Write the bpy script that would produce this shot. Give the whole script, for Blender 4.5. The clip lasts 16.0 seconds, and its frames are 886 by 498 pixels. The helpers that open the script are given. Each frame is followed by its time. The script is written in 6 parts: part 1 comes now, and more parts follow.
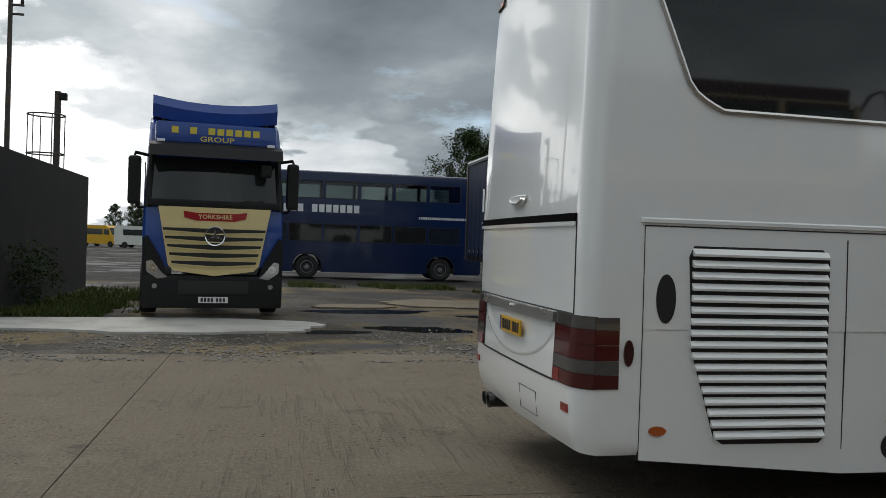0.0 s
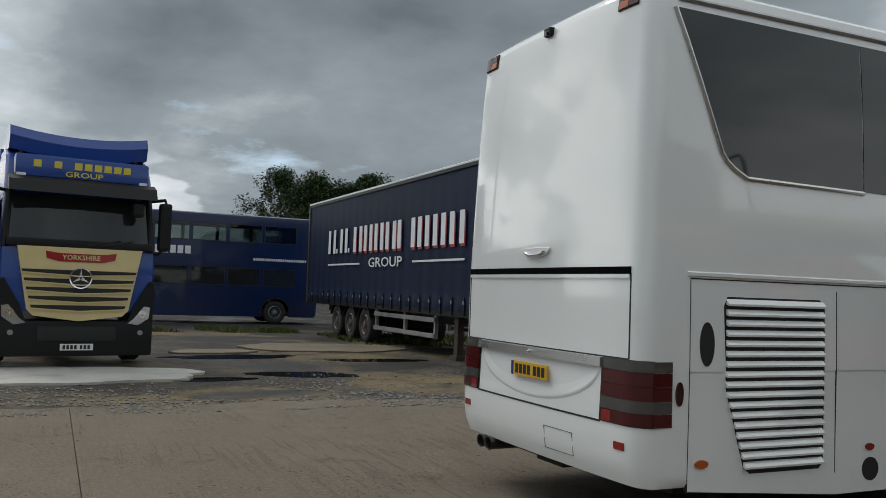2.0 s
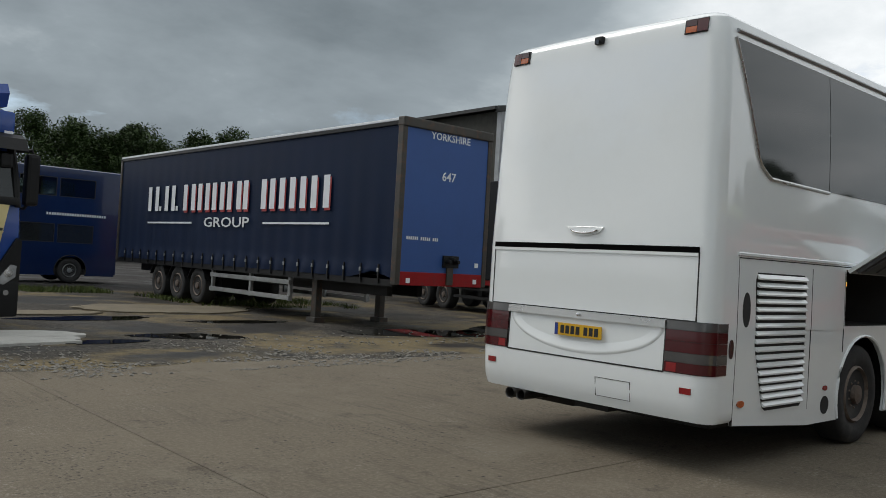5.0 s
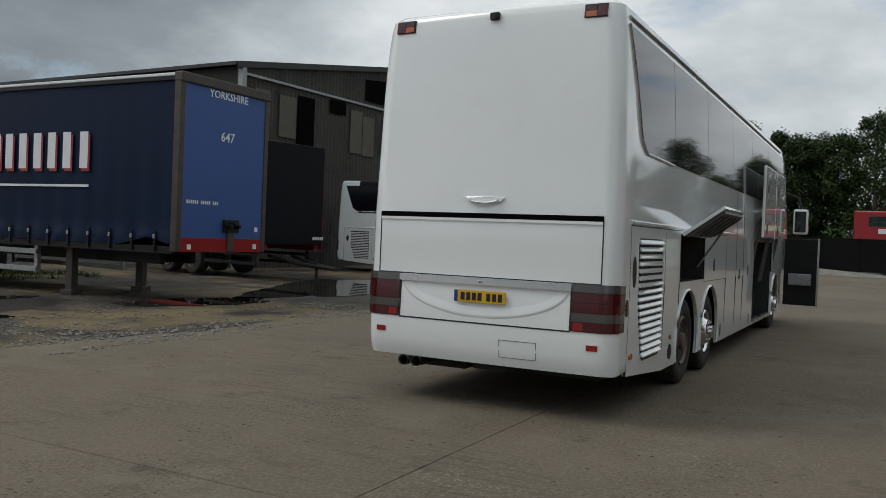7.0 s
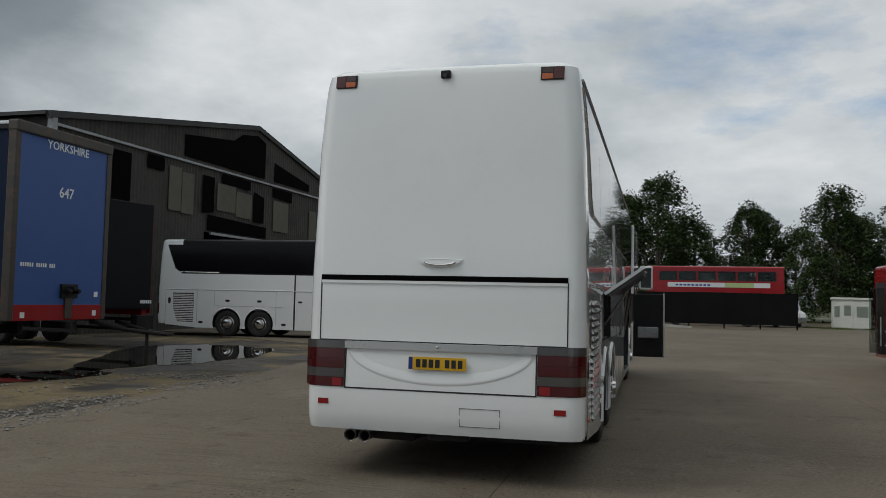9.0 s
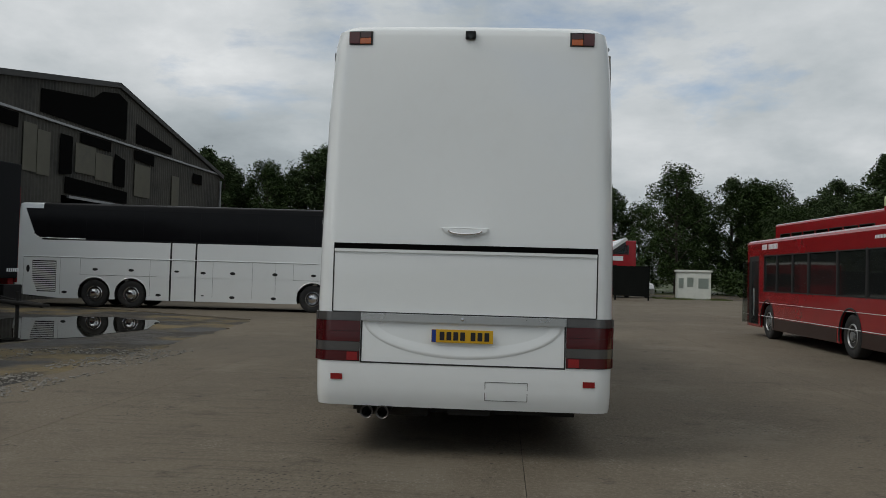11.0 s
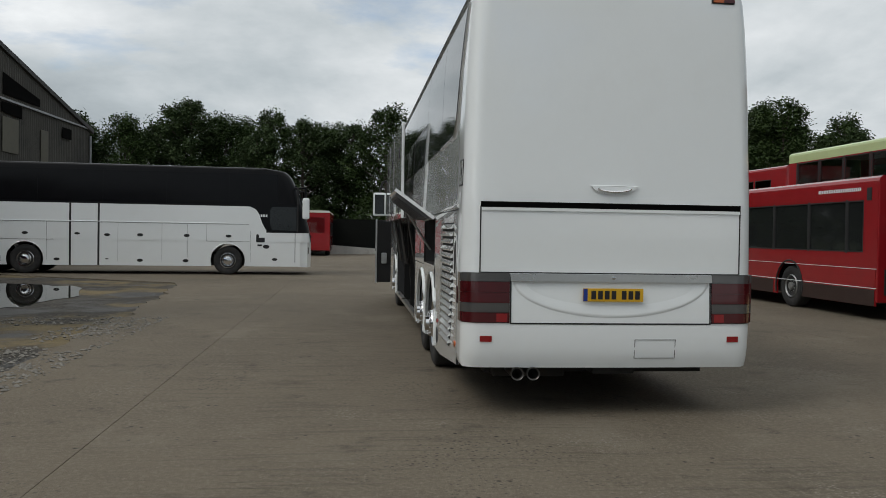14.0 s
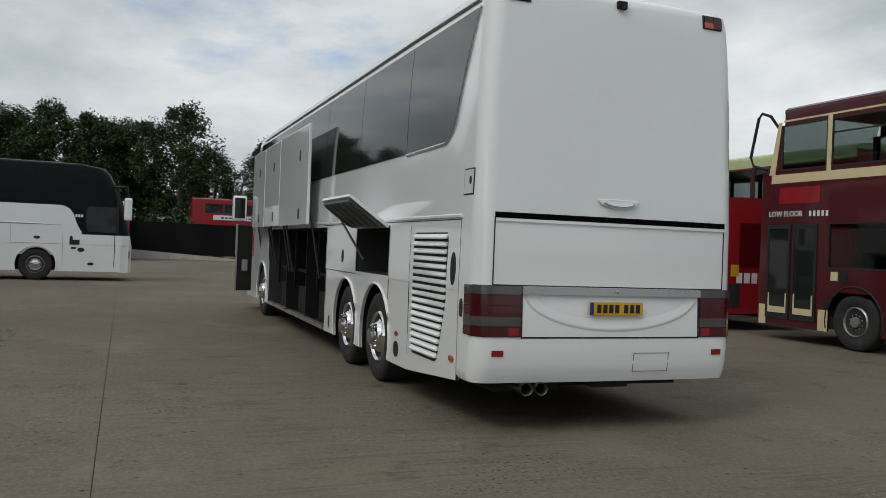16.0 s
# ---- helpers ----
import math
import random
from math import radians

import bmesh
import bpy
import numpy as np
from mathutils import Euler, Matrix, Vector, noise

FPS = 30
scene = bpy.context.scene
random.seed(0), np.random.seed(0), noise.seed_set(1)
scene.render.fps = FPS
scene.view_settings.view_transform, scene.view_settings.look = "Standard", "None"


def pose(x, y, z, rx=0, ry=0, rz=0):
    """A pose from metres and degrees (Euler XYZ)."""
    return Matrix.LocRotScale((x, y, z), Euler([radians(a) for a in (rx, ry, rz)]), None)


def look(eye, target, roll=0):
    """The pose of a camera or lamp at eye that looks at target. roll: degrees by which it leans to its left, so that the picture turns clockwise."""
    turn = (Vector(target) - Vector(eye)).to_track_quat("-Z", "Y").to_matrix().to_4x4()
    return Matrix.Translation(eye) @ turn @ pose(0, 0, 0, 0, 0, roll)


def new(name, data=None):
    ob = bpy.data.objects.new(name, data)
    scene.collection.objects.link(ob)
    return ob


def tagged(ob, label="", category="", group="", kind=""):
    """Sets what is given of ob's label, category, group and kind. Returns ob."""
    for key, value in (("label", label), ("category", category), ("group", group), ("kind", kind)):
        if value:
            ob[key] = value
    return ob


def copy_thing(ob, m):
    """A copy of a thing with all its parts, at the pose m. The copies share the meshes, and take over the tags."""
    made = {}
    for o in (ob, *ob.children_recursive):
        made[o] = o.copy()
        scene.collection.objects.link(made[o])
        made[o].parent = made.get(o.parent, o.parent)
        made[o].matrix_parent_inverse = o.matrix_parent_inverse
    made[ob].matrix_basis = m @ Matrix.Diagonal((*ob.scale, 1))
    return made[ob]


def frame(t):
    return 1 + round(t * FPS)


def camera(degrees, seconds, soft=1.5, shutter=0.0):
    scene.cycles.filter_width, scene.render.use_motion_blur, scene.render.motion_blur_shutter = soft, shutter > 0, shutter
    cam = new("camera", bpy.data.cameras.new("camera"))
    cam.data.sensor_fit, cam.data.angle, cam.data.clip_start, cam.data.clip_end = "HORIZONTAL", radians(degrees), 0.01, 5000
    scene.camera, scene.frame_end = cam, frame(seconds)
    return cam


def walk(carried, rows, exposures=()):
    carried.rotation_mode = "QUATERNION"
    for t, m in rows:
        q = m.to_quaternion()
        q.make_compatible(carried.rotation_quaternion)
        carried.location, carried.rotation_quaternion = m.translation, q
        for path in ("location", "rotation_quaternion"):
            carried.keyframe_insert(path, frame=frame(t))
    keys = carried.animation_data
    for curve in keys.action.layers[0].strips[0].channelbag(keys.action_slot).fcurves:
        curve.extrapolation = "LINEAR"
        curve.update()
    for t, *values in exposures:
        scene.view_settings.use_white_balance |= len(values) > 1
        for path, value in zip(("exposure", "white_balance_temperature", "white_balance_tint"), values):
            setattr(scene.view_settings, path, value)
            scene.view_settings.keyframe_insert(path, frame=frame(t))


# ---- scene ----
cam = camera(55.4, 16.0, soft=0.5)
PATH = [
    (0, (-0.064, -0.093, 1.636), (0.325, 1.869, 1.622), 1.8),
    (0.5, (-0.499, -0.095, 1.661), (-0.089, 1.862, 1.706), 1.5),
    (1, (-0.904, 0.046, 1.669), (-0.431, 1.988, 1.755), 1.0),
    (1.5, (-1.316, 0.155, 1.638), (-0.541, 1.998, 1.671), 0.9),
    (2, (-1.725, 0.204, 1.642), (-0.886, 2.017, 1.740), 2.0),
    (2.5, (-2.173, 0.398, 1.649), (-1.241, 2.167, 1.709), 2.1),
    (3, (-2.676, 0.443, 1.654), (-1.552, 2.097, 1.633), 2.1),
    (3.2, (-2.907, 0.399, 1.674), (-1.765, 2.041, 1.657), 2.1),
    (5.3, (-4.569, 1.215, 1.590), (-3.171, 2.645, 1.633), 2.9),
    (5.5, (-4.730, 1.375, 1.617), (-3.279, 2.752, 1.660), 2.5),
    (6, (-5.095, 1.615, 1.657), (-3.481, 2.794, 1.608), 1.9),
    (6.5, (-5.412, 1.955, 1.671), (-3.720, 3.020, 1.609), 2.3),
    (7, (-5.482, 2.424, 1.617), (-3.716, 3.361, 1.585), 2.3),
    (7.5, (-5.574, 2.762, 1.628), (-3.726, 3.526, 1.620), 2.0),
    (8, (-5.672, 3.185, 1.642), (-3.789, 3.854, 1.733), 1.6),
    (8.5, (-5.635, 3.568, 1.609), (-3.725, 4.159, 1.678), 1.6),
    (8.7, (-5.645, 3.69, 1.635), (-3.725, 4.235, 1.735), 1.3),
    (10.8, (-5.687, 5.282, 1.603), (-3.701, 5.517, 1.621), 1.8),
    (11, (-5.619, 5.466, 1.598), (-3.625, 5.605, 1.655), 1.6),
    (11.5, (-5.596, 5.850, 1.627), (-3.599, 5.850, 1.746), 1.4),
    (12, (-5.433, 6.196, 1.593), (-3.439, 6.138, 1.738), 1.2),
    (12.5, (-5.511, 6.653, 1.585), (-3.515, 6.592, 1.687), 1.1),
    (13, (-5.575, 7.087, 1.609), (-3.578, 6.979, 1.617), 1.0),
    (13.5, (-5.424, 7.552, 1.582), (-3.428, 7.434, 1.606), 0.8),
    (14, (-5.363, 7.999, 1.559), (-3.375, 7.785, 1.523), 0.9),
    (14.5, (-5.275, 8.434, 1.574), (-3.297, 8.140, 1.592), 1.2),
    (15, (-4.992, 8.839, 1.537), (-3.021, 8.500, 1.567), 2.1),
    (15.5, (-4.874, 9.325, 1.529), (-2.942, 8.813, 1.474), 2.3),
    (16, (-4.614, 9.750, 1.531), (-2.743, 9.042, 1.527), 2.2),
]
walk(cam, [(t, look(eye, target, roll)) for t, eye, target, roll in PATH], [(0.0, 0.12), (0.5, 0.04), (1.0, 0.03), (3.0, 0.38), (5.5, 0.25), (8.5, -0.05), (11.5, -0.15), (12.5, -0.04), (14.0, 0.12), (16.0, 0.08)])

# ---- world and light ----
SUN_EL, SUN_AZ = 48.0, 28.0          # degrees; azimuth from +y towards -x
world = bpy.data.worlds.new("sky")
scene.world = world
world.use_nodes = True
wn, wl = world.node_tree.nodes, world.node_tree.links
wn.clear()
w_out = wn.new("ShaderNodeOutputWorld")
w_bg = wn.new("ShaderNodeBackground")
w_bg.inputs["Strength"].default_value = 0.12
w_sky = wn.new("ShaderNodeTexSky")
w_sky.sky_type = "NISHITA"
w_sky.sun_disc = False
w_sky.sun_elevation, w_sky.sun_rotation = radians(SUN_EL), radians(-SUN_AZ)
w_tc = wn.new("ShaderNodeTexCoord")
w_sep = wn.new("ShaderNodeSeparateXYZ")
wl.new(w_tc.outputs["Generated"], w_sep.inputs[0])


def wmath(op, a, b=None, c=None, clamp=False):
    n = wn.new("ShaderNodeMath")
    n.operation, n.use_clamp = op, clamp
    for i, v in enumerate((a, b, c)):
        if v is None:
            continue
        if hasattr(v, "links"):
            wl.new(v, n.inputs[i])
        else:
            n.inputs[i].default_value = v
    return n.outputs[0]


# clouds lie on a flat layer: directions divided by their height
w_h = wmath("ADD", wmath("MAXIMUM", w_sep.outputs[2], 0.0), 0.30)
w_px, w_py = wmath("DIVIDE", w_sep.outputs[0], w_h), wmath("DIVIDE", w_sep.outputs[1], w_h)
w_com = wn.new("ShaderNodeCombineXYZ")
wl.new(w_px, w_com.inputs[0]), wl.new(w_py, w_com.inputs[1])


def wnoise(scale, detail, rough, offset, distort=0.0):
    m = wn.new("ShaderNodeMapping")
    m.inputs["Location"].default_value = offset
    wl.new(w_com.outputs[0], m.inputs[0])
    n = wn.new("ShaderNodeTexNoise")
    for k, v in (("Scale", scale), ("Detail", detail), ("Roughness", rough), ("Distortion", distort)):
        n.inputs[k].default_value = v
    wl.new(m.outputs[0], n.inputs["Vector"])
    return n.outputs["Fac"]


def wramp(fac, stops):
    r = wn.new("ShaderNodeValToRGB")
    wl.new(fac, r.inputs[0])
    e = r.color_ramp.elements
    while len(e) < len(stops):
        e.new(0.5)
    for el, (p, c) in zip(e, stops):
        el.position, el.color = p, (*c, 1)
    return r.outputs[0]


def wdot(d):
    d = Vector(d).normalized()
    return wmath("ADD", wmath("ADD", wmath("MULTIPLY", w_sep.outputs[0], d.x), wmath("MULTIPLY", w_sep.outputs[1], d.y)), wmath("MULTIPLY", w_sep.outputs[2], d.z))


def wstep(v, lo, hi):
    n = wn.new("ShaderNodeMapRange")
    n.interpolation_type = "SMOOTHSTEP"
    wl.new(v, n.inputs["Value"])
    n.inputs["From Min"].default_value, n.inputs["From Max"].default_value = lo, hi
    return n.outputs["Result"]


w_cover = wmath("MULTIPLY", wmath("SUBTRACT", wnoise(0.9, 9, 0.6, (3.1, 7.4, 0), 0.2), 0.30, clamp=True), 9.0, clamp=True)
# thin bright cloud towards the sun, a slate bank to its right, paler cloud beyond
w_bright = wstep(wdot((-0.62, 0.72, 0.32)), 0.72, 0.98)
w_bank = wstep(wdot((0.42, 0.88, 0.25)), 0.82, 0.97)
# heaped white cumulus low towards the sun, with blue gaps beside it
w_near = wstep(wdot((-0.52, 0.83, 0.22)), 0.90, 0.975)
w_heap = wmath("MULTIPLY", wstep(wnoise(2.1, 10, 0.55, (5.7, 1.9, 0), 0.25), 0.48, 0.535), w_near)
w_low = wmath("MULTIPLY", wstep(wnoise(2.6, 8, 0.48, (0.4, 8.3, 0), 0.1), 0.50, 0.545), wmath("SUBTRACT", 1.0, wstep(w_sep.outputs[2], 0.10, 0.17)))
w_low = wmath("MULTIPLY", wmath("MULTIPLY", w_low, wstep(w_sep.outputs[1], 0.75, 0.95)), wmath("SUBTRACT", 1.0, wstep(w_sep.outputs[0], 0.05, 0.25)))
w_veil = wstep(wdot((-0.28, 0.92, 0.27)), 0.92, 0.985)
w_pale = wstep(wdot((1.0, -0.1, 0.2)), 0.3, 0.95)
w_tone = wmath("ADD", wmath("MULTIPLY", wmath("SUBTRACT", wnoise(1.15, 10, 0.56, (11.3, 2.2, 4.0), 0.15), 0.5), wmath("SUBTRACT", 1.08, wmath("MULTIPLY", w_pale, 0.42))), 0.475)
w_tone = wmath("ADD", w_tone, wmath("MULTIPLY", w_bright, 0.13))
w_tone = wmath("ADD", w_tone, wmath("ADD", wmath("SUBTRACT", wmath("MULTIPLY", w_heap, 0.28), wmath("MULTIPLY", w_near, 0.10)), wmath("ADD", wmath("MULTIPLY", w_low, 0.22), wmath("MULTIPLY", w_veil, 0.11))))
w_tone = wmath("SUBTRACT", w_tone, wmath("MULTIPLY", w_bank, 0.20))
w_tone = wmath("ADD", w_tone, wmath("MULTIPLY", w_pale, 0.095))
w_tone = wmath("ADD", w_tone, wmath("MULTIPLY", wstep(w_sep.outputs[2], 0.45, 0.9), 0.16))
w_shade = wramp(w_tone, [(0.10, (0.95, 1.16, 1.30)), (0.38, (2.05, 2.38, 2.6)), (0.52, (3.8, 4.2, 4.42)), (0.64, (6.0, 6.25, 6.4)), (0.82, (10.5, 10.6, 10.5))])
w_mix = wn.new("ShaderNodeMix")
w_mix.data_type = "RGBA"
wl.new(w_cover, w_mix.inputs["Factor"])
wl.new(w_sky.outputs[0], w_mix.inputs["A"])
wl.new(w_shade, w_mix.inputs["B"])
wl.new(w_mix.outputs["Result"], w_bg.inputs["Color"])
wl.new(w_bg.outputs[0], w_out.inputs[0])

sun = new("sun", bpy.data.lights.new("sun", "SUN"))
sun.data.energy, sun.data.angle, sun.data.color = 0.9, radians(24), (1.0, 0.96, 0.9)
sx, sy = -math.sin(radians(SUN_AZ)) * math.cos(radians(SUN_EL)), math.cos(radians(SUN_AZ)) * math.cos(radians(SUN_EL))
sun.matrix_world = look((60 * sx, 60 * sy, 60 * math.sin(radians(SUN_EL))), (0, 0, 0))


# ---- materials ----
def mat(name, color, rough=0.5, metal=0.0, var=0.12, scale=3.0, fine=60.0, bump=0.0, spec=0.5, coat=0.0, dirt=None, dirt_amt=0.0, dirt_scale=1.2, trans=0.0, emit=None, rvar=0.08, obj_rand=0.0):
    """A procedural surface: base colour varied at two scales, dirt patches of their own shape, fine bump."""
    m = bpy.data.materials.new(name)
    m.use_nodes = True
    t = m.node_tree
    p = t.nodes["Principled BSDF"]
    tc = t.nodes.new("ShaderNodeTexCoord")

    def noise_at(s, d=5, r=0.6):
        n = t.nodes.new("ShaderNodeTexNoise")
        n.inputs["Scale"].default_value, n.inputs["Detail"].default_value, n.inputs["Roughness"].default_value = s, d, r
        t.links.new(tc.outputs["Object"], n.inputs["Vector"])
        return n.outputs["Fac"]

    def mixc(fac, a, b):
        n = t.nodes.new("ShaderNodeMix")
        n.data_type = "RGBA"
        for key, v in (("Factor", fac), ("A", a), ("B", b)):
            if hasattr(v, "links"):
                t.links.new(v, n.inputs[key])
            elif key == "Factor":
                n.inputs[key].default_value = v
            else:
                n.inputs[key].default_value = (*v, 1)
        return n.outputs["Result"]

    def mth(op, a, b, clamp=False):
        n = t.nodes.new("ShaderNodeMath")
        n.operation, n.use_clamp = op, clamp
        for i, v in enumerate((a, b)):
            if hasattr(v, "links"):
                t.links.new(v, n.inputs[i])
            else:
                n.inputs[i].default_value = v
        return n.outputs[0]

    big, small = noise_at(scale), noise_at(fine, 3)
    dark = tuple(c * (1 - var) for c in color)
    light = tuple(min(1, c * (1 + var)) for c in color)
    f = mth("ADD", mth("MULTIPLY", big, 0.65), mth("MULTIPLY", small, 0.35))
    f = mth("MULTIPLY", mth("SUBTRACT", f, 0.3, True), 2.5, True)
    col = mixc(f, dark, light)
    if obj_rand:
        oi = t.nodes.new("ShaderNodeObjectInfo")
        col = mixc(mth("MULTIPLY", oi.outputs["Random"], obj_rand), col, tuple(c * 0.45 for c in color))
    if dirt:
        d = mth("MULTIPLY", mth("SUBTRACT", noise_at(dirt_scale, 8, 0.7), 0.52, True), 6.0 * dirt_amt, True)
        col = mixc(d, col, dirt)
    t.links.new(col, p.inputs["Base Color"])
    r = mth("ADD", rough - rvar / 2, mth("MULTIPLY", big, rvar), True)
    t.links.new(r, p.inputs["Roughness"])
    p.inputs["Metallic"].default_value = metal
    p.inputs["Specular IOR Level"].default_value = spec
    p.inputs["Coat Weight"].default_value = coat
    p.inputs["Coat Roughness"].default_value = 0.015
    if trans:
        p.inputs["Transmission Weight"].default_value = trans
    if emit:
        p.inputs["Emission Color"].default_value = (*emit[0], 1)
        p.inputs["Emission Strength"].default_value = emit[1]
    if bump:
        b = t.nodes.new("ShaderNodeBump")
        b.inputs["Strength"].default_value, b.inputs["Distance"].default_value = bump, 0.01
        t.links.new(f if bump < 0.5 else small, b.inputs["Height"])
        t.links.new(b.outputs[0], p.inputs["Normal"])
    return m


WHITE = mat("white_paint", (0.80, 0.825, 0.825), 0.12, var=0.012, scale=0.8, fine=9, coat=0.9, rvar=0.05, dirt=(0.62, 0.62, 0.58), dirt_amt=0.10)
# near-black without gloss: shade inside gaps, put into the colour
GAPSHADE = mat("hatch_gap", (0.003, 0.003, 0.003), 0.9, var=0.1, spec=0.03)
BLACKPAINT = mat("black_paint", (0.006, 0.006, 0.007), 0.38, var=0.2, spec=0.14, dirt=(0.014, 0.014, 0.015), dirt_amt=0.3)
GLASS = mat("tinted_glass", (0.016, 0.018, 0.018), 0.04, var=0.15, scale=1.0, rvar=0.03, spec=0.6)
CLEAR = mat("bus_glass", (0.50, 0.54, 0.54), 0.01, var=0.08, scale=1.3, rvar=0.0, spec=0.5, trans=1.0)
CLEAR.node_tree.nodes["Principled BSDF"].inputs["IOR"].default_value = 1.12
def clear_glass():
    """Thin see-through glazing: a tinted clear sheet with a mirror-like gloss that grows at grazing angles."""
    m = CLEAR
    t = m.node_tree
    t.nodes.clear()
    o, mx = t.nodes.new("ShaderNodeOutputMaterial"), t.nodes.new("ShaderNodeMixShader")
    tr_, gl, lw = t.nodes.new("ShaderNodeBsdfTransparent"), t.nodes.new("ShaderNodeBsdfGlossy"), t.nodes.new("ShaderNodeLayerWeight")
    tr_.inputs["Color"].default_value = (0.62, 0.66, 0.65, 1)
    gl.inputs["Roughness"].default_value = 0.02
    lw.inputs["Blend"].default_value = 0.5
    pw, ml = t.nodes.new("ShaderNodeMath"), t.nodes.new("ShaderNodeMath")
    pw.operation, ml.operation = "POWER", "MULTIPLY_ADD"
    t.links.new(lw.outputs["Facing"], pw.inputs[0])
    pw.inputs[1].default_value = 5.0
    t.links.new(pw.outputs[0], ml.inputs[0])
    ml.inputs[1].default_value, ml.inputs[2].default_value = 0.92, 0.05
    t.links.new(ml.outputs[0], mx.inputs[0])
    t.links.new(tr_.outputs[0], mx.inputs[1])
    t.links.new(gl.outputs[0], mx.inputs[2])
    t.links.new(mx.outputs[0], o.inputs[0])


clear_glass()
FILM = mat("black_film_glass", (0.006, 0.006, 0.007), 0.2, var=0.2, spec=0.18)
DARKSTEEL = mat("dark_exhaust_steel", (0.10, 0.095, 0.09), 0.35, 0.8, var=0.3, fine=40)
MARKRED = mat("dark_marker_lens", (0.035, 0.005, 0.007), 0.2, var=0.2, coat=0.4)
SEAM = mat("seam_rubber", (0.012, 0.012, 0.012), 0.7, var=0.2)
RUBBER = mat("tyre_rubber", (0.018, 0.018, 0.018), 0.82, var=0.25, scale=6, bump=0.2, dirt=(0.09, 0.08, 0.07), dirt_amt=0.35, dirt_scale=3)
PLASTIC = mat("dark_plastic", (0.009, 0.009, 0.0095), 0.5, var=0.2, bump=0.1, spec=0.25, dirt=(0.025, 0.023, 0.02), dirt_amt=0.3)
CHROME = mat("chrome", (0.72, 0.72, 0.73), 0.12, 1.0, var=0.06)
STEEL = mat("grey_steel", (0.33, 0.34, 0.34), 0.42, 0.7, var=0.25, dirt=(0.12, 0.1, 0.08), dirt_amt=0.5, dirt_scale=4)
ALU = mat("brushed_trim", (0.55, 0.55, 0.54), 0.28, 0.9, var=0.08)
REDLENS = mat("red_lens", (0.062, 0.004, 0.006), 0.16, var=0.25, fine=200, coat=0.3)
GREYLENS = mat("smoked_lens", (0.07, 0.067, 0.065), 0.12, var=0.2, fine=200, coat=0.6)
REFLECT = mat("red_reflector", (0.24, 0.008, 0.010), 0.2, var=0.2, coat=0.5)
AMBER = mat("amber_lens", (0.42, 0.09, 0.014), 0.18, var=0.15, coat=0.5)
BROWN = mat("brown_skirt_paint", (0.035, 0.018, 0.015), 0.4, var=0.15, dirt=(0.07, 0.05, 0.04), dirt_amt=0.3)
HEADLENS = mat("head_lamp_glass", (0.42, 0.43, 0.44), 0.08, 0.6, var=0.2, fine=120, coat=0.8)
RUSTRIM = mat("dirty_wheel_rim", (0.15, 0.12, 0.10), 0.6, 0.4, var=0.35, scale=8, dirt=(0.07, 0.045, 0.03), dirt_amt=0.8, dirt_scale=6)
YELLOW = mat("plate_yellow", (0.62, 0.36, 0.012), 0.35, var=0.06)
PLATEWHITE = mat("plate_white", (0.72, 0.72, 0.70), 0.35, var=0.05)
INK = mat("plate_black", (0.012, 0.012, 0.014), 0.4, var=0.1)
EUBLUE = mat("plate_blue", (0.01, 0.035, 0.22), 0.35, var=0.05)
UNDER = mat("underbody", (0.014, 0.013, 0.012), 0.85, var=0.3, dirt=(0.05, 0.04, 0.03), dirt_amt=0.4)
BAYIN = mat("bay_lining", (0.03, 0.031, 0.033), 0.6, var=0.3, dirt=(0.08, 0.08, 0.08), dirt_amt=0.2)
LINING = mat("flap_lining", (0.085, 0.085, 0.088), 0.5, 0.2, var=0.3, dirt=(0.03, 0.03, 0.03), dirt_amt=0.5, dirt_scale=4)
LAMPON = mat("bay_lamp", (0.9, 0.6, 0.2), 0.3, emit=((1.0, 0.42, 0.05), 1.6))
REDBUS = mat("red_bus_paint", (0.29, 0.010, 0.014), 0.22, var=0.07, coat=0.4, dirt=(0.2, 0.02, 0.02), dirt_amt=0.3)
MAROON = mat("maroon_paint", (0.072, 0.006, 0.009), 0.24, var=0.1, coat=0.4, dirt=(0.07, 0.01, 0.01), dirt_amt=0.3)
CREAM = mat("cream_paint", (0.66, 0.55, 0.31), 0.3, var=0.05, coat=0.2, dirt=(0.4, 0.33, 0.2), dirt_amt=0.25)
PALEGREEN = mat("pale_green_paint", (0.45, 0.55, 0.27), 0.3, var=0.05, coat=0.2)
OFFWHITE = mat("off_white_paint", (0.68, 0.70, 0.64), 0.35, var=0.06, dirt=(0.4, 0.38, 0.3), dirt_amt=0.3)
BLUEBUS = mat("navy_bus_paint", (0.003, 0.014, 0.062), 0.24, var=0.12, coat=0.35)
BLUECAB = mat("blue_cab_paint", (0.013, 0.055, 0.26), 0.25, var=0.1, coat=0.4)
CURTAIN = mat("curtain_pvc", (0.0036, 0.0120, 0.038), 0.6, spec=0.14, var=0.18, scale=1.0, bump=0.15, dirt=(0.006, 0.011, 0.030), dirt_amt=0.4, dirt_scale=0.7)
HEADBOARD = mat("blue_headboard", (0.024, 0.078, 0.26), 0.5, var=0.1, scale=1.2, dirt=(0.025, 0.08, 0.28), dirt_amt=0.5, dirt_scale=1.5)
DARKCURTAIN = mat("black_curtain", (0.005, 0.006, 0.008), 0.55, var=0.25, scale=1.0, bump=0.15, spec=0.15)
REDCHASSIS = mat("red_chassis", (0.26, 0.010, 0.012), 0.5, spec=0.2, var=0.15, dirt=(0.07, 0.03, 0.025), dirt_amt=0.6, dirt_scale=3)
LETTER = mat("white_lettering", (0.72, 0.74, 0.76), 0.5, var=0.06)
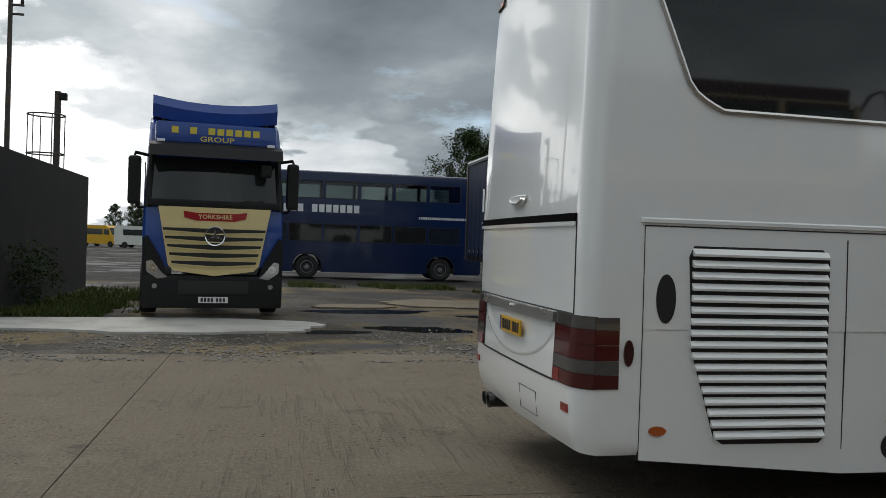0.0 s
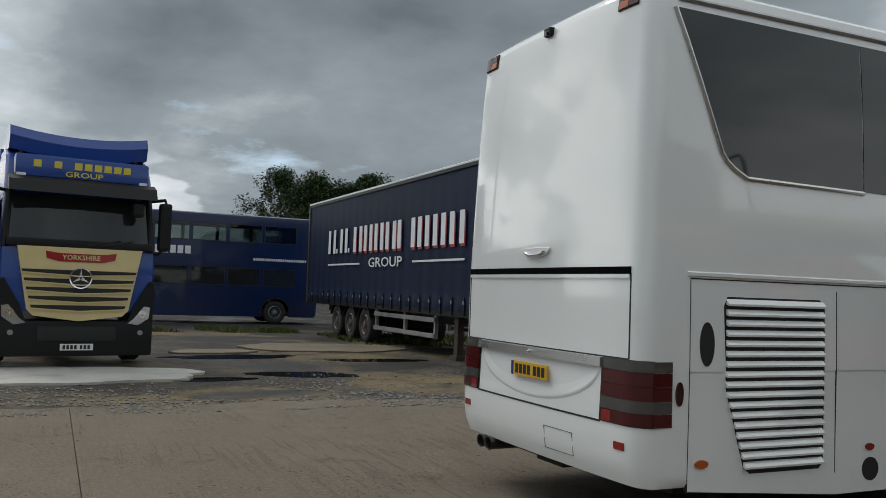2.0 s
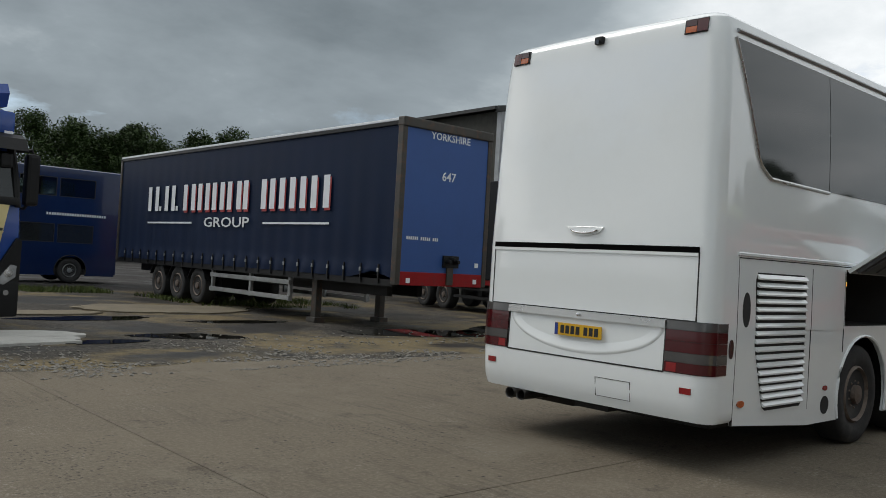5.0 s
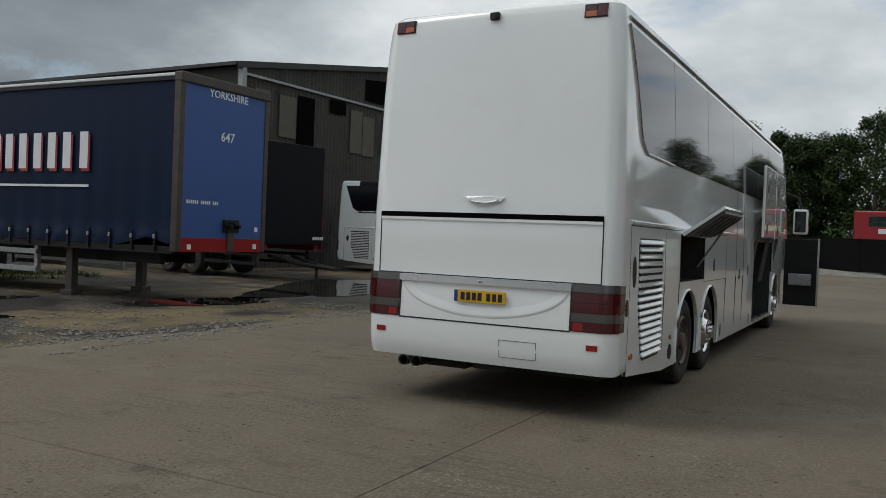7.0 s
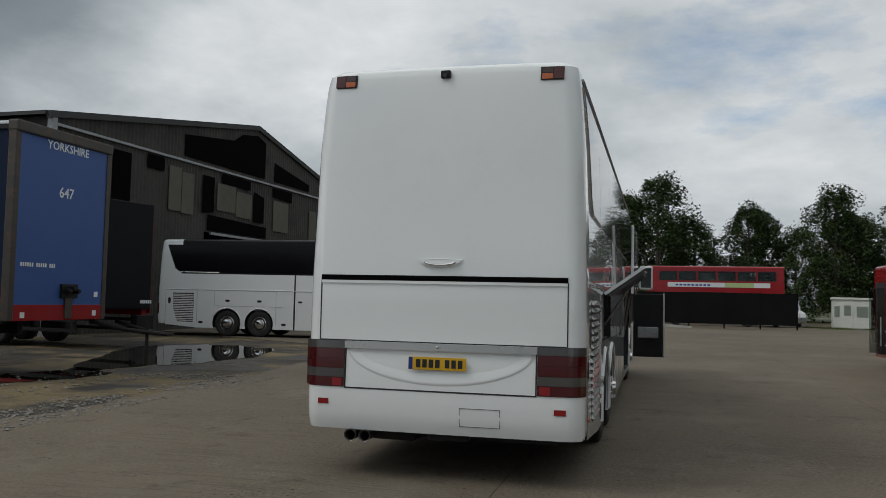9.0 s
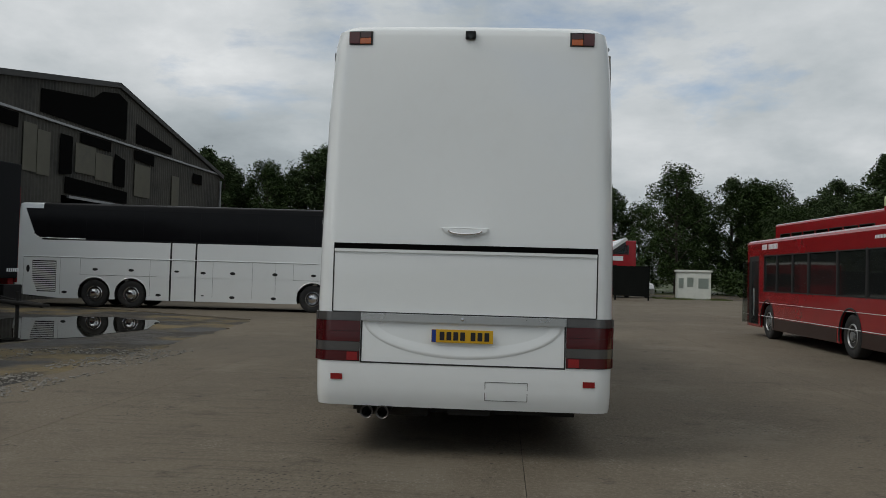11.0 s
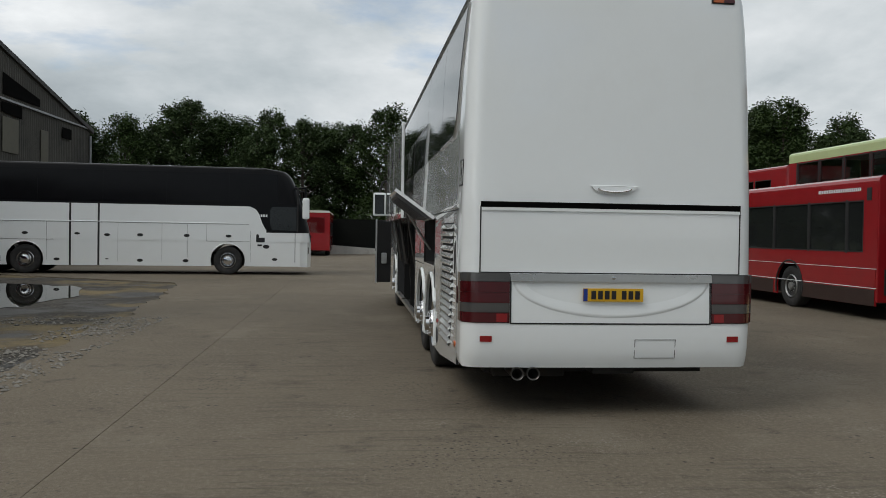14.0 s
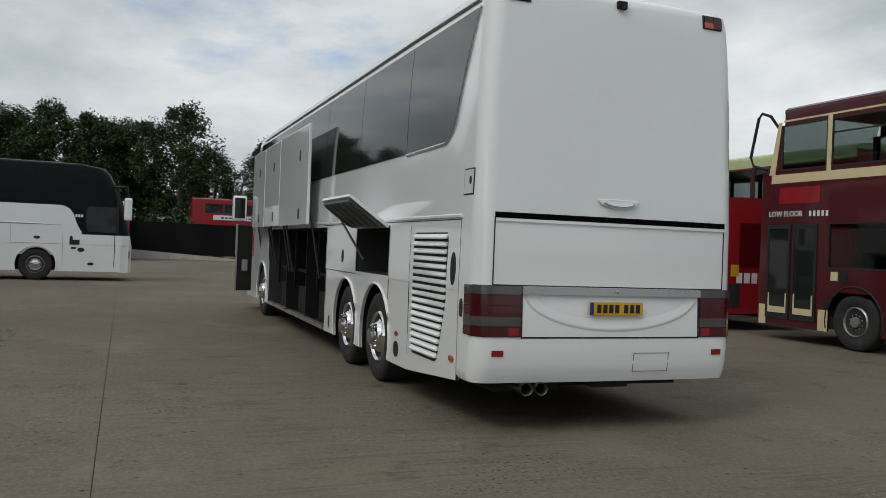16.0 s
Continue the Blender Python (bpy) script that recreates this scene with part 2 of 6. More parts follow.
REDLETTER = mat("red_shadow_lettering", (0.33, 0.02, 0.02), 0.5, var=0.06)
YELLOWLETTER = mat("yellow_lettering", (0.60, 0.50, 0.06), 0.5, var=0.06)
BRONZE = mat("brown_frame", (0.052, 0.047, 0.040), 0.5, 0.3, var=0.25, dirt=(0.2, 0.08, 0.03), dirt_amt=0.4, dirt_scale=5)


# ---- mesh helpers ----
def part(name, bm, material, parent=None, label="", smooth=False, kind=""):
    """Links a bmesh as one mesh object under a thing or a part."""
    me = bpy.data.meshes.new(name)
    bmesh.ops.recalc_face_normals(bm, faces=bm.faces)
    bm.to_mesh(me)
    bm.free()
    for m in material if isinstance(material, (list, tuple)) else [material]:
        me.materials.append(m)
    if smooth:
        me.polygons.foreach_set("use_smooth", [True] * len(me.polygons))
        me.set_sharp_from_angle(angle=radians(38))
    ob = new(name, me)
    if parent is not None:
        ob.parent = parent
    return tagged(ob, label=label, kind=kind)


def thing(name, m, label, category, group=""):
    ob = new(name)
    ob.empty_display_size = 0.2
    ob.matrix_world = m
    return tagged(ob, label, category, group)


def box(bm, x0, x1, y0, y1, z0, z1, bevel=0.0, mi=0):
    vs = [bm.verts.new((x, y, z)) for x in (x0, x1) for y in (y0, y1) for z in (z0, z1)]
    fs = [bm.faces.new([vs[i] for i in f]) for f in ((0, 1, 3, 2), (4, 6, 7, 5), (0, 4, 5, 1), (2, 3, 7, 6), (0, 2, 6, 4), (1, 5, 7, 3))]
    for f in fs:
        f.material_index = mi
    if bevel:
        es = list({e for f in fs for e in f.edges})
        bmesh.ops.bevel(bm, geom=es, offset=bevel, segments=2, affect="EDGES", profile=0.6)
    return bm


def B(*a, **k):
    return box(bmesh.new(), *a, **k)


def prism(bm, pts, axis, d0, d1, mi=0):
    """A flat outline of (a, b) pairs pushed along axis from d0 to d1. axis x: (y, z); y: (x, z); z: (x, y)."""
    def at(a, b, d):
        return {"x": (d, a, b), "y": (a, d, b), "z": (a, b, d)}[axis]
    lo = [bm.verts.new(at(a, b, d0)) for a, b in pts]
    hi = [bm.verts.new(at(a, b, d1)) for a, b in pts]
    n = len(pts)
    fs = [bm.faces.new(lo), bm.faces.new(hi[::-1])]
    fs += [bm.faces.new((lo[i], lo[(i + 1) % n], hi[(i + 1) % n], hi[i])) for i in range(n)]
    for f in fs:
        f.material_index = mi
    return bm


def P(*a, **k):
    return prism(bmesh.new(), *a, **k)


def turned(bm, profile, centre=(0, 0, 0), axis="y", seg=28, mi=0, caps=True):
    """A profile of (radius, distance along the axis) turned round the axis."""
    rings = []
    for r, d in profile:
        ring = []
        for i in range(seg):
            a = 2 * math.pi * i / seg
            u, v = r * math.cos(a), r * math.sin(a)
            q = {"y": (u, d, v), "x": (d, u, v), "z": (u, v, d)}[axis]
            ring.append(bm.verts.new((q[0] + centre[0], q[1] + centre[1], q[2] + centre[2])))
        rings.append(ring)
    for a, b in zip(rings, rings[1:]):
        for i in range(seg):
            f = bm.faces.new((a[i], a[(i + 1) % seg], b[(i + 1) % seg], b[i]))
            f.material_index = mi
    for ring in (rings[0], rings[-1]) if caps else ():
        if (ring[0].co - ring[seg // 2].co).length > 1e-5:
            bm.faces.new(ring).material_index = mi
    return bm


def T(*a, **k):
    return turned(bmesh.new(), *a, **k)


def tube(bm, pts, r, seg=8):
    """A round bar along a line of points."""
    pts = [Vector(p) for p in pts]
    rings = []
    for i, p in enumerate(pts):
        d = (pts[min(i + 1, len(pts) - 1)] - pts[max(i - 1, 0)]).normalized()
        u = d.orthogonal().normalized() if abs(d.z) > 0.95 else d.cross(Vector((0, 0, 1))).normalized()
        v = d.cross(u)
        rings.append([bm.verts.new(p + r * (math.cos(2 * math.pi * k / seg) * u + math.sin(2 * math.pi * k / seg) * v)) for k in range(seg)])
    for a, b in zip(rings, rings[1:]):
        for k in range(seg):
            bm.faces.new((a[k], a[(k + 1) % seg], b[(k + 1) % seg], b[k]))
    bm.faces.new(rings[0]), bm.faces.new(rings[-1])
    return bm


def R(*a, **k):
    return tube(bmesh.new(), *a, **k)


def words(body, size, m, material, parent, name="lettering", label="", depth=0.003, align="CENTER", stretch=1.0):
    """Lettering in the built-in font, as a mesh under its thing; m places its plane: x along the line, y up, z towards the reader."""
    cu = bpy.data.curves.new(name, "FONT")
    cu.body, cu.size, cu.extrude, cu.align_x, cu.align_y = body, size, depth, align, "CENTER"
    cu.resolution_u, cu.offset = 2, 0.010 * size
    tmp = new(name, cu)
    bpy.context.view_layer.update()
    me = bpy.data.meshes.new_from_object(tmp)
    bpy.data.objects.remove(tmp)
    me.materials.clear()
    me.materials.append(material)
    ob = new(name, me)
    ob.parent = parent
    ob.matrix_basis = m @ Matrix.Diagonal((stretch, 1, 1, 1))
    return tagged(ob, label=label)


def bars(name, parent, spots, material, m, label=""):
    """Unreadable writing: plain bars (x0, x1, y0, y1) in the plane m."""
    holder = new(name)
    holder.parent = parent
    holder.matrix_basis = m
    tagged(holder, label=label)
    for x0, x1, y0, y1 in spots:
        part("bar", B(x0, x1, y0, y1, 0, 0.003), material, holder)
    return holder


FACE_S = pose(0, 0, 0, 90, 0, 0)      # lettering on a wall seen from -y
FACE_N = pose(0, 0, 0, 90, 0, 180)    # seen from +y
FACE_W = pose(0, 0, 0, 90, 0, -90)    # seen from -x
FACE_E = pose(0, 0, 0, 90, 0, 90)     # seen from +x


def at(x, y, z, m=Matrix()):
    return Matrix.Translation((x, y, z)) @ m


SMALL = {}


def wheel(parent, x, y, side, r=0.5, width=0.30, rim_mat=None, style="chrome", rim_r=0.29):
    """A road wheel: tyre with tread shoulders, dished rim, hub and nuts. side: the sign of its outer face along y."""
    w = new("wheel")
    w.parent = parent
    w.matrix_basis = at(x, y, r)
    s = side
    part("tyre", T([(rim_r, -s * width), (r * 0.93, -s * width), (r, -s * width * 0.86), (r, -s * width * 0.14), (r * 0.975, -s * 0.02), (r * 0.9, 0), (rim_r + 0.05, s * 0.005), (rim_r, -s * 0.03)], seg=40), RUBBER, w, smooth=True)
    rm = rim_mat or CHROME
    if style == "chrome":
        prof = [(rim_r, -s * width * 0.8), (rim_r, -s * 0.02), (rim_r - 0.02, s * 0.0), (rim_r - 0.04, -s * 0.02), (rim_r - 0.06, -s * 0.05), (0.17, -s * 0.015), (0.15, s * 0.03), (0.09, s * 0.05), (0.085, s * 0.09), (0.0, s * 0.1)]
    else:
        prof = [(rim_r, -s * width * 0.8), (rim_r, -s * 0.02), (rim_r - 0.02, 0), (rim_r - 0.04, -s * 0.03), (rim_r - 0.05, -s * 0.09), (0.16, -s * 0.11), (0.15, -s * 0.07), (0.1, -s * 0.05), (0.09, s * 0.01), (0.0, s * 0.02)]
    part("rim", T(prof, seg=36), rm, w, smooth=True)
    off = -0.035 if style == "chrome" else -0.1
    base = 0.0 if style == "chrome" else -0.075
    key = (style, s, rm.name)
    if key not in SMALL:
        SMALL[key] = []
        for name, prof, mm in (("vent_hole", [(0.026, s * (off - 0.01)), (0.026, s * (off + 0.012)), (0.0, s * (off + 0.012))], SEAM), ("wheel_nut", [(0.014, s * (base - 0.02)), (0.014, s * (base + 0.045)), (0.006, s * (base + 0.055)), (0, s * (base + 0.055))], rm)):
            b_ = T(prof, seg=7)
            me = bpy.data.meshes.new(name)
            b_.to_mesh(me)
            b_.free()
            me.materials.append(mm)
            SMALL[key].append(me)
    for me, rad, turn in zip(SMALL[key], (0.215, 0.135), (0.0, 0.5)):
        for i in range(10):
            a = 2 * math.pi * (i + turn) / 10
            o = new(me.name.split(".")[0], me)
            o.parent = w
            o.location = (rad * math.cos(a), 0, rad * math.sin(a))
    return w


def arch_outline(x0, x1, zb, zt, wheels, rad, zc=0.5, n=14):
    """A side panel's outline (x, z) from x0 to x1 with round arches cut up from its lower edge."""
    pts = [(x1, zb), (x1, zt), (x0, zt), (x0, zb)]
    for wx in sorted(wheels):
        a0 = math.asin(max(-1, min(1, (zb - zc) / rad)))
        for i in range(n + 1):
            a = math.pi - a0 - (math.pi - 2 * a0) * i / n
            pts.append((wx + rad * math.cos(a), zc + rad * math.sin(a)))
    return pts


# ---- the ground ----
def ground_material():
    m = bpy.data.materials.new("yard_ground")
    m.use_nodes = True
    t = m.node_tree
    N, L = t.nodes, t.links
    p = N["Principled BSDF"]
    geo = N.new("ShaderNodeNewGeometry")

    def nz(s, d=6, r=0.6, off=0.0):
        mp = N.new("ShaderNodeMapping")
        mp.inputs["Location"].default_value = (off, off * 0.7, 0)
        L.new(geo.outputs["Position"], mp.inputs[0])
        n = N.new("ShaderNodeTexNoise")
        n.inputs["Scale"].default_value, n.inputs["Detail"].default_value, n.inputs["Roughness"].default_value = s, d, r
        L.new(mp.outputs[0], n.inputs["Vector"])
        return n.outputs["Fac"]

    def mth(op, a, b=0.0, c=0.0, clamp=False):
        n = N.new("ShaderNodeMath")
        n.operation, n.use_clamp = op, clamp
        for i, v in enumerate((a, b, c)):
            if hasattr(v, "links"):
                L.new(v, n.inputs[i])
            else:
                n.inputs[i].default_value = v
        return n.outputs[0]

    def mix(f, a, b):
        n = N.new("ShaderNodeMix")
        n.data_type = "RGBA"
        L.new(f, n.inputs["Factor"])
        for key, v in (("A", a), ("B", b)):
            if hasattr(v, "links"):
                L.new(v, n.inputs[key])
            else:
                n.inputs[key].default_value = (*v, 1)
        return n.outputs["Result"]

    def step(v, lo, hi):
        n = N.new("ShaderNodeMapRange")
        n.interpolation_type = "SMOOTHSTEP"
        L.new(v, n.inputs["Value"])
        n.inputs["From Min"].default_value, n.inputs["From Max"].default_value = lo, hi
        return n.outputs["Result"]

    stones = N.new("ShaderNodeTexVoronoi")
    stones.inputs["Scale"].default_value = 22
    L.new(geo.outputs["Position"], stones.inputs["Vector"])
    sep = N.new("ShaderNodeSeparateColor")
    L.new(stones.outputs["Color"], sep.inputs[0])
    gravel = mix(sep.outputs[0], (0.020, 0.018, 0.016), (0.135, 0.122, 0.104))
    gravel = mix(step(nz(0.5, 8, 0.65), 0.42, 0.62), gravel, (0.052, 0.047, 0.041))
    tan = mix(nz(9), (0.105, 0.082, 0.045), (0.235, 0.185, 0.105))
    straw = mix(step(nz(0.28, 6, 0.65, 4.0), 0.46, 0.58), gravel, tan)
    wet = step(nz(0.33, 7, 0.6, 17.0), 0.47, 0.60)
    col = mix(wet, straw, (0.035, 0.032, 0.028))
    xy = N.new("ShaderNodeSeparateXYZ")
    L.new(geo.outputs["Position"], xy.inputs[0])
    far = step(mth("ADD", xy.outputs[1], mth("MULTIPLY", nz(0.2), 4.0)), 31.0, 33.5)
    col = mix(far, col, mix(nz(3.0), (0.028, 0.026, 0.025), (0.055, 0.050, 0.046)))
    grass = step(mth("ADD", mth("SUBTRACT", mth("ABSOLUTE", xy.outputs[0]), 95.0), mth("MULTIPLY", nz(0.1), 20.0)), 0.0, 6.0)
    col = mix(grass, col, mix(nz(2.0), (0.03, 0.045, 0.014), (0.07, 0.085, 0.03)))
    L.new(col, p.inputs["Base Color"])
    rough = mth("SUBTRACT", 0.92, mth("MULTIPLY", wet, 0.45))
    L.new(rough, p.inputs["Roughness"])
    p.inputs["Specular IOR Level"].default_value = 0.2
    b = N.new("ShaderNodeBump")
    b.inputs["Strength"].default_value, b.inputs["Distance"].default_value = 0.8, 0.025
    hgt = mth("MULTIPLY", mth("ADD", mth("SUBTRACT", 1.0, stones.outputs["Distance"]), nz(6)), mth("SUBTRACT", 1.0, mth("MULTIPLY", wet, 0.8)))
    L.new(hgt, b.inputs["Height"])
    L.new(b.outputs[0], p.inputs["Normal"])
    return m


def concrete_material():
    m = bpy.data.materials.new("yard_concrete")
    m.use_nodes = True
    t = m.node_tree
    N, L = t.nodes, t.links
    p = N["Principled BSDF"]
    geo = N.new("ShaderNodeNewGeometry")

    def nz(s, d=6, r=0.6, stretch=(1, 1, 1), off=0.0):
        mp = N.new("ShaderNodeMapping")
        mp.inputs["Scale"].default_value = stretch
        mp.inputs["Location"].default_value = (off, off, 0)
        L.new(geo.outputs["Position"], mp.inputs[0])
        n = N.new("ShaderNodeTexNoise")
        n.inputs["Scale"].default_value, n.inputs["Detail"].default_value, n.inputs["Roughness"].default_value = s, d, r
        L.new(mp.outputs[0], n.inputs["Vector"])
        return n.outputs["Fac"]

    def mix(f, a, b, mode="MIX"):
        n = N.new("ShaderNodeMix")
        n.data_type, n.blend_type = "RGBA", mode
        if hasattr(f, "links"):
            L.new(f, n.inputs["Factor"])
        else:
            n.inputs["Factor"].default_value = f
        for key, v in (("A", a), ("B", b)):
            if hasattr(v, "links"):
                L.new(v, n.inputs[key])
            else:
                n.inputs[key].default_value = (*v, 1)
        return n.outputs["Result"]

    def step(v, lo, hi):
        n = N.new("ShaderNodeMapRange")
        n.interpolation_type = "SMOOTHSTEP"
        L.new(v, n.inputs["Value"])
        n.inputs["From Min"].default_value, n.inputs["From Max"].default_value = lo, hi
        return n.outputs["Result"]

    col = mix(nz(0.35, 8, 0.62), (0.085, 0.068, 0.048), (0.185, 0.153, 0.110))
    col = mix(step(nz(0.11, 7, 0.6, off=21.0), 0.40, 0.62), col, mix(0.45, col, (0.062, 0.052, 0.038)))
    col = mix(step(nz(26, 6, 0.8), 0.44, 0.68), col, (0.19, 0.165, 0.128))
    col = mix(step(nz(1.6, 9, 0.72, off=5.0), 0.56, 0.74), col, (0.052, 0.044, 0.032))
    worn = step(nz(0.45, 9, 0.7, off=31.0), 0.54, 0.66)
    col = mix(worn, col, mix(0.45, col, (0.20, 0.175, 0.135)))
    brush = nz(7.0, 4, 0.6, (5.0, 0.5, 1), 3.0)
    groove = nz(1.0, 3, 0.65, (13.0, 0.9, 1), 12.0)
    scored = N.new("ShaderNodeMath")
    scored.operation, scored.use_clamp = "MULTIPLY", True
    L.new(step(groove, 0.53, 0.62), scored.inputs[0])
    L.new(step(nz(0.22, 6, 0.65, off=17.0), 0.44, 0.60), scored.inputs[1])
    col = mix(scored.outputs[0], col, mix(0.24, col, (0.045, 0.038, 0.028)))
    col = mix(step(brush, 0.46, 0.70), col, mix(0.14, col, (0.23, 0.2, 0.15)))
    pits = N.new("ShaderNodeTexVoronoi")
    pits.inputs["Scale"].default_value = 30
    L.new(geo.outputs["Position"], pits.inputs["Vector"])
    specks = N.new("ShaderNodeMath")
    specks.operation, specks.use_clamp = "MULTIPLY", True
    L.new(step(nz(0.9, 6, 0.7, off=9.0), 0.52, 0.66), specks.inputs[0])
    L.new(step(pits.outputs["Distance"], 0.42, 0.16), specks.inputs[1])
    col = mix(specks.outputs[0], col, (0.24, 0.215, 0.175))
    chips = N.new("ShaderNodeTexVoronoi")
    chips.inputs["Scale"].default_value, chips.inputs["Randomness"].default_value = 8.0, 1.0
    L.new(geo.outputs["Position"], chips.inputs["Vector"])
    dots = N.new("ShaderNodeMath")
    dots.operation, dots.use_clamp = "MULTIPLY", True
    L.new(step(chips.outputs["Distance"], 0.17, 0.09), dots.inputs[0])
    L.new(step(nz(1.3, 5, 0.7, off=44.0), 0.50, 0.60), dots.inputs[1])
    col = mix(dots.outputs[0], col, (0.030, 0.026, 0.021))
    holes = N.new("ShaderNodeTexVoronoi")
    holes.inputs["Scale"].default_value = 24.0
    L.new(geo.outputs["Position"], holes.inputs["Vector"])
    pocked = N.new("ShaderNodeMath")
    pocked.operation, pocked.use_clamp = "MULTIPLY", True
    L.new(step(holes.outputs["Distance"], 0.34, 0.16), pocked.inputs[0])
    L.new(step(nz(0.55, 6, 0.7, off=63.0), 0.50, 0.62), pocked.inputs[1])
    col = mix(pocked.outputs[0], col, (0.050, 0.043, 0.033))
    soil = step(nz(0.7, 9, 0.75, (1.0, 0.6, 1), 71.0), 0.57, 0.70)
    col = mix(soil, col, mix(0.6, col, (0.062, 0.050, 0.034)))
    L.new(col, p.inputs["Base Color"])
    p.inputs["Roughness"].default_value = 0.86
    p.inputs["Specular IOR Level"].default_value = 0.3
    b = N.new("ShaderNodeBump")
    b.inputs["Strength"].default_value, b.inputs["Distance"].default_value = 0.8, 0.010
    add = N.new("ShaderNodeMath")
    ridges = N.new("ShaderNodeMath")
    ridges.operation = "SUBTRACT"
    L.new(brush, ridges.inputs[0]), L.new(scored.outputs[0], ridges.inputs[1])
    L.new(ridges.outputs[0], add.inputs[0])
    L.new(nz(60, 3, 0.7), add.inputs[1])
    L.new(add.outputs[0], b.inputs["Height"])
    L.new(b.outputs[0], p.inputs["Normal"])
    return m


GROUND, CONCRETE = ground_material(), concrete_material()
PALECONC = mat("pale_concrete", (0.43, 0.42, 0.39), 0.85, var=0.2, scale=1.2, bump=0.3, dirt=(0.2, 0.19, 0.17), dirt_amt=0.6, dirt_scale=1.1)
WATER = mat("puddle_water", (0.018, 0.017, 0.014), 0.015, var=0.1, rvar=0.01, spec=0.6)

bm = bmesh.new()
bmesh.ops.create_grid(bm, x_segments=24, y_segments=24, size=1600)
for v in bm.verts:
    v.co.z = -0.03
tagged(part("ground", bm, GROUND), "muddy gravel yard with straw and dark wet patches", "ground", kind="structure")

# concrete bays: joints run along x every few metres; the last bay has a broken edge towards the gravel
road = tagged(thing("concrete_yard", Matrix(), "pale brown brushed concrete yard with dark joints", "pavement"), kind="structure")
part("joint_filler", B(-40, 66, -60, 11.6, -0.12, -0.010), mat("joint_dirt", (0.045, 0.04, 0.032), 0.95, var=0.4, scale=4), road)
JOINTS = [-60.0, -36.0, -22.0, -12.6, -8.1, -4.2, 0.46, 5.24, 9.88]
CROSS = [-40.0, -20.0, -10.5, -1.43, 26.5, 40.0, 66.0]
rng = random.Random(5)
for j in range(len(JOINTS) - 1):
    for i in range(len(CROSS) - 1):
        x0, x1, y0, y1 = CROSS[i] + 0.005, CROSS[i + 1] - 0.005, JOINTS[j] + 0.003, JOINTS[j + 1] - 0.003
        part("slab", B(x0, x1, y0, y1, -0.12, 0.0 - 0.002 * rng.random()), CONCRETE, road)
for i in range(len(CROSS) - 1):
    x0, x1 = CROSS[i] + 0.005, CROSS[i + 1] - 0.005
    pts, x = [(x0, 9.883), (x1, 9.883)], x1
    top = []
    n = max(4, int((x1 - x0) / 0.35))
    for k in range(n + 1):
        x = x1 + (x0 - x1) * k / n
        base = 11.9 + 0.35 * noise.noise((x * 0.3, 1.0, 0)) + 0.22 * noise.noise((x * 1.3, 2.0, 0)) + 0.1 * noise.noise((x * 4, 3.0, 0))
        if x > 9:
            base += (x - 9) * 0.10 + max(0, x - 20) * 1.6
        pts.append((x, base))
    part("slab", P(pts, "z", -0.12, 0.0), CONCRETE, road)


def blob(cx, cy, rx, ry, seed, n=56, rough=0.35, turn=0.0):
    out = []
    for k in range(n):
        a = 2 * math.pi * k / n
        r = 1 + rough * (noise.noise((math.cos(a) * 1.3 + seed, math.sin(a) * 1.3, seed)) + 0.5 * noise.noise((math.cos(a) * 4 + seed, math.sin(a) * 4, seed)) + 0.25 * noise.noise((math.cos(a) * 11 + seed, math.sin(a) * 11, 0)))
        u, v = rx * r * math.cos(a), ry * r * math.sin(a)
        out.append((cx + u * math.cos(turn) - v * math.sin(turn), cy + u * math.sin(turn) + v * math.cos(turn)))
    return out


for cx, cy, rx, ry, seed, turn in ((2.7, 15.7, 1.0, 0.45, 1, -0.3), (0.85, 15.1, 0.75, 0.28, 2, 0.1), (8.2, 15.6, 1.9, 0.8, 3, -0.2), (15.2, 16.6, 5.2, 1.9, 4, 0.25), (2.2, 19.6, 1.4, 0.5, 6, 0.1), (5.2, 18.6, 1.2, 0.35, 8, 0.0)):
    tagged(part("puddle", P(blob(cx, cy, rx, ry, seed, turn=turn), "z", -0.06, -0.018), WATER), "shallow dark puddle lying on the muddy gravel", "puddle", "puddles in the yard", kind="structure")
tagged(part("pale_slab", P(blob(-2.3, 15.9, 3.3, 1.3, 11, rough=0.22), "z", -0.1, 0.012), PALECONC), "pale washed concrete apron with a broken edge", "pavement", kind="structure")

TANCONC = mat("worn_tan_concrete", (0.155, 0.128, 0.085), 0.88, var=0.3, scale=1.1, bump=0.3, dirt=(0.09, 0.08, 0.055), dirt_amt=0.8, dirt_scale=1.4)
for cx, cy, rx, ry, seed, turn in ((5.2, 22.2, 2.4, 1.5, 23, 0.05), (1.9, 20.9, 1.1, 0.55, 27, 0.2)):
    tagged(part("broken_slab", P(blob(cx, cy, rx, ry, seed, rough=0.3, turn=turn), "z", -0.1, 0.006), TANCONC), "worn tan concrete slab with a broken muddy edge", "pavement", kind="structure")


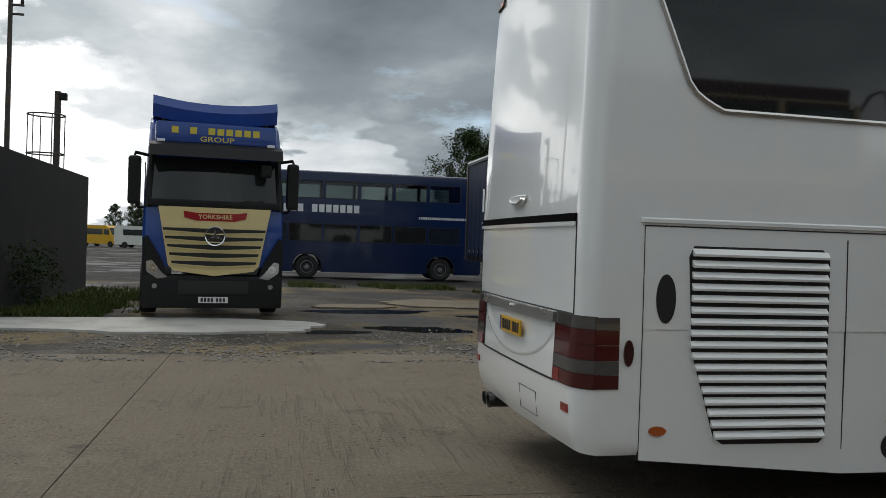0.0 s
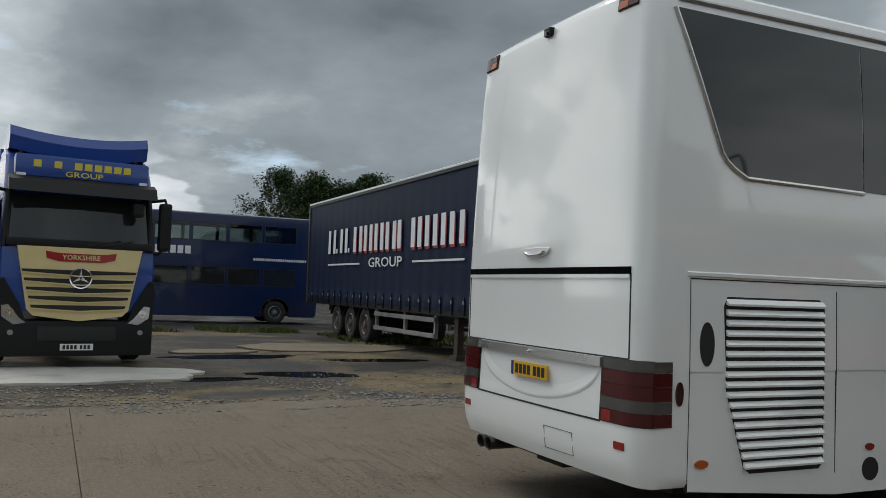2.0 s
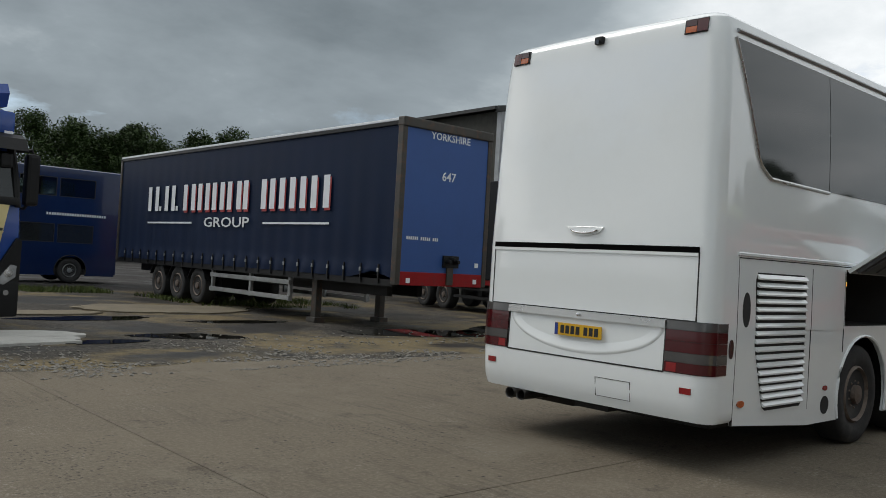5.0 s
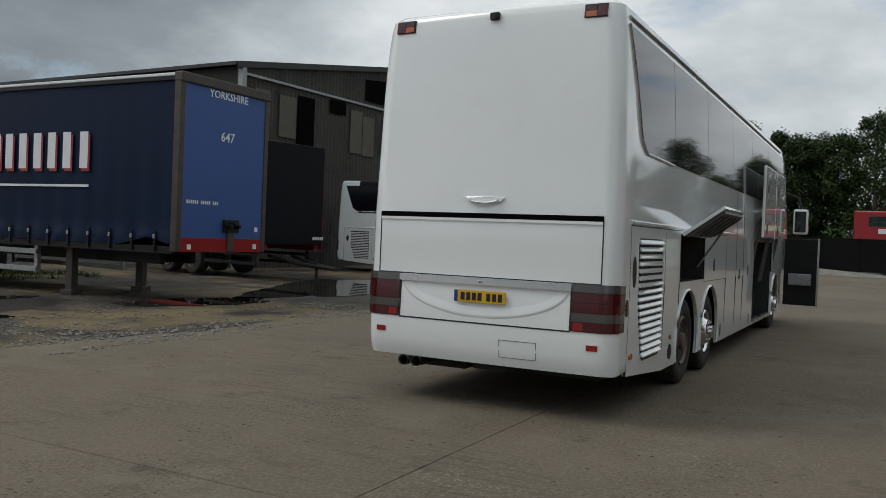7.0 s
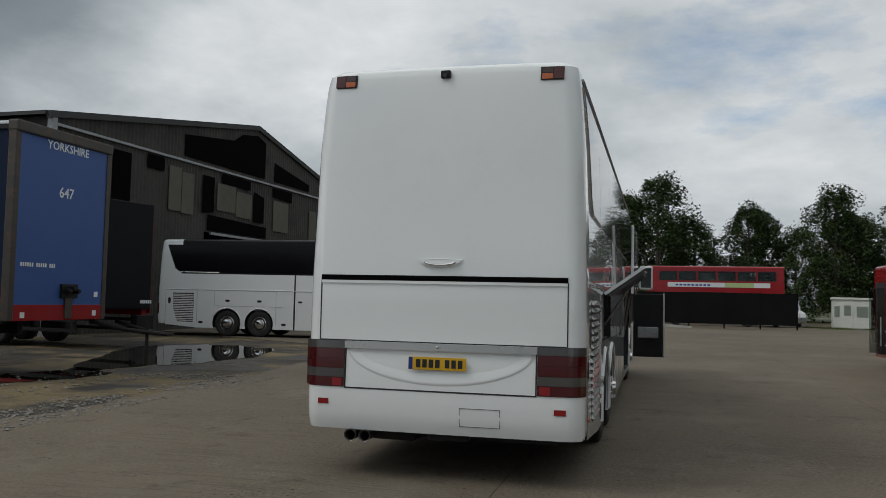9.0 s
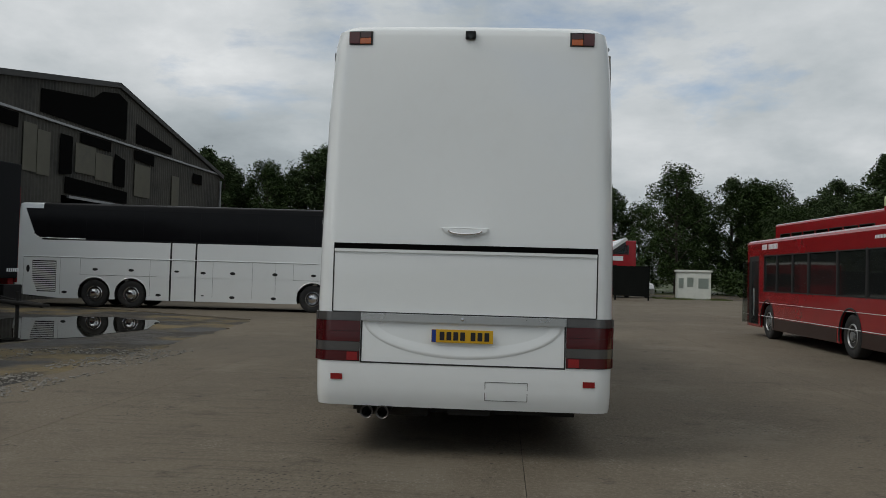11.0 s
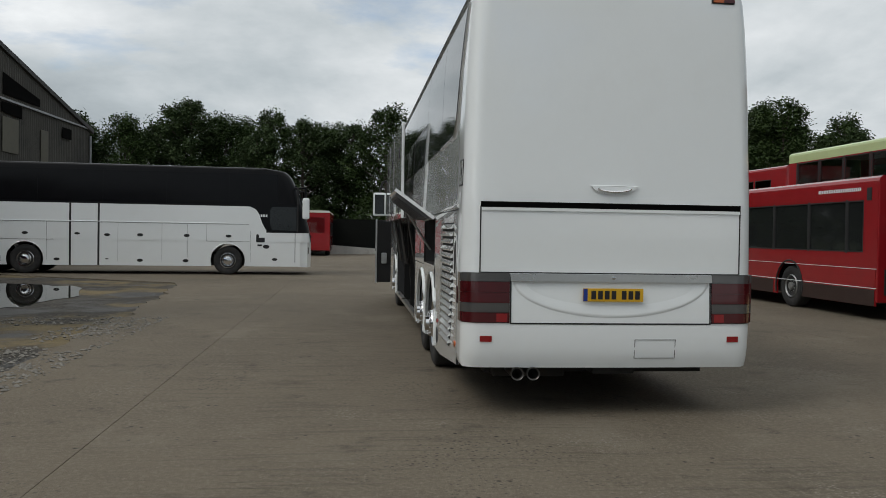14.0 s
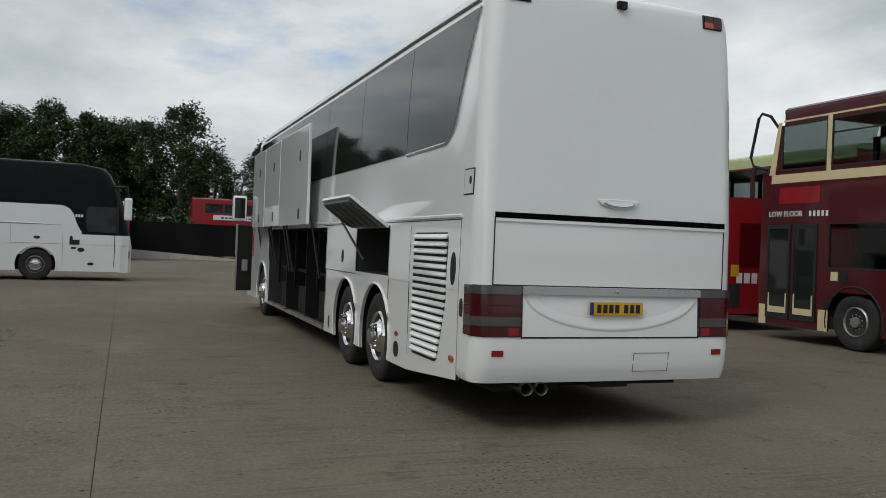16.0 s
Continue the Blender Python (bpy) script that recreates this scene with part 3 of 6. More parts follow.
# loose stones along the broken edge and in the mud
rng = random.Random(12)
vs, fs = [], []
for _ in range(6500):
    x, y = -5 + 15 * rng.random() ** 1.25, 11.2 + abs(rng.gauss(0, 1.9))
    if noise.noise((x * 0.5, y * 0.8, 5.0)) < -0.15 or y > 19:
        continue
    r = 0.012 + 0.03 * rng.random() ** 3
    z = -0.028 if y > 12.2 else 0.0
    a, i = rng.uniform(0, 6.28), len(vs)
    c_, s_ = math.cos(a), math.sin(a)
    for u, v, h in ((1.3, 0, 0.2), (0, 0.9, 0.25), (-1.1, 0.1, 0.15), (0.1, -1.0, 0.2), (0.2, 0.1, 0.8), (0, 0, -0.3)):
        vs.append((x + r * (u * c_ - v * s_), y + r * (u * s_ + v * c_), z + r * h))
    fs += [(i, i + 1, i + 4), (i + 1, i + 2, i + 4), (i + 2, i + 3, i + 4), (i + 3, i, i + 4), (i + 1, i, i + 5), (i + 2, i + 1, i + 5), (i + 3, i + 2, i + 5), (i, i + 3, i + 5)]
me = bpy.data.meshes.new("stones")
me.from_pydata(vs, [], fs)
me.materials.append(mat("limestone_chips", (0.19, 0.178, 0.155), 0.9, var=0.55, scale=9, fine=30))
tagged(new("stones", me), "pale loose stone chips on the muddy edge", "stones", kind="stuff")

# ---- coaches ----
def half_width(z):
    tab = [(0.0, 1.265), (0.45, 1.268), (1.2, 1.275), (1.8, 1.268), (2.45, 1.252), (3.0, 1.24), (3.4, 1.217), (3.62, 1.197), (3.73, 1.175), (3.775, 1.12), (3.805, 0.98), (3.825, 0.62), (3.83, 0.3)]
    for (z0, w0), (z1, w1) in zip(tab, tab[1:]):
        if z <= z1:
            return w0 + (w1 - w0) * max(0, z - z0) / (z1 - z0)
    return tab[-1][1]


def rear_x(z):
    tab = [(0.0, 0.10), (0.42, 0.06), (0.55, 0.01), (0.75, 0.0), (1.25, 0.02), (1.8, 0.02), (2.6, 0.045), (3.3, 0.07), (3.62, 0.085), (3.73, 0.10), (3.775, 0.145), (3.805, 0.27), (3.825, 0.6), (3.83, 1.2)]
    for (z0, x0), (z1, x1) in zip(tab, tab[1:]):
        if z <= z1:
            return x0 + (x1 - x0) * max(0, z - z0) / (z1 - z0)
    return tab[-1][1]


def front_x(z, length):
    tab = [(0.0, 0.12), (0.4, 0.04), (0.9, 0.0), (1.4, 0.06), (2.2, 0.26), (3.0, 0.52), (3.5, 0.75), (3.7, 0.95), (3.83, 1.8)]
    for (z0, x0), (z1, x1) in zip(tab, tab[1:]):
        if z <= z1:
            return length - (x0 + (x1 - x0) * max(0, z - z0) / (z1 - z0))
    return length - tab[-1][1]


def back_point(y, z, out=0.0):
    """The coach's rear surface at the width y and height z, pushed out."""
    w, r = half_width(z), 0.16
    x = rear_x(z)
    if abs(y) > w - r:
        k = min(1.0, (abs(y) - (w - r)) / r)
        x += r - r * math.sqrt(max(0, 1 - k * k))
        nx, ny = -math.sqrt(max(0, 1 - k * k)), k * (1 if y > 0 else -1)
    else:
        x -= 0.025 * (1 - (y / (w - r)) ** 2)
        nx, ny = -1, 0
    return Vector((x + out * nx, y + out * ny, z))


def back_patch(name, y0, y1, z0, z1, material, parent, out=0.006, ny=10, nz=2, label="", smooth=True):
    """A plate that follows the coach's rear surface."""
    bm = bmesh.new()
    ys = [y0 + (y1 - y0) * i / ny for i in range(ny + 1)]
    zs = [z0 + (z1 - z0) * i / nz for i in range(nz + 1)]
    grid = [[bm.verts.new(back_point(y, z, out)) for y in ys] for z in zs]
    inner = [[bm.verts.new(back_point(y, z, -0.01)) for y in ys] for z in zs]
    for g in (grid, inner):
        for a, b in zip(g, g[1:]):
            for i in range(ny):
                bm.faces.new((a[i], a[i + 1], b[i + 1], b[i]))
    for a, b in ((grid[0], inner[0]), (grid[-1], inner[-1])):
        for i in range(ny):
            bm.faces.new((a[i], a[i + 1], b[i + 1], b[i]))
    for k in (0, ny):
        for j in range(nz):
            bm.faces.new((grid[j][k], grid[j + 1][k], inner[j + 1][k], inner[j][k]))
    return part(name, bm, material, parent, label, smooth=smooth)


def side_plate(name, pts, side, material, parent, out=0.004, deep=0.02, label=""):
    """A plate on the coach's side with outline (x, z); it leans and curves with the side."""
    bm = bmesh.new()
    a = [bm.verts.new((x, 0, z)) for x, z in pts]
    bm.faces.new(a)
    z0, z1 = min(z for _, z in pts), max(z for _, z in pts)
    for zc in (0.45, 1.2, 1.8, 2.45, 3.0):
        if z0 + 0.01 < zc < z1 - 0.01:
            bmesh.ops.bisect_plane(bm, geom=bm.verts[:] + bm.edges[:] + bm.faces[:], plane_co=(0, 0, zc), plane_no=(0, 0, 1))
    top = bm.faces[:]
    r = bmesh.ops.extrude_face_region(bm, geom=top)
    moved = {v for v in r["geom"] if isinstance(v, bmesh.types.BMVert)}
    for v in bm.verts:
        v.co.y = side * (half_width(v.co.z) + (-deep if v in moved else out))
    return part(name, bm, material, parent, label)


def rect(x0, x1, z0, z1, r=0.0, n=4):
    if not r:
        return [(x0, z0), (x1, z0), (x1, z1), (x0, z1)]
    out = []
    for cx, cz, a0 in ((x1 - r, z0 + r, -90), (x1 - r, z1 - r, 0), (x0 + r, z1 - r, 90), (x0 + r, z0 + r, 180)):
        for k in range(n + 1):
            a = radians(a0 + 90 * k / n)
            out.append((cx + r * math.cos(a), cz + r * math.sin(a)))
    return out


def oval(cx, cz, rx, rz, n=20):
    return [(cx + rx * math.cos(2 * math.pi * k / n), cz + rz * math.sin(2 * math.pi * k / n)) for k in range(n)]


def glazing(parent, side, x_split, top=3.57, low=2.47, material=None, slant=True):
    """Bonded side panes; the last has the coach's raked rear edge with a round lower corner."""
    levels = [low, low + 0.06, low + 0.16, 2.8, 3.1, 3.35, top]
    for i, (x0, x1) in enumerate(zip(x_split, x_split[1:])):
        bm = bmesh.new()
        rows = []
        for z in levels:
            xa = x0 + 0.006
            if i == 0 and slant:
                xa = x0 - (z - low) * 0.40 + 0.16 * max(0, 1 - (z - low) / 0.16) ** 2
            rows.append([bm.verts.new((xa + (x1 - 0.006 - xa) * k / 3, side * (half_width(z) + 0.007), z)) for k in range(4)])
        back = [[bm.verts.new((v.co.x, v.co.y - side * 0.012, v.co.z)) for v in r] for r in rows]
        for g in (rows, back):
            for a, b in zip(g, g[1:]):
                for k in range(3):
                    bm.faces.new((a[k], a[k + 1], b[k + 1], b[k]))
        for a, b in ((rows[0], back[0]), (rows[-1], back[-1])):
            for k in range(3):
                bm.faces.new((a[k], a[k + 1], b[k + 1], b[k]))
        for k in (0, 3):
            for j in range(len(levels) - 1):
                bm.faces.new((rows[j][k], rows[j + 1][k], back[j + 1][k], back[j][k]))
        part("side_window", bm, material or GLASS, parent, smooth=True)
        if i == 0 and slant:
            edge = [(x0 - (z - low) * 0.40 + 0.16 * max(0, 1 - (z - low) / 0.16) ** 2 - 0.012, side * (half_width(z) + 0.006), z) for z in [low, low + .03, low + .06, low + .1, low + .16, 2.8, 3.1, 3.35, top]]
            part("window_trim", R([(x1, side * (half_width(low) + 0.006), low - 0.012)] + edge, 0.016, 6), ALU, parent)


def coach(name, m, label, length, wheels, upper=None, holes=((), ()), worn=()):
    """The body of a three-axle coach: shell lofted over its heights, skirts with wheel arches, wheels, glass. holes: open flaps (x0, x1, z0, z1) on the right and the left side."""
    c = thing(name, m, label, "coach", "coaches")
    upper = upper or WHITE
    zs = [1.17, 1.20, 1.25, 1.5, 1.73, 1.75, 1.80, 2.0, 2.2, 2.42, 2.7, 3.0, 3.3, 3.42, 3.52, 3.62, 3.68, 3.73, 3.755, 3.775, 3.79, 3.805, 3.815, 3.825, 3.83]
    xs = sorted({0.5, 1.0, 2.0, 6.0, 9.0, length - 1.6, *[v for hs in holes for h in hs for v in h[:2]]})
    bm = bmesh.new()
    rings = []
    for z in zs:
        w, xr, xf, r, rf = half_width(z), rear_x(z), front_x(z, length), 0.16, 0.38
        r, rf = min(r, w * 0.9), min(rf, w * 0.9)
        ring = []
        for i in range(-5, 6):
            y = (w - r) * i / 5
            ring.append((xr - 0.025 * (1 - (i / 5) ** 2), y))
        for k in range(1, 8):
            a = radians(90 * k / 8)
            ring.append((xr + r - r * math.cos(a), w - r + r * math.sin(a)))
        ring.append((xr + r, w))
        ring += [(max(x, xr + r + 0.01), w) for x in xs]
        for k in range(0, 8):
            a = radians(90 * k / 7)
            ring.append((xf - rf + rf * math.sin(a), w - rf + rf * math.cos(a)))
        for i in range(4, -5, -1):
            ring.append((xf + 0.05 * (1 - (i / 5) ** 2), (w - rf) * i / 5))
        for k in range(7, -1, -1):
            a = radians(90 * k / 7)
            ring.append((xf - rf + rf * math.sin(a), -(w - rf) - rf * math.cos(a)))
        ring += [(max(x, xr + r + 0.01), -w) for x in reversed(xs)]
        ring.append((xr + r, -w))
        for k in range(7, 0, -1):
            a = radians(90 * k / 8)
            ring.append((xr + r - r * math.cos(a), -(w - r + r * math.sin(a))))
        rings.append([bm.verts.new((x, y, z)) for x, y in ring])
    n = len(rings[0])
    for a, b in zip(rings, rings[1:]):
        for i in range(n):
            q = (a[i], a[(i + 1) % n], b[(i + 1) % n], b[i])
            mid = sum((v.co for v in q), Vector()) / 4
            hs = holes[0] if mid.y < 0 else holes[1]
            if abs(mid.y) > 1.15 and any(h[0] < mid.x < h[1] and h[2] < mid.z < h[3] for h in hs):
                continue
            f = bm.faces.new(q)
            if mid.z > 2.45 and mid.x > 0.75:
                f.material_index = 1
            if mid.x > length - 1.75 and mid.z > 1.45 and upper is not WHITE and (mid.x > length - 1.75 + (2.45 - mid.z) * 0.6):
                f.material_index = 1
    bm.faces.new(rings[-1]).material_index = 1
    part("body", bm, [WHITE, upper], c, smooth=True)
    # bumper and lower rear, closed below
    bm = bmesh.new()
    rows = []
    for z in (0.43, 0.46, 0.52, 0.60, 0.75, 0.95, 1.17):
        w = half_width(z) - (0.02 if z < 0.45 else 0)
        ys = [-w + 0.0] + [w * math.sin(math.pi / 2 * (i / 20 - 1)) * 1.0 for i in range(1, 40)] + [w]
        row = [(0.385, -w)] + [tuple(back_point(y, z))[:2] for y in ys] + [(0.385, w)]
        rows.append([bm.verts.new((x, y, z)) for x, y in row])
    for a, b in zip(rows, rows[1:]):
        for i in range(len(a) - 1):
            bm.faces.new((a[i], a[i + 1], b[i + 1], b[i]))
    part("rear_bumper", bm, WHITE, c, smooth=True)
    # skirts
    for side in (-1, 1):
        hs = [h for h in (holes[0] if side < 0 else holes[1]) if h[2] < 0.5]
        x0s = [0.39] + [h[1] for h in hs]
        x1s = [h[0] for h in hs] + [length - 0.4]
        for x0, x1 in zip(x0s, x1s):
            ws = [w for w in wheels if x0 - 0.1 < w < x1 + 0.1]
            outline = arch_outline(x0, x1, 0.30, 1.17, ws, 0.60)
            if x0 < 1:
                outline[3] = (x0, 0.405)
                outline.insert(4, (1.72, 0.30))
            part("skirt_panel", P(outline, "y", side * 1.24, side * 1.270), WHITE, c)
            for w in ws:
                part("arch_lip", R([(w + 0.60 * math.cos(radians(a)), side * 1.275, 0.5 + 0.60 * math.sin(radians(a))) for a in range(-18, 199, 12)], 0.016, 6), WHITE, c, smooth=True)
        for wx in wheels:
            dull = (side, wx) in worn
            wheel(c, wx, side * 1.235, side, rim_mat=RUSTRIM if dull else CHROME, style="steel" if dull else "chrome")
    part("front_bumper", P([(length - 0.42, -1.26), (length - 0.15, -1.2), (length - 0.02, -0.8), (length, 0), (length - 0.02, 0.8), (length - 0.15, 1.2), (length - 0.42, 1.26)], "z", 0.28, 1.17), WHITE, c)
    part("chassis", B(0.5, length - 0.6, -1.0, 1.0, 0.32, 0.75), UNDER, c)
    return c


def lifted_panel(c, side, x0, x1, z0, z1, out, ovals):
    """A luggage flap raised clear of its bay on two arms."""
    y = side * out
    part("luggage_flap", B(x0, x1, min(y, y + side * 0.045), max(y, y + side * 0.045), z0, z1, bevel=0.012), WHITE, c, "raised white luggage flap")
    for ox, oz in ovals:
        part("flap_catch", P(oval(ox, oz, 0.045, 0.085), "y", y + side * 0.045, y + side * 0.052), SEAM, c)
    for ax in (x0 + 0.12, x1 - 0.12):
        part("flap_arm", R([(ax, side * 1.2, 1.0), (ax + 0.05, y - side * 0.02, z0 + 0.35)], 0.022, 6), DARKSTEEL, c)


# the white coach with raised flaps
KY = 1.014
CX, CY = 1.655, 5.785
RH = ((2.44, 3.80, 1.20, 1.75), (8.15, 10.55, 0.30, 1.73))
LH = ((2.44, 3.80, 1.20, 1.75), (5.44, 10.45, 0.30, 1.75))
c1 = coach("coach", at(CX, CY, 0) @ Matrix.Diagonal((1, KY, 1, 1)), "white three-axle coach with side luggage flaps raised open", 13.75, (2.92, 4.28, 11.25), holes=(RH, LH), worn=((-1, 2.92),))
for side, hs in ((-1, RH), (1, LH)):
    glazing(c1, side, [0.72, 2.0, 3.85, 5.75, 7.7, 9.8, 12.2])
    part("roof_gutter", R([(0.3, side * 1.2, 3.635), (2, side * 1.2, 3.645), (11.8, side * 1.2, 3.635)], 0.018, 6), STEEL, c1)
    for k, (x0, x1, z0, z1) in enumerate(hs):
        bm = bmesh.new()
        d0, d1 = (side * 1.255, side * 0.55)
        for q in ([(x0, d0, z0), (x1, d0, z0), (x1, d1, z0), (x0, d1, z0)], [(x0, d0, z1), (x1, d0, z1), (x1, d1, z1), (x0, d1, z1)], [(x0, d1, z0), (x1, d1, z0), (x1, d1, z1), (x0, d1, z1)], [(x0, d0, z0), (x0, d1, z0), (x0, d1, z1), (x0, d0, z1)], [(x1, d0, z0), (x1, d1, z0), (x1, d1, z1), (x1, d0, z1)]):
            bm.faces.new([bm.verts.new(v) for v in q])
        part("locker_bay", bm, BAYIN, c1, "dark empty luggage bay")
    # raised flap behind the engine bay: hinged at its top edge
    a = radians(36)
    hy, hz = side * 1.27, 1.745
    oy, oz = hy + side * 0.54 * math.cos(a), hz + 0.54 * math.sin(a)
    ca, sa = math.cos(a), math.sin(a)
    flap = part("engine_flap", P([(hy, hz), (oy, oz), (oy + side * 0.035 * sa, oz - 0.035 * ca), (hy + side * 0.035 * sa, hz - 0.035 * ca)], "x", 2.46, 3.78), WHITE, c1, "raised white flap")
    lining = [(hy + side * (0.05 * ca + 0.036 * sa), hz + 0.05 * sa - 0.036 * ca), (hy + side * (0.51 * ca + 0.036 * sa), hz + 0.51 * sa - 0.036 * ca), (hy + side * (0.50 * ca + 0.07 * sa), hz + 0.50 * sa - 0.07 * ca), (hy + side * (0.06 * ca + 0.07 * sa), hz + 0.06 * sa - 0.07 * ca)]
    part("flap_lining", P(lining, "x", 2.50, 3.74), LINING, flap, "dark grey ribbed inner side")
    for k in range(5):
        x = 2.56 + k * 0.27
        part("lining_rib", P([(hy + side * (0.1 * ca + 0.068 * sa), hz + 0.1 * sa - 0.068 * ca), (hy + side * (0.47 * ca + 0.068 * sa), hz + 0.47 * sa - 0.068 * ca), (hy + side * (0.47 * ca + 0.085 * sa), hz + 0.47 * sa - 0.085 * ca), (hy + side * (0.1 * ca + 0.085 * sa), hz + 0.1 * sa - 0.085 * ca)], "x", x, x + 0.06), LINING, flap)
    part("flap_stay", R([(3.74, side * 1.2, 1.35), (3.7, side * 1.55, 1.89)], 0.014, 6), STEEL, c1)
    part("bay_lamp", B(2.60, 2.80, side * 1.1 - 0.03, side * 1.1 + 0.03, 1.58, 1.64, bevel=0.01), LAMPON, c1, "small amber bay lamp switched on")
    # louvred engine grille with a raked rear lower corner
    lo = [(0.67, 1.60), (0.70, 1.665), (1.55, 1.665), (1.60, 1.62), (1.60, 0.53), (1.56, 0.49), (0.92, 0.49), (0.86, 0.53), (0.70, 1.05)]
    side_plate("grille_recess", lo, side, SEAM, c1, out=0.002)
    for k in range(17):
        z = 0.535 + k * 0.0675
        xa = 0.69 if z > 1.05 else 0.69 + (1.05 - z) * 0.33
        y = side * 1.272
        part("louvre_slat", P([(y - side * 0.004, z), (y + side * 0.024, z - 0.010), (y + side * 0.027, z + 0.004), (y, z + 0.036), (y - side * 0.004, z + 0.036)], "x", xa, 1.585), WHITE, c1)
    seams = [((0.385, 0.39, 0.40, 1.775)), ((1.715, 1.722, 0.32, 1.73)), ((2.42, 2.426, 0.95, 1.73)), ((3.81, 3.816, 1.17, 1.73)), ((5.40, 5.408, 0.32, 1.73)), ((6.28, 6.31, 0.30, 2.45)), ((6.98, 7.01, 0.30, 2.45)), ((0.385, 5.6, 1.772, 1.78)), ((3.82, 5.40, 1.165, 1.172))]
    for x0, x1, z0, z1 in seams:
        if side > 0 and x0 > 5.6:
            continue
        side_plate("panel_seam", rect(x0, x1, z0, z1), side, SEAM, c1, out=0.002)
    part("waist_moulding", P([(side * 1.268, 1.79), (side * 1.282, 1.795), (side * 1.282, 1.815), (side * 1.266, 1.825)], "x", 0.36, 6.4 if side < 0 else 12.5), WHITE, c1)
    side_plate("vent_oval", oval(0.53, 1.35, 0.062, 0.145), side, SEAM, c1, out=0.004)
    side_plate("side_lamp", oval(0.50, 0.575, 0.055, 0.028), side, AMBER, c1, out=0.012)
    side_plate("filler_cap", oval(2.08, 0.46, 0.085, 0.085), side, SEAM, c1, out=0.006)
    side_plate("side_lamp", oval(2.07, 0.62, 0.045, 0.025), side, REFLECT, c1, out=0.01)
    for ox, oz, rx, rz in ((4.48, 1.37, 0.055, 0.085), (6.62, 1.2, 0.05, 0.08), (7.5, 1.25, 0.05, 0.085), (5.15, 0.45, 0.05, 0.09), (7.8, 0.43, 0.05, 0.09)):
        if side > 0 and ox > 5.6:
            continue
        side_plate("flap_catch", oval(ox, oz, rx, rz), side, SEAM, c1)
    side_plate("corner_lamp", oval(0.305, 1.03, 0.030, 0.078, 16), side, MARKRED, c1, 0.012, 0.03, "dark red oval side marker")
# raised luggage flaps
for x0, x1 in ((8.0, 9.45), (9.5, 10.95)):
    lifted_panel(c1, -1, x0, x1, 1.80, 3.02, 1.39, ((x0 + 0.35, 2.65), (x0 + 0.35, 1.95)))
for x0, x1 in ((6.02, 8.4), (8.44, 10.05), (10.1, 11.6)):
    lifted_panel(c1, 1, x0, x1, 1.79, 3.28, 1.41, ((x0 + 0.62, 2.85), (x0 + 0.62, 1.96)))
for x in (7.05, 8.75):
    part("bay_divider", B(x - 0.015, x + 0.015, 0.6, 1.22, 0.32, 1.70), PLASTIC, c1)
part("bay_sill", B(5.44, 10.45, 1.20, 1.272, 0.30, 0.36), ALU, c1)
part("bay_sill", B(8.15, 10.55, -1.272, -1.20, 0.30, 0.36), ALU, c1)
for x in (6.1, 7.9, 9.5):
    part("bay_strut", R([(x, 1.22, 1.70), (x + 0.55, 1.12, 0.75)], 0.022, 6), PLASTIC, c1)
    part("bay_rail", B(x - 0.35, x + 0.75, 1.06, 1.10, 1.02, 1.07), PLASTIC, c1)
for r_ in (0.30, 0.23, 0.16):
    part("hose_coil", R([(5.95 + r_ * math.cos(radians(a)), 0.95 + r_ * 0.4 * math.sin(radians(a)), 0.36 + r_ * 0.55 + 0.5 * r_ * math.sin(radians(a))) for a in range(0, 361, 20)], 0.04, 7), PLASTIC, c1, smooth=True)
# front doors standing open and mirrors
for side in (-1, 1):
    x = 12.55
    wide = 1.95 if side < 0 else 1.62
    part("entrance_door", B(x, x + 0.06, min(side * 1.3, side * wide), max(side * 1.3, side * wide), 0.42, 1.85, bevel=0.02), PLASTIC, c1, "open door with dark inner lining")
    part("door_pocket", B(x - 0.07, x, min(side * 1.4, side * (wide - 0.1)), max(side * 1.4, side * (wide - 0.1)), 0.85, 1.1, bevel=0.02), STEEL, c1)
    part("door_edge", B(x - 0.01, x + 0.07, min(side * wide, side * (wide + 0.035)), max(side * wide, side * (wide + 0.035)), 0.40, 1.87), ALU, c1)
    part("mirror_head", B(12.75, 12.95, min(side * 1.42, side * 1.72), max(side * 1.42, side * 1.72), 1.95, 2.50, bevel=0.05), WHITE, c1)
    part("mirror_glass", B(12.742, 12.75, min(side * 1.46, side * 1.68), max(side * 1.46, side * 1.68), 2.0, 2.45), GLASS, c1)
    part("mirror_arm", R([(13.1, side * 1.1, 2.9), (13.0, side * 1.5, 2.75), (12.9, side * 1.57, 2.5)], 0.03), PLASTIC, c1)

# its rear face
# raised black strip paints the shade in the gap above the hatch
back_patch("hatch_gap", -1.125, 1.125, 1.792, 1.840, GAPSHADE, c1, 0.011, 20)
back_patch("hatch_edge", -1.12, 1.12, 1.765, 1.79, WHITE, c1, 0.012, 20)
for s in (-1, 1):
    back_patch("hatch_seam", s * 1.125 - 0.005, s * 1.125 + 0.005, 1.24, 1.80, SEAM, c1, 0.003, 2, 6)
back_patch("hatch_seam", -1.12, 1.12, 1.236, 1.246, SEAM, c1, 0.003, 20)
back_patch("lamp_trim", -0.87, 0.87, 1.17, 1.232, ALU, c1, 0.03, 20, label="brushed metal strip over the number plate")
back_patch("panel_seam", -0.87, 0.87, 0.805, 0.818, SEAM, c1, 0.004, 20)
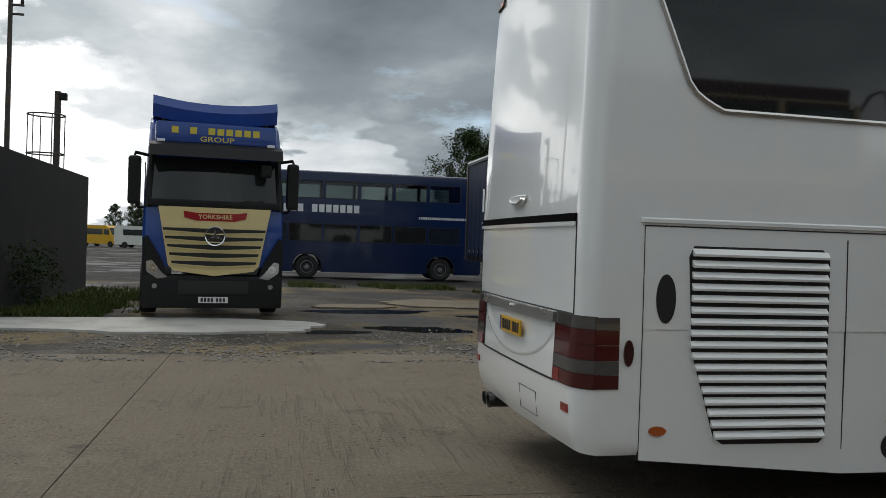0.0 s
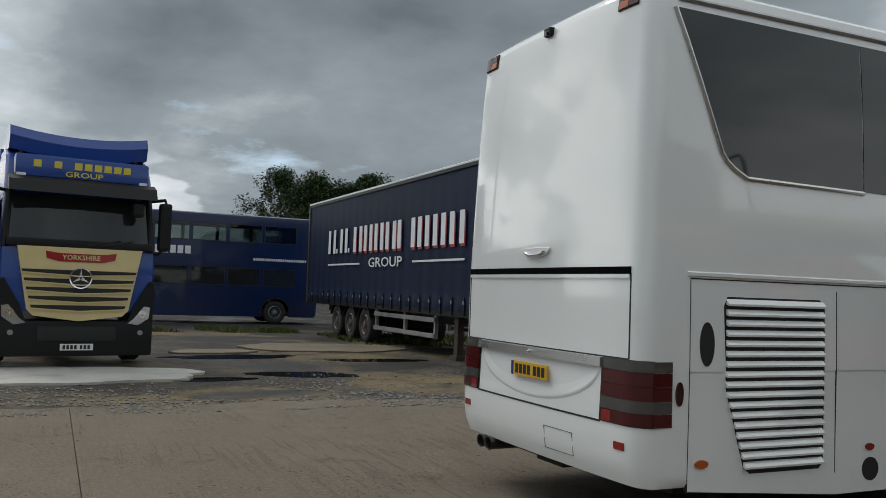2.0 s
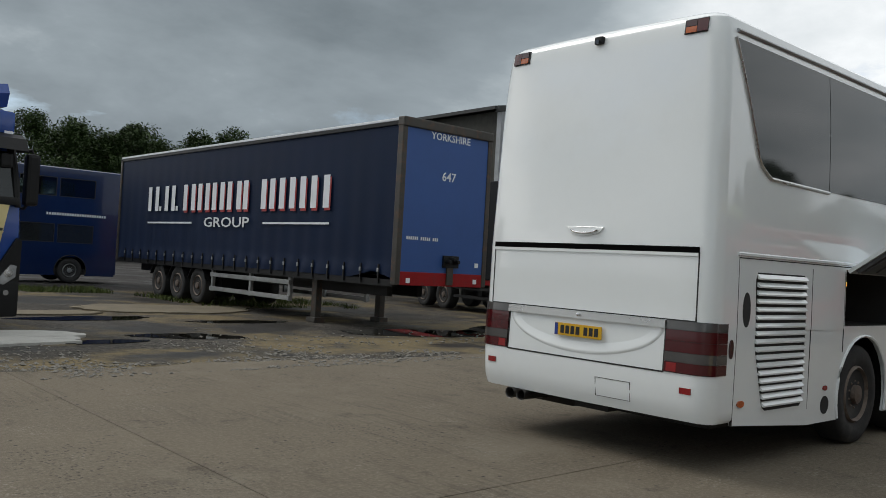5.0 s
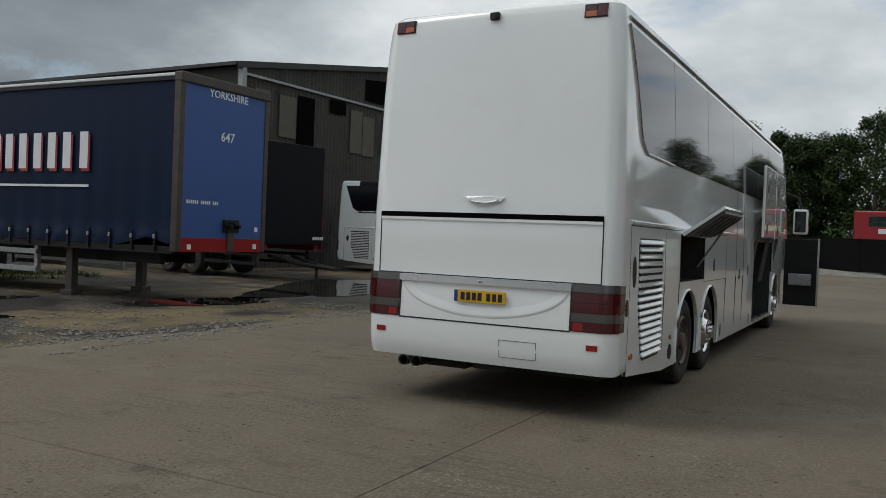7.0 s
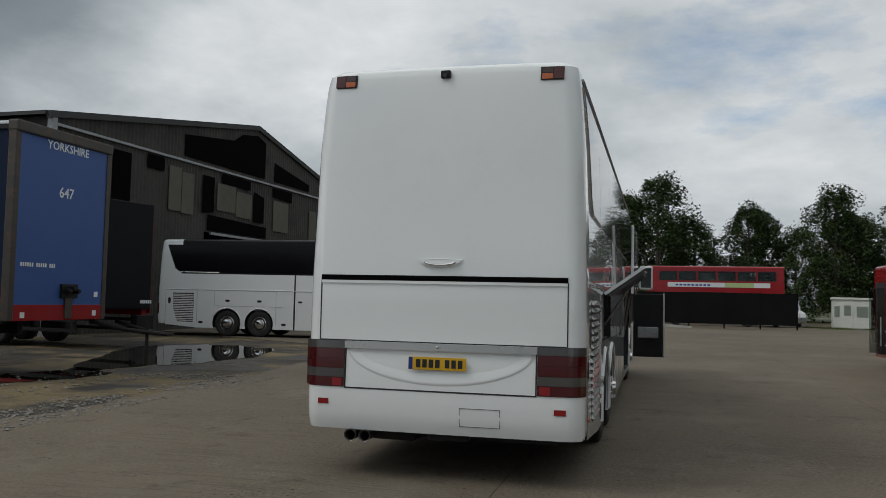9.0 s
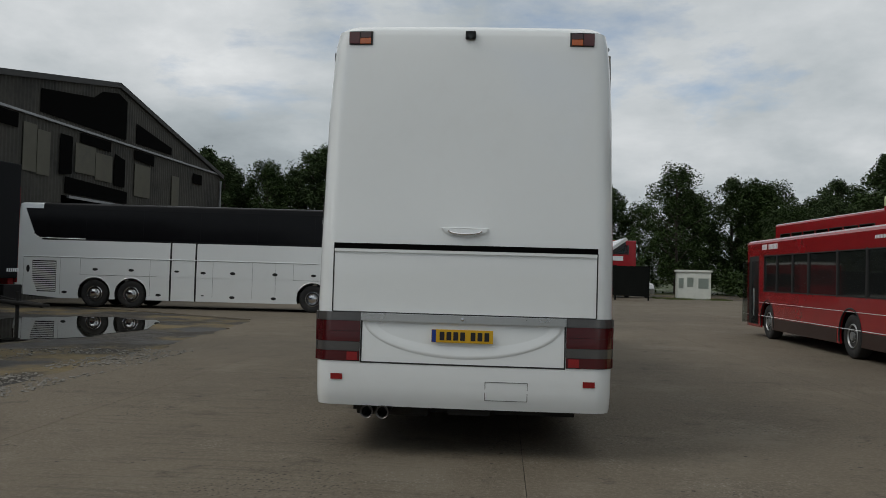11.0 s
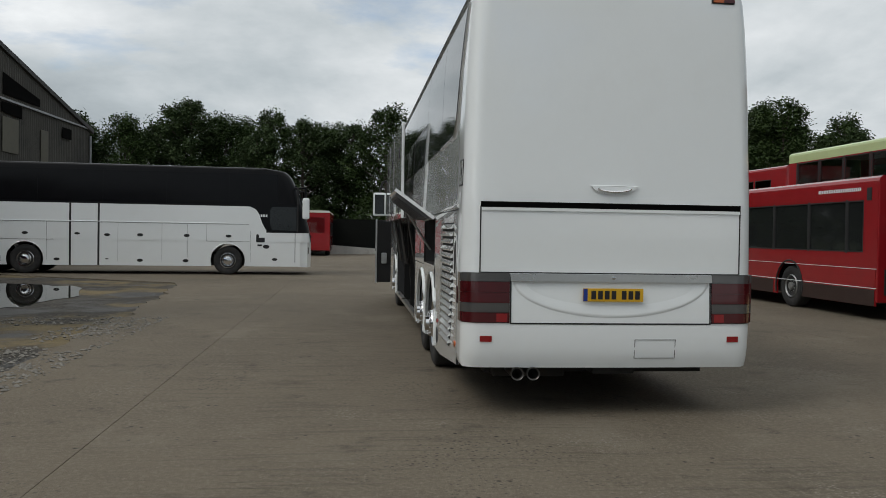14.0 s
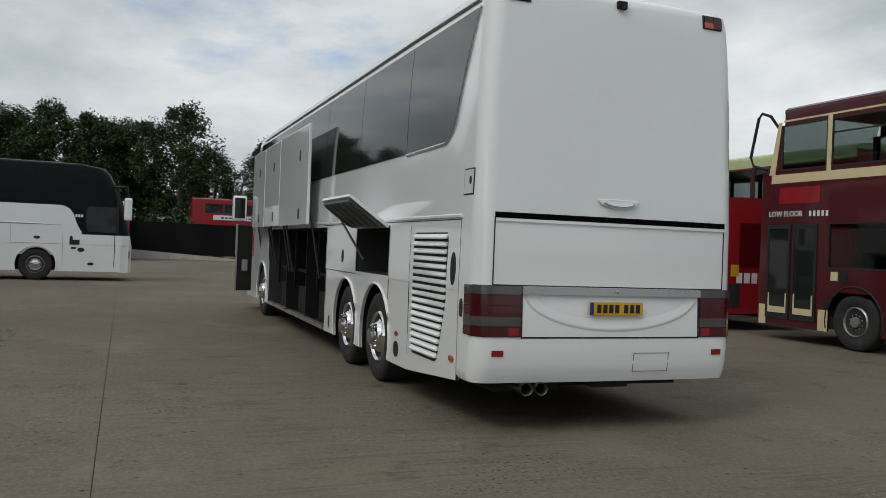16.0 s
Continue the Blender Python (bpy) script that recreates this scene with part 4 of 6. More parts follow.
for s in (-1, 1):
    back_patch("panel_seam", s * 0.865 - 0.006, s * 0.865 + 0.006, 0.81, 1.20, SEAM, c1, 0.004, 2, 4)
    lamp = new("tail_lamp")
    lamp.parent = c1
    tagged(lamp, label="wraparound red and smoked tail lamp")
    e0, e1 = s * 0.875, s * 1.262
    for z0, z1, mm in ((1.165, 1.235, GREYLENS), (1.075, 1.162, REDLENS), (0.985, 1.072, REDLENS), (0.905, 0.982, GREYLENS), (0.82, 0.902, REDLENS)):
        back_patch("lens", e0, e1, z0, z1, mm, lamp, 0.012, 12)
        side_plate("lens", [(0.10, z0), (0.245 + 0.012 * (1.2 - z0), z0), (0.245 + 0.012 * (1.2 - z1), z1), (0.10, z1)], s, mm, lamp, 0.006, 0.03)
    back_patch("lens_backing", e0, e1, 0.815, 1.238, SEAM, lamp, 0.006, 12)
    back_patch("bright_lens", s * 0.895, s * 0.985, 0.825, 0.895, REFLECT, lamp, 0.014, 4)
    back_patch("reflector", s * 1.07 - 0.05, s * 1.07 + 0.05, 0.655, 0.705, REFLECT, c1, 0.008, 2)
    mk = new("marker_lamp")
    mk.parent = c1
    back_patch("housing", s * 0.855, s * 1.06, 3.60, 3.722, SEAM, mk, 0.010, 4, 3)
    back_patch("amber_lens", s * 0.87, s * 0.965, 3.608, 3.66, AMBER, mk, 0.016, 3, 3)
    back_patch("red_lens", s * 0.87, s * 0.965, 3.664, 3.714, MARKRED, mk, 0.016, 3, 3)
    back_patch("red_lens", s * 0.97, s * 1.06, 3.608, 3.714, REDLENS, mk, 0.016, 3, 3)
# number plate with plain bars, in its curved recess
pl = new("number_plate")
pl.parent = c1
pl.matrix_basis = at(-0.035, 0, 1.06)
part("plate", B(-0.012, 0, -0.26, 0.26, -0.056, 0.056, bevel=0.003), YELLOW, pl, "yellow number plate")
part("plate_band", B(-0.0135, -0.012, 0.222, 0.258, -0.053, 0.053), EUBLUE, pl)
bars("plate_bars", pl, [(-0.19 + i * 0.058 + (0.03 if i > 3 else 0), -0.15 + i * 0.058 + (0.03 if i > 3 else 0), -0.036, 0.036) for i in range(7)], INK, at(-0.0125, 0, 0, FACE_W))
bm = bmesh.new()
strips = []
for ky, kz, out in ((1.0, 0.318, 0.0005), (0.985, 0.303, 0.008), (0.965, 0.285, 0.008), (0.88, 0.215, 0.0005)):
    strips.append([bm.verts.new(back_point(0.85 * ky * math.sin(a), 1.180 - kz * math.cos(a), out)) for a in [radians(-88 + 176 * k / 40) for k in range(41)]])
for a, b in zip(strips, strips[1:]):
    for k in range(40):
        bm.faces.new((a[k], a[k + 1], b[k + 1], b[k]))
part("recess_edge", bm, WHITE, c1, smooth=True)
part("hatch_lock", T([(0.0, -0.06), (0.014, -0.058), (0.016, -0.02)], (0.0, 0, 1.205), axis="x", seg=12), CHROME, c1)
hd = new("hatch_handle")
hd.parent = c1
part("handle_recess", P([(0.19 * math.cos(radians(a)), 1.985 + 0.07 * math.sin(radians(a))) for a in range(180, 361, 12)], "x", -0.018, -0.006), WHITE, hd)
part("grip", R([(-0.03, 0.14 * math.cos(radians(a)), 1.968 + 0.03 * math.sin(radians(a))) for a in range(180, 361, 15)], 0.011, 8), CHROME, hd, smooth=True)
part("handle_lip", R([(-0.010, -0.2, 1.985), (-0.014, 0, 1.99), (-0.010, 0.2, 1.985)], 0.007, 6), WHITE, hd)
# reversing camera on the roof edge
rc = new("reversing_camera")
rc.parent = c1
part("housing", B(0.03, 0.15, -0.045, 0.045, 3.65, 3.72, bevel=0.012), PLASTIC, rc)
part("lens", T([(0.02, 0.015), (0.02, 0.035), (0, 0.036)], (0, 0, 3.67), axis="x", seg=10), GLASS, rc)
part("bracket", B(0.10, 0.2, -0.02, 0.02, 3.60, 3.66), PLASTIC, rc)
# tow cover outline
for y0, y1, z0, z1 in ((-0.56, -0.20, 0.675, 0.679), (-0.56, -0.20, 0.515, 0.519), (-0.56, -0.555, 0.517, 0.677), (-0.205, -0.20, 0.517, 0.677)):
    back_patch("cover_seam", y0, y1, z0, z1, GREYLENS, c1, 0.0045, 2, 1)
for k in (0, 1):
    part("exhaust_pipe", T([(0.048, 0.5), (0.05, -0.03), (0.056, -0.035), (0.056, -0.02), (0.044, -0.02), (0.042, 0.3), (0.0, 0.3)], (0.02, 0.80 - k * 0.135, 0.385), axis="x", seg=18), DARKSTEEL, c1, smooth=True)
part("exhaust_box", B(0.35, 1.2, 0.3, 0.95, 0.30, 0.45, bevel=0.03), UNDER, c1)
part("tow_eye", B(0.12, 0.45, -0.25, 0.12, 0.36, 0.43, bevel=0.02), UNDER, c1)
side_plate("panel_seam", rect(0.158, 0.372, 1.978, 2.202, 0.01), 1, SEAM, c1, 0.003, 0.02)
side_plate("fuel_flap", rect(0.17, 0.36, 1.99, 2.19, 0.01), 1, WHITE, c1, 0.006, 0.02)
side_plate("flap_lock", oval(0.225, 2.10, 0.022, 0.035, 12), 1, SEAM, c1, 0.010)


# ---- the second coach, black above and white below ----
c2 = coach("coach", at(25.4, 23.4, 0) @ pose(0, 0, 0, 0, 0, -85.5), "white and black three-axle coach parked before the shed", 13.9, (2.98, 4.32, 10.98), upper=BLACKPAINT)
glazing(c2, -1, [0.80, 2.6, 4.7, 6.8, 8.9, 11.0, 12.7], low=2.49, material=FILM)
side_plate("cab_panel", [(11.3, 2.47), (11.7, 2.43), (11.92, 2.33), (12.05, 2.15), (12.15, 1.85), (12.27, 1.62), (12.5, 1.52), (13.45, 1.5), (13.45, 2.52), (11.3, 2.52)], -1, FILM, c2, 0.006)
side_plate("driver_window", [(12.42, 1.85), (12.5, 1.6), (13.35, 1.58), (13.35, 2.42), (12.5, 2.42), (12.42, 2.3)], -1, GLASS, c2, 0.010)
part("cab_post", B(13.36, 13.42, -1.285, -1.24, 1.5, 3.1), SEAM, c2)
bars("fleet_code", c2, [(-0.12 + i * 0.085, -0.06 + i * 0.085, -0.045, 0.045) for i in range(3)], LETTER, at(12.22, -1.285, 2.1, FACE_S))
side_plate("notice", rect(11.95, 12.25, 1.16, 1.32), -1, INK, c2, 0.004)
side_plate("notice", rect(12.0, 12.15, 1.02, 1.08), -1, SEAM, c2, 0.004)
part("windscreen", P([(13.4, 1.35), (13.92, 1.35), (13.82, 1.5), (13.55, 2.6), (13.35, 3.2), (13.2, 3.2)], "y", -0.95, 0.95), GLASS, c2)
for x in (5.72, 6.64):
    side_plate("panel_seam", rect(x, x + 0.065, 0.30, 2.45), -1, SEAM, c2, 0.003)
for x0, x1, z0, z1 in ((0.385, 11.7, 1.775, 1.783), (1.72, 1.726, 0.32, 1.77), (2.45, 2.456, 1.17, 1.77), (5.0, 5.006, 0.32, 1.77), (7.3, 7.306, 0.32, 1.77), (8.75, 8.756, 0.32, 1.77), (9.6, 9.606, 0.32, 1.77), (10.25, 10.256, 1.17, 1.77), (11.75, 11.756, 0.32, 1.55), (13.3, 13.32, 0.35, 1.5), (2.45, 5.25, 1.17, 1.176), (10.25, 11.75, 1.17, 1.176), (0.38, 0.386, 0.4, 1.77)):
    side_plate("panel_seam", rect(x0, x1, z0, z1), -1, SEAM, c2, 0.002)
for x, z, rx, rz in ((3.0, 1.38, 0.1, 0.05), (4.32, 1.38, 0.1, 0.05), (6.95, 1.35, 0.1, 0.05), (8.03, 1.36, 0.1, 0.055), (9.58, 1.36, 0.1, 0.055), (11.0, 1.36, 0.1, 0.05), (1.9, 0.52, 0.1, 0.05), (5.33, 0.5, 0.1, 0.05), (8.03, 0.48, 0.1, 0.055), (9.55, 0.48, 0.1, 0.055), (12.6, 0.55, 0.1, 0.05), (12.0, 1.36, 0.05, 0.09), (0.55, 1.35, 0.06, 0.13), (5.98, 1.38, 0.09, 0.04), (6.95, 0.52, 0.06, 0.02), (12.3, 1.0, 0.11, 0.07)):
    side_plate("flap_catch", oval(x, z, rx, rz, 14), -1, SEAM, c2, 0.005)
side_plate("grille_recess", [(0.70, 1.66), (1.58, 1.66), (1.58, 0.52), (0.9, 0.52), (0.72, 1.0)], -1, SEAM, c2, 0.002)
for k in range(16):
    z = 0.56 + k * 0.068
    xa = 0.72 if z > 1.0 else 0.72 + (1.0 - z) * 0.35
    part("louvre_slat", B(xa, 1.57, -1.29, -1.268, z, z + 0.036), WHITE, c2)
part("waist_moulding", P([(-1.268, 1.79), (-1.282, 1.795), (-1.282, 1.815), (-1.266, 1.825)], "x", 0.36, 11.1), WHITE, c2)
part("roof_hatch", B(8.2, 11.2, -0.6, 0.4, 3.72, 3.80, bevel=0.03), OFFWHITE, c2)
part("roof_hatch", B(6.6, 7.3, -0.5, 0.3, 3.72, 3.78, bevel=0.03), OFFWHITE, c2)
part("roof_hatch", B(0.9, 1.5, -0.5, 0.3, 3.72, 3.80, bevel=0.03), OFFWHITE, c2)
for s in (-1, 1):
    part("mirror_head", B(13.55, 13.8, min(s * 1.35, s * 1.6), max(s * 1.35, s * 1.6), 2.0, 2.75, bevel=0.07), WHITE, c2)
    part("mirror_arm", R([(13.3, s * 1.05, 3.1), (13.65, s * 1.35, 3.1), (13.67, s * 1.47, 2.75)], 0.035), BLACKPAINT, c2)
part("head_lamp", B(13.7, 13.8, -1.15, -0.75, 0.75, 1.0, bevel=0.03), GREYLENS, c2)
back_patch("tail_lamp", -1.262, -0.875, 0.82, 1.235, REDLENS, c2, 0.012, 12)


# ---- buses ----
def bus(name, m, label, length, height, wheels, paint, skirt=None, deck2=None, roofp=None, panes=(), doors=(), rim=STEEL, bands=(), width=2.5, r=0.48, rake=0.0):
    """A bus standing with its rear at x = 0, its front towards +x: body with arches on the near side, wheels, panes cut into the side."""
    b = thing(name, m, label, "bus", "buses in the yard")
    w = width / 2
    zt = height - 0.12
    # body: side walls as frames round the openings, so that the panes sit in real holes
    cuts = sorted(panes, key=lambda q: q[0])
    for side in (-1, 1):
        rows = sorted({(q[2], q[3]) for q in cuts})
        z = 1.0
        bm = bmesh.new()
        end = lambda z_: length - (rake * max(0.0, z_ - 2.2) / (zt - 2.2))
        ya, yb = side * (w - 0.05), side * w
        lo, hi = min(ya, yb), max(ya, yb)
        for z0, z1 in rows:
            box(bm, 0, length, lo, hi, z, z0)
            xs = [q for q in cuts if (q[2], q[3]) == (z0, z1)]
            x = 0.0
            for q in xs:
                if q[0] > x:
                    box(bm, x, q[0], lo, hi, z0, z1)
                x = q[1]
            box(bm, x, max(x + 0.02, end((z0 + z1) / 2)), lo, hi, z0, z1)
            z = z1
        box(bm, 0, end(zt), lo, hi, z, zt)
        wall = part("side_wall", bm, paint, b)
        for q in cuts:
            g = part("side_window", B(q[0], q[1], min(side * (w - 0.03), side * (w - 0.018)), max(side * (w - 0.03), side * (w - 0.018)), q[2], q[3]), CLEAR if q[4:] != ("dark",) else GLASS, b)
            fr = bmesh.new()
            e = 0.028
            for x0, x1, z0, z1 in ((q[0], q[1], q[2], q[2] + e), (q[0], q[1], q[3] - e, q[3]), (q[0], q[0] + e, q[2] + e, q[3] - e), (q[1] - e, q[1], q[2] + e, q[3] - e)):
                box(fr, x0, x1, min(side * (w - 0.02), side * (w + 0.004)), max(side * (w - 0.02), side * (w + 0.004)), z0, z1)
            part("window_frame", fr, SEAM, g)
        part("skirt_panel", P(arch_outline(0.05, length - 0.05, 0.28, 1.0, wheels, r + 0.12, zc=r), "y", side * (w - 0.05), side * (w - 0.001)), skirt or paint, b)
        for wx in wheels:
            wheel(b, wx, side * (w - 0.04), side, r=r, rim_mat=rim, style="steel", rim_r=0.27)
            part("arch_lip", R([(wx + (r + 0.12) * math.cos(radians(a)), side * (w + 0.004), r + (r + 0.12) * math.sin(radians(a))) for a in range(-15, 196, 14)], 0.018, 6), SEAM, b)
    # ends, floor, roof
    part("rear_panel", B(-0.02, 0.06, -w + 0.01, w - 0.01, 0.35, zt, bevel=0.02), paint, b)
    part("front_panel", B(length - 0.08, length + 0.03, -w + 0.01, w - 0.01, 0.35, zt if not deck2 else 1.15, bevel=0.02), paint, b)
    part("windscreen", B(length - 0.05, length + 0.035, -w + 0.12, w - 0.12, 1.15, 2.35 if not deck2 else 2.3), CLEAR, b)
    bm = bmesh.new()
    prof = [(-w, zt - 0.02), (-w * 0.985, height - 0.06), (-w * 0.93, height - 0.015), (-w * 0.7, height), (w * 0.7, height), (w * 0.93, height - 0.015), (w * 0.985, height - 0.06), (w, zt - 0.02)]
    prism(bm, prof, "x", -0.02, length + 0.02 - rake)
    part("roof", bm, roofp or paint, b, smooth=True)
    part("floor_pan", B(0.1, length - 0.1, -w + 0.12, w - 0.12, 0.32, 0.55), UNDER, b)
    if deck2:
        part("upper_floor", B(0.1, length - 0.1, -w + 0.06, w - 0.06, deck2 - 0.08, deck2), PLASTIC, b)
        fx = lambda z_: length + 0.03 - rake * (z_ - 2.2) / (zt - 2.2)
        part("front_panel", P([(fx(2.3) - 0.1, 2.3), (fx(2.3), 2.3), (fx(deck2 + 0.75), deck2 + 0.75), (fx(deck2 + 0.75) - 0.1, deck2 + 0.75)], "y", -w + 0.01, w - 0.01), paint, b)
        part("upper_windscreen", P([(fx(deck2 + 0.75) - 0.04, deck2 + 0.75), (fx(deck2 + 0.75), deck2 + 0.75), (fx(zt), zt), (fx(zt) - 0.04, zt)], "y", -w + 0.08, w - 0.08), CLEAR, b)
    for z0, z1, mm in bands:
        for side in (-1, 1):
            part("paint_band", B(0.0, length - rake * max(0, z1 - 2.2) / (zt - 2.2), min(side * w, side * (w + 0.004)), max(side * w, side * (w + 0.004)), z0, z1), mm, b)
    part("ceiling_lining", B(0.1, length - 0.2 - rake, -w + 0.07, w - 0.07, zt - 0.06, zt - 0.03), OFFWHITE, b)
    # seats seen through the panes
    levels = [1.0] + ([deck2] if deck2 else [])
    for z in levels:
        for k in range(int((length - 2.5) / 0.85)):
            x = 0.9 + k * 0.85
            for y in (-0.72, 0.72):
                part("seat_back", B(x, x + 0.1, y - 0.42, y + 0.42, z, z + 0.72, bevel=0.04), PLASTIC, b)
    return b


# red single-decker with an open front door
rb_panes = [(x0, x1, 1.32, 2.36, "dark") for x0, x1 in ((0.45, 1.0), (1.05, 2.45), (2.5, 4.0), (4.05, 5.8), (5.85, 6.95), (7.0, 8.2), (8.25, 9.35))]
rb = bus("single_decker_bus", at(9.96, -3.34, 0), "red single-decker bus with a brown skirt and open front door", 10.95, 2.84, (3.27, 8.98), REDBUS, panes=rb_panes, bands=((1.0, 1.012, LETTER), (0.62, 0.635, LETTER)))
for q, q2 in zip(rb_panes, rb_panes[1:]):
    part("window_pillar", B(q[1] - 0.01, q2[0] + 0.01, 1.25, 1.256, 1.30, 2.38), SEAM, rb)
part("skirt_stripe", B(4.0, 8.5, 1.25, 1.256, 0.28, 0.60), BROWN, rb, "brown lower skirt")
part("skirt_stripe", B(0.05, 2.7, 1.25, 1.256, 0.28, 0.60), BROWN, rb, "brown lower skirt")
# no opening is cut: a black panel paints the doorway's dark inside
part("door_opening", B(9.8, 10.75, 1.24, 1.258, 0.36, 2.36), SEAM, rb, "flat black panel painted as the shade inside the open doorway")
for x in (9.82, 10.73):
    part("door_leaf", B(x - 0.02, x + 0.02, 1.25, 1.45, 0.38, 2.2, bevel=0.008), CLEAR, rb)
part("door_rail", R([(10.2, 1.27, 0.6), (10.1, 1.29, 1.0), (10.2, 1.27, 1.4)], 0.02), LETTER, rb)
bars("fleet_name", rb, [(-0.62 + i * 0.115, -0.62 + i * 0.115 + 0.085, -0.075, 0.075) for i in range(12) if i != 4], LETTER, at(8.9, 1.252, 2.60, FACE_N))
bars("web_address", rb, [(-0.75 + i * 0.065, -0.75 + i * 0.065 + 0.045, -0.035, 0.035) for i in range(24)], LETTER, at(1.35, 1.252, 2.58, FACE_N))
part("rear_window", B(-0.035, -0.015, -0.85, 0.85, 1.35, 2.3, bevel=0.008), CLEAR, rb)
part("notice", B(-0.03, -0.018, 0.85, 1.05, 1.15, 1.4), YELLOW, rb)
bars("rear_lettering", rb, [(-0.8 + i * 0.2, -0.65 + i * 0.2, -0.11, 0.11) for i in range(5)], LETTER, at(-0.022, 0.1, 1.12, FACE_W))
part("engine_vent", B(-0.03, -0.018, 0.8, 1.1, 0.5, 1.0), SEAM, rb)
part("roof_vent", B(0.2, 0.35, 1.245, 1.26, 2.35, 2.6), SEAM, rb)


def double_panes(length, low0, low1, up0, up1, n=6, door=None, tail=0.9):
    out = []
    step = (length - tail - 0.5) / n
    for k in range(n):
        out.append((tail + k * step + 0.05, tail + (k + 1) * step - 0.05, up0, up1))
        if not (door and k == n - 1):
            out.append((tail + k * step + 0.05, tail + (k + 1) * step - 0.05, low0, low1))
    return out


# maroon and cream double-decker
MDD_X = [0.3, 1.5, 2.9, 4.3, 5.7, 7.1, 8.5, 9.74]
mdd_panes = [(a + 0.07, b - 0.03, 3.26, 4.14) for a, b in zip(MDD_X, MDD_X[1:])] + [(a + 0.07, b - 0.03, 1.42, 2.24) for a, b in zip(MDD_X[1:], MDD_X[2:-1])]
mdd = bus("double_decker_bus", at(-1.3, -3.38, 0), "maroon and cream double-decker bus with closed front doors", 10.2, 4.5, (2.0, 7.85), MAROON, deck2=2.35, panes=mdd_panes, roofp=MAROON, rake=0.55, bands=((3.02, 3.19, CREAM), (4.20, 4.235, CREAM)), r=0.5)
part("corner_pillar", P([(9.72, 4.2), (9.80, 4.2), (10.02, 3.19), (9.86, 3.19)], "y", 1.25, 1.26), CREAM, mdd)
for x in MDD_X[1:-1]:
    part("window_pillar", B(x - 0.03, x + 0.07, 1.25, 1.258, 3.19, 4.20), CREAM, mdd)
    part("window_rail", B(x - 1.2, x - 0.05, 1.228, 1.234, 3.86, 3.89), SEAM, mdd)
for x0 in (8.72, 9.38):
    d = part("door_leaf", B(x0, x0 + 0.6, 1.235, 1.262, 0.42, 2.22, bevel=0.01), GLASS, mdd, "folding glazed door leaf")
    fr = bmesh.new()
    for a, b_, c_, e_ in ((x0, x0 + 0.6, 0.42, 0.50), (x0, x0 + 0.6, 2.14, 2.22), (x0, x0 + 0.05, 0.5, 2.14), (x0 + 0.55, x0 + 0.6, 0.5, 2.14)):
        box(fr, a, b_, 1.262, 1.274, c_, e_)
    part("door_frame", fr, SEAM, d)
    ft = bmesh.new()
    for a, b_, c_, e_ in ((x0 + 0.06, x0 + 0.54, 0.52, 0.64), (x0 + 0.06, x0 + 0.09, 0.64, 0.9), (x0 + 0.51, x0 + 0.54, 0.64, 0.9)):
        box(ft, a, b_, 1.262, 1.27, c_, e_)
    part("kick_plate", ft, CREAM, d)
for x0, x1 in ((8.42, 8.64), (9.98, 10.16), (5.0, 6.85), (0.1, 1.3), (2.7, 5.0)):
    part("skirt_corner", B(x0, x1, 1.249, 1.262, 0.28, 0.66), CREAM, mdd)
words("LOW FLOOR", 0.15, at(9.55, 1.252, 2.42, FACE_N), LETTER, mdd, label="small white lettering")
bars("access_symbols", mdd, [(i * 0.1, i * 0.1 + 0.055, -0.05, 0.05) for i in range(5)], LETTER, at(8.95, 1.252, 2.42, FACE_N))
part("red_sign", B(8.70, 9.72, 1.25, 1.258, 2.62, 2.93), REDBUS, mdd, "plain red advertisement panel")
for x, z, s_, mm in ((8.1, 1.28, 0.1, LETTER), (8.3, 1.28, 0.08, CREAM), (8.45, 0.78, 0.07, LETTER)):
    part("notice", B(x - s_, x + s_, 1.25, 1.256, z - s_, z + s_), INK if mm is LETTER else mm, mdd)
part("mirror_arm", R([(9.85, 1.22, 4.12), (9.92, 1.36, 4.34), (10.05, 1.46, 4.40), (10.12, 1.48, 4.3), (10.28, 1.5, 3.55), (10.25, 1.45, 3.38), (10.05, 1.25, 3.3)], 0.03), SEAM, mdd, "black hooped mirror arm")

# buses parked behind them
gdd = bus("double_decker_bus", at(10.2, -7.2, 0), "red, cream and pale green double-decker bus", 10.3, 4.32, (2.0, 7.5), REDBUS, deck2=2.4, roofp=PALEGREEN, panes=double_panes(10.3, 1.42, 2.15, 3.0, 3.95, n=7), bands=((2.85, 2.99, CREAM), (3.98, 4.2, PALEGREEN)))
for k in range(8):
    x = 0.9 + k * 1.2714
    for side in (-1, 1):
        part("window_pillar", B(x - 0.035, x + 0.035, min(side * 1.25, side * 1.258), max(side * 1.25, side * 1.258), 2.99, 3.98), SEAM, gdd)
rdd = bus("double_decker_bus", at(23.4, -8.6, 0) @ pose(0, 0, 0, 0, 0, 3), "red double-decker bus parked behind the single-decker", 10.0, 4.22, (2.0, 7.3), REDBUS, deck2=2.35, panes=double_panes(10.0, 1.42, 2.15, 3.05, 3.75, n=7))
part("roof_hatch", B(6.5, 7.4, -0.4, 0.4, 4.2, 4.28, bevel=0.03), OFFWHITE, rdd)
part("rear_window", B(-0.035, -0.015, -0.95, 0.95, 3.0, 3.75, bevel=0.008), CLEAR, rdd)

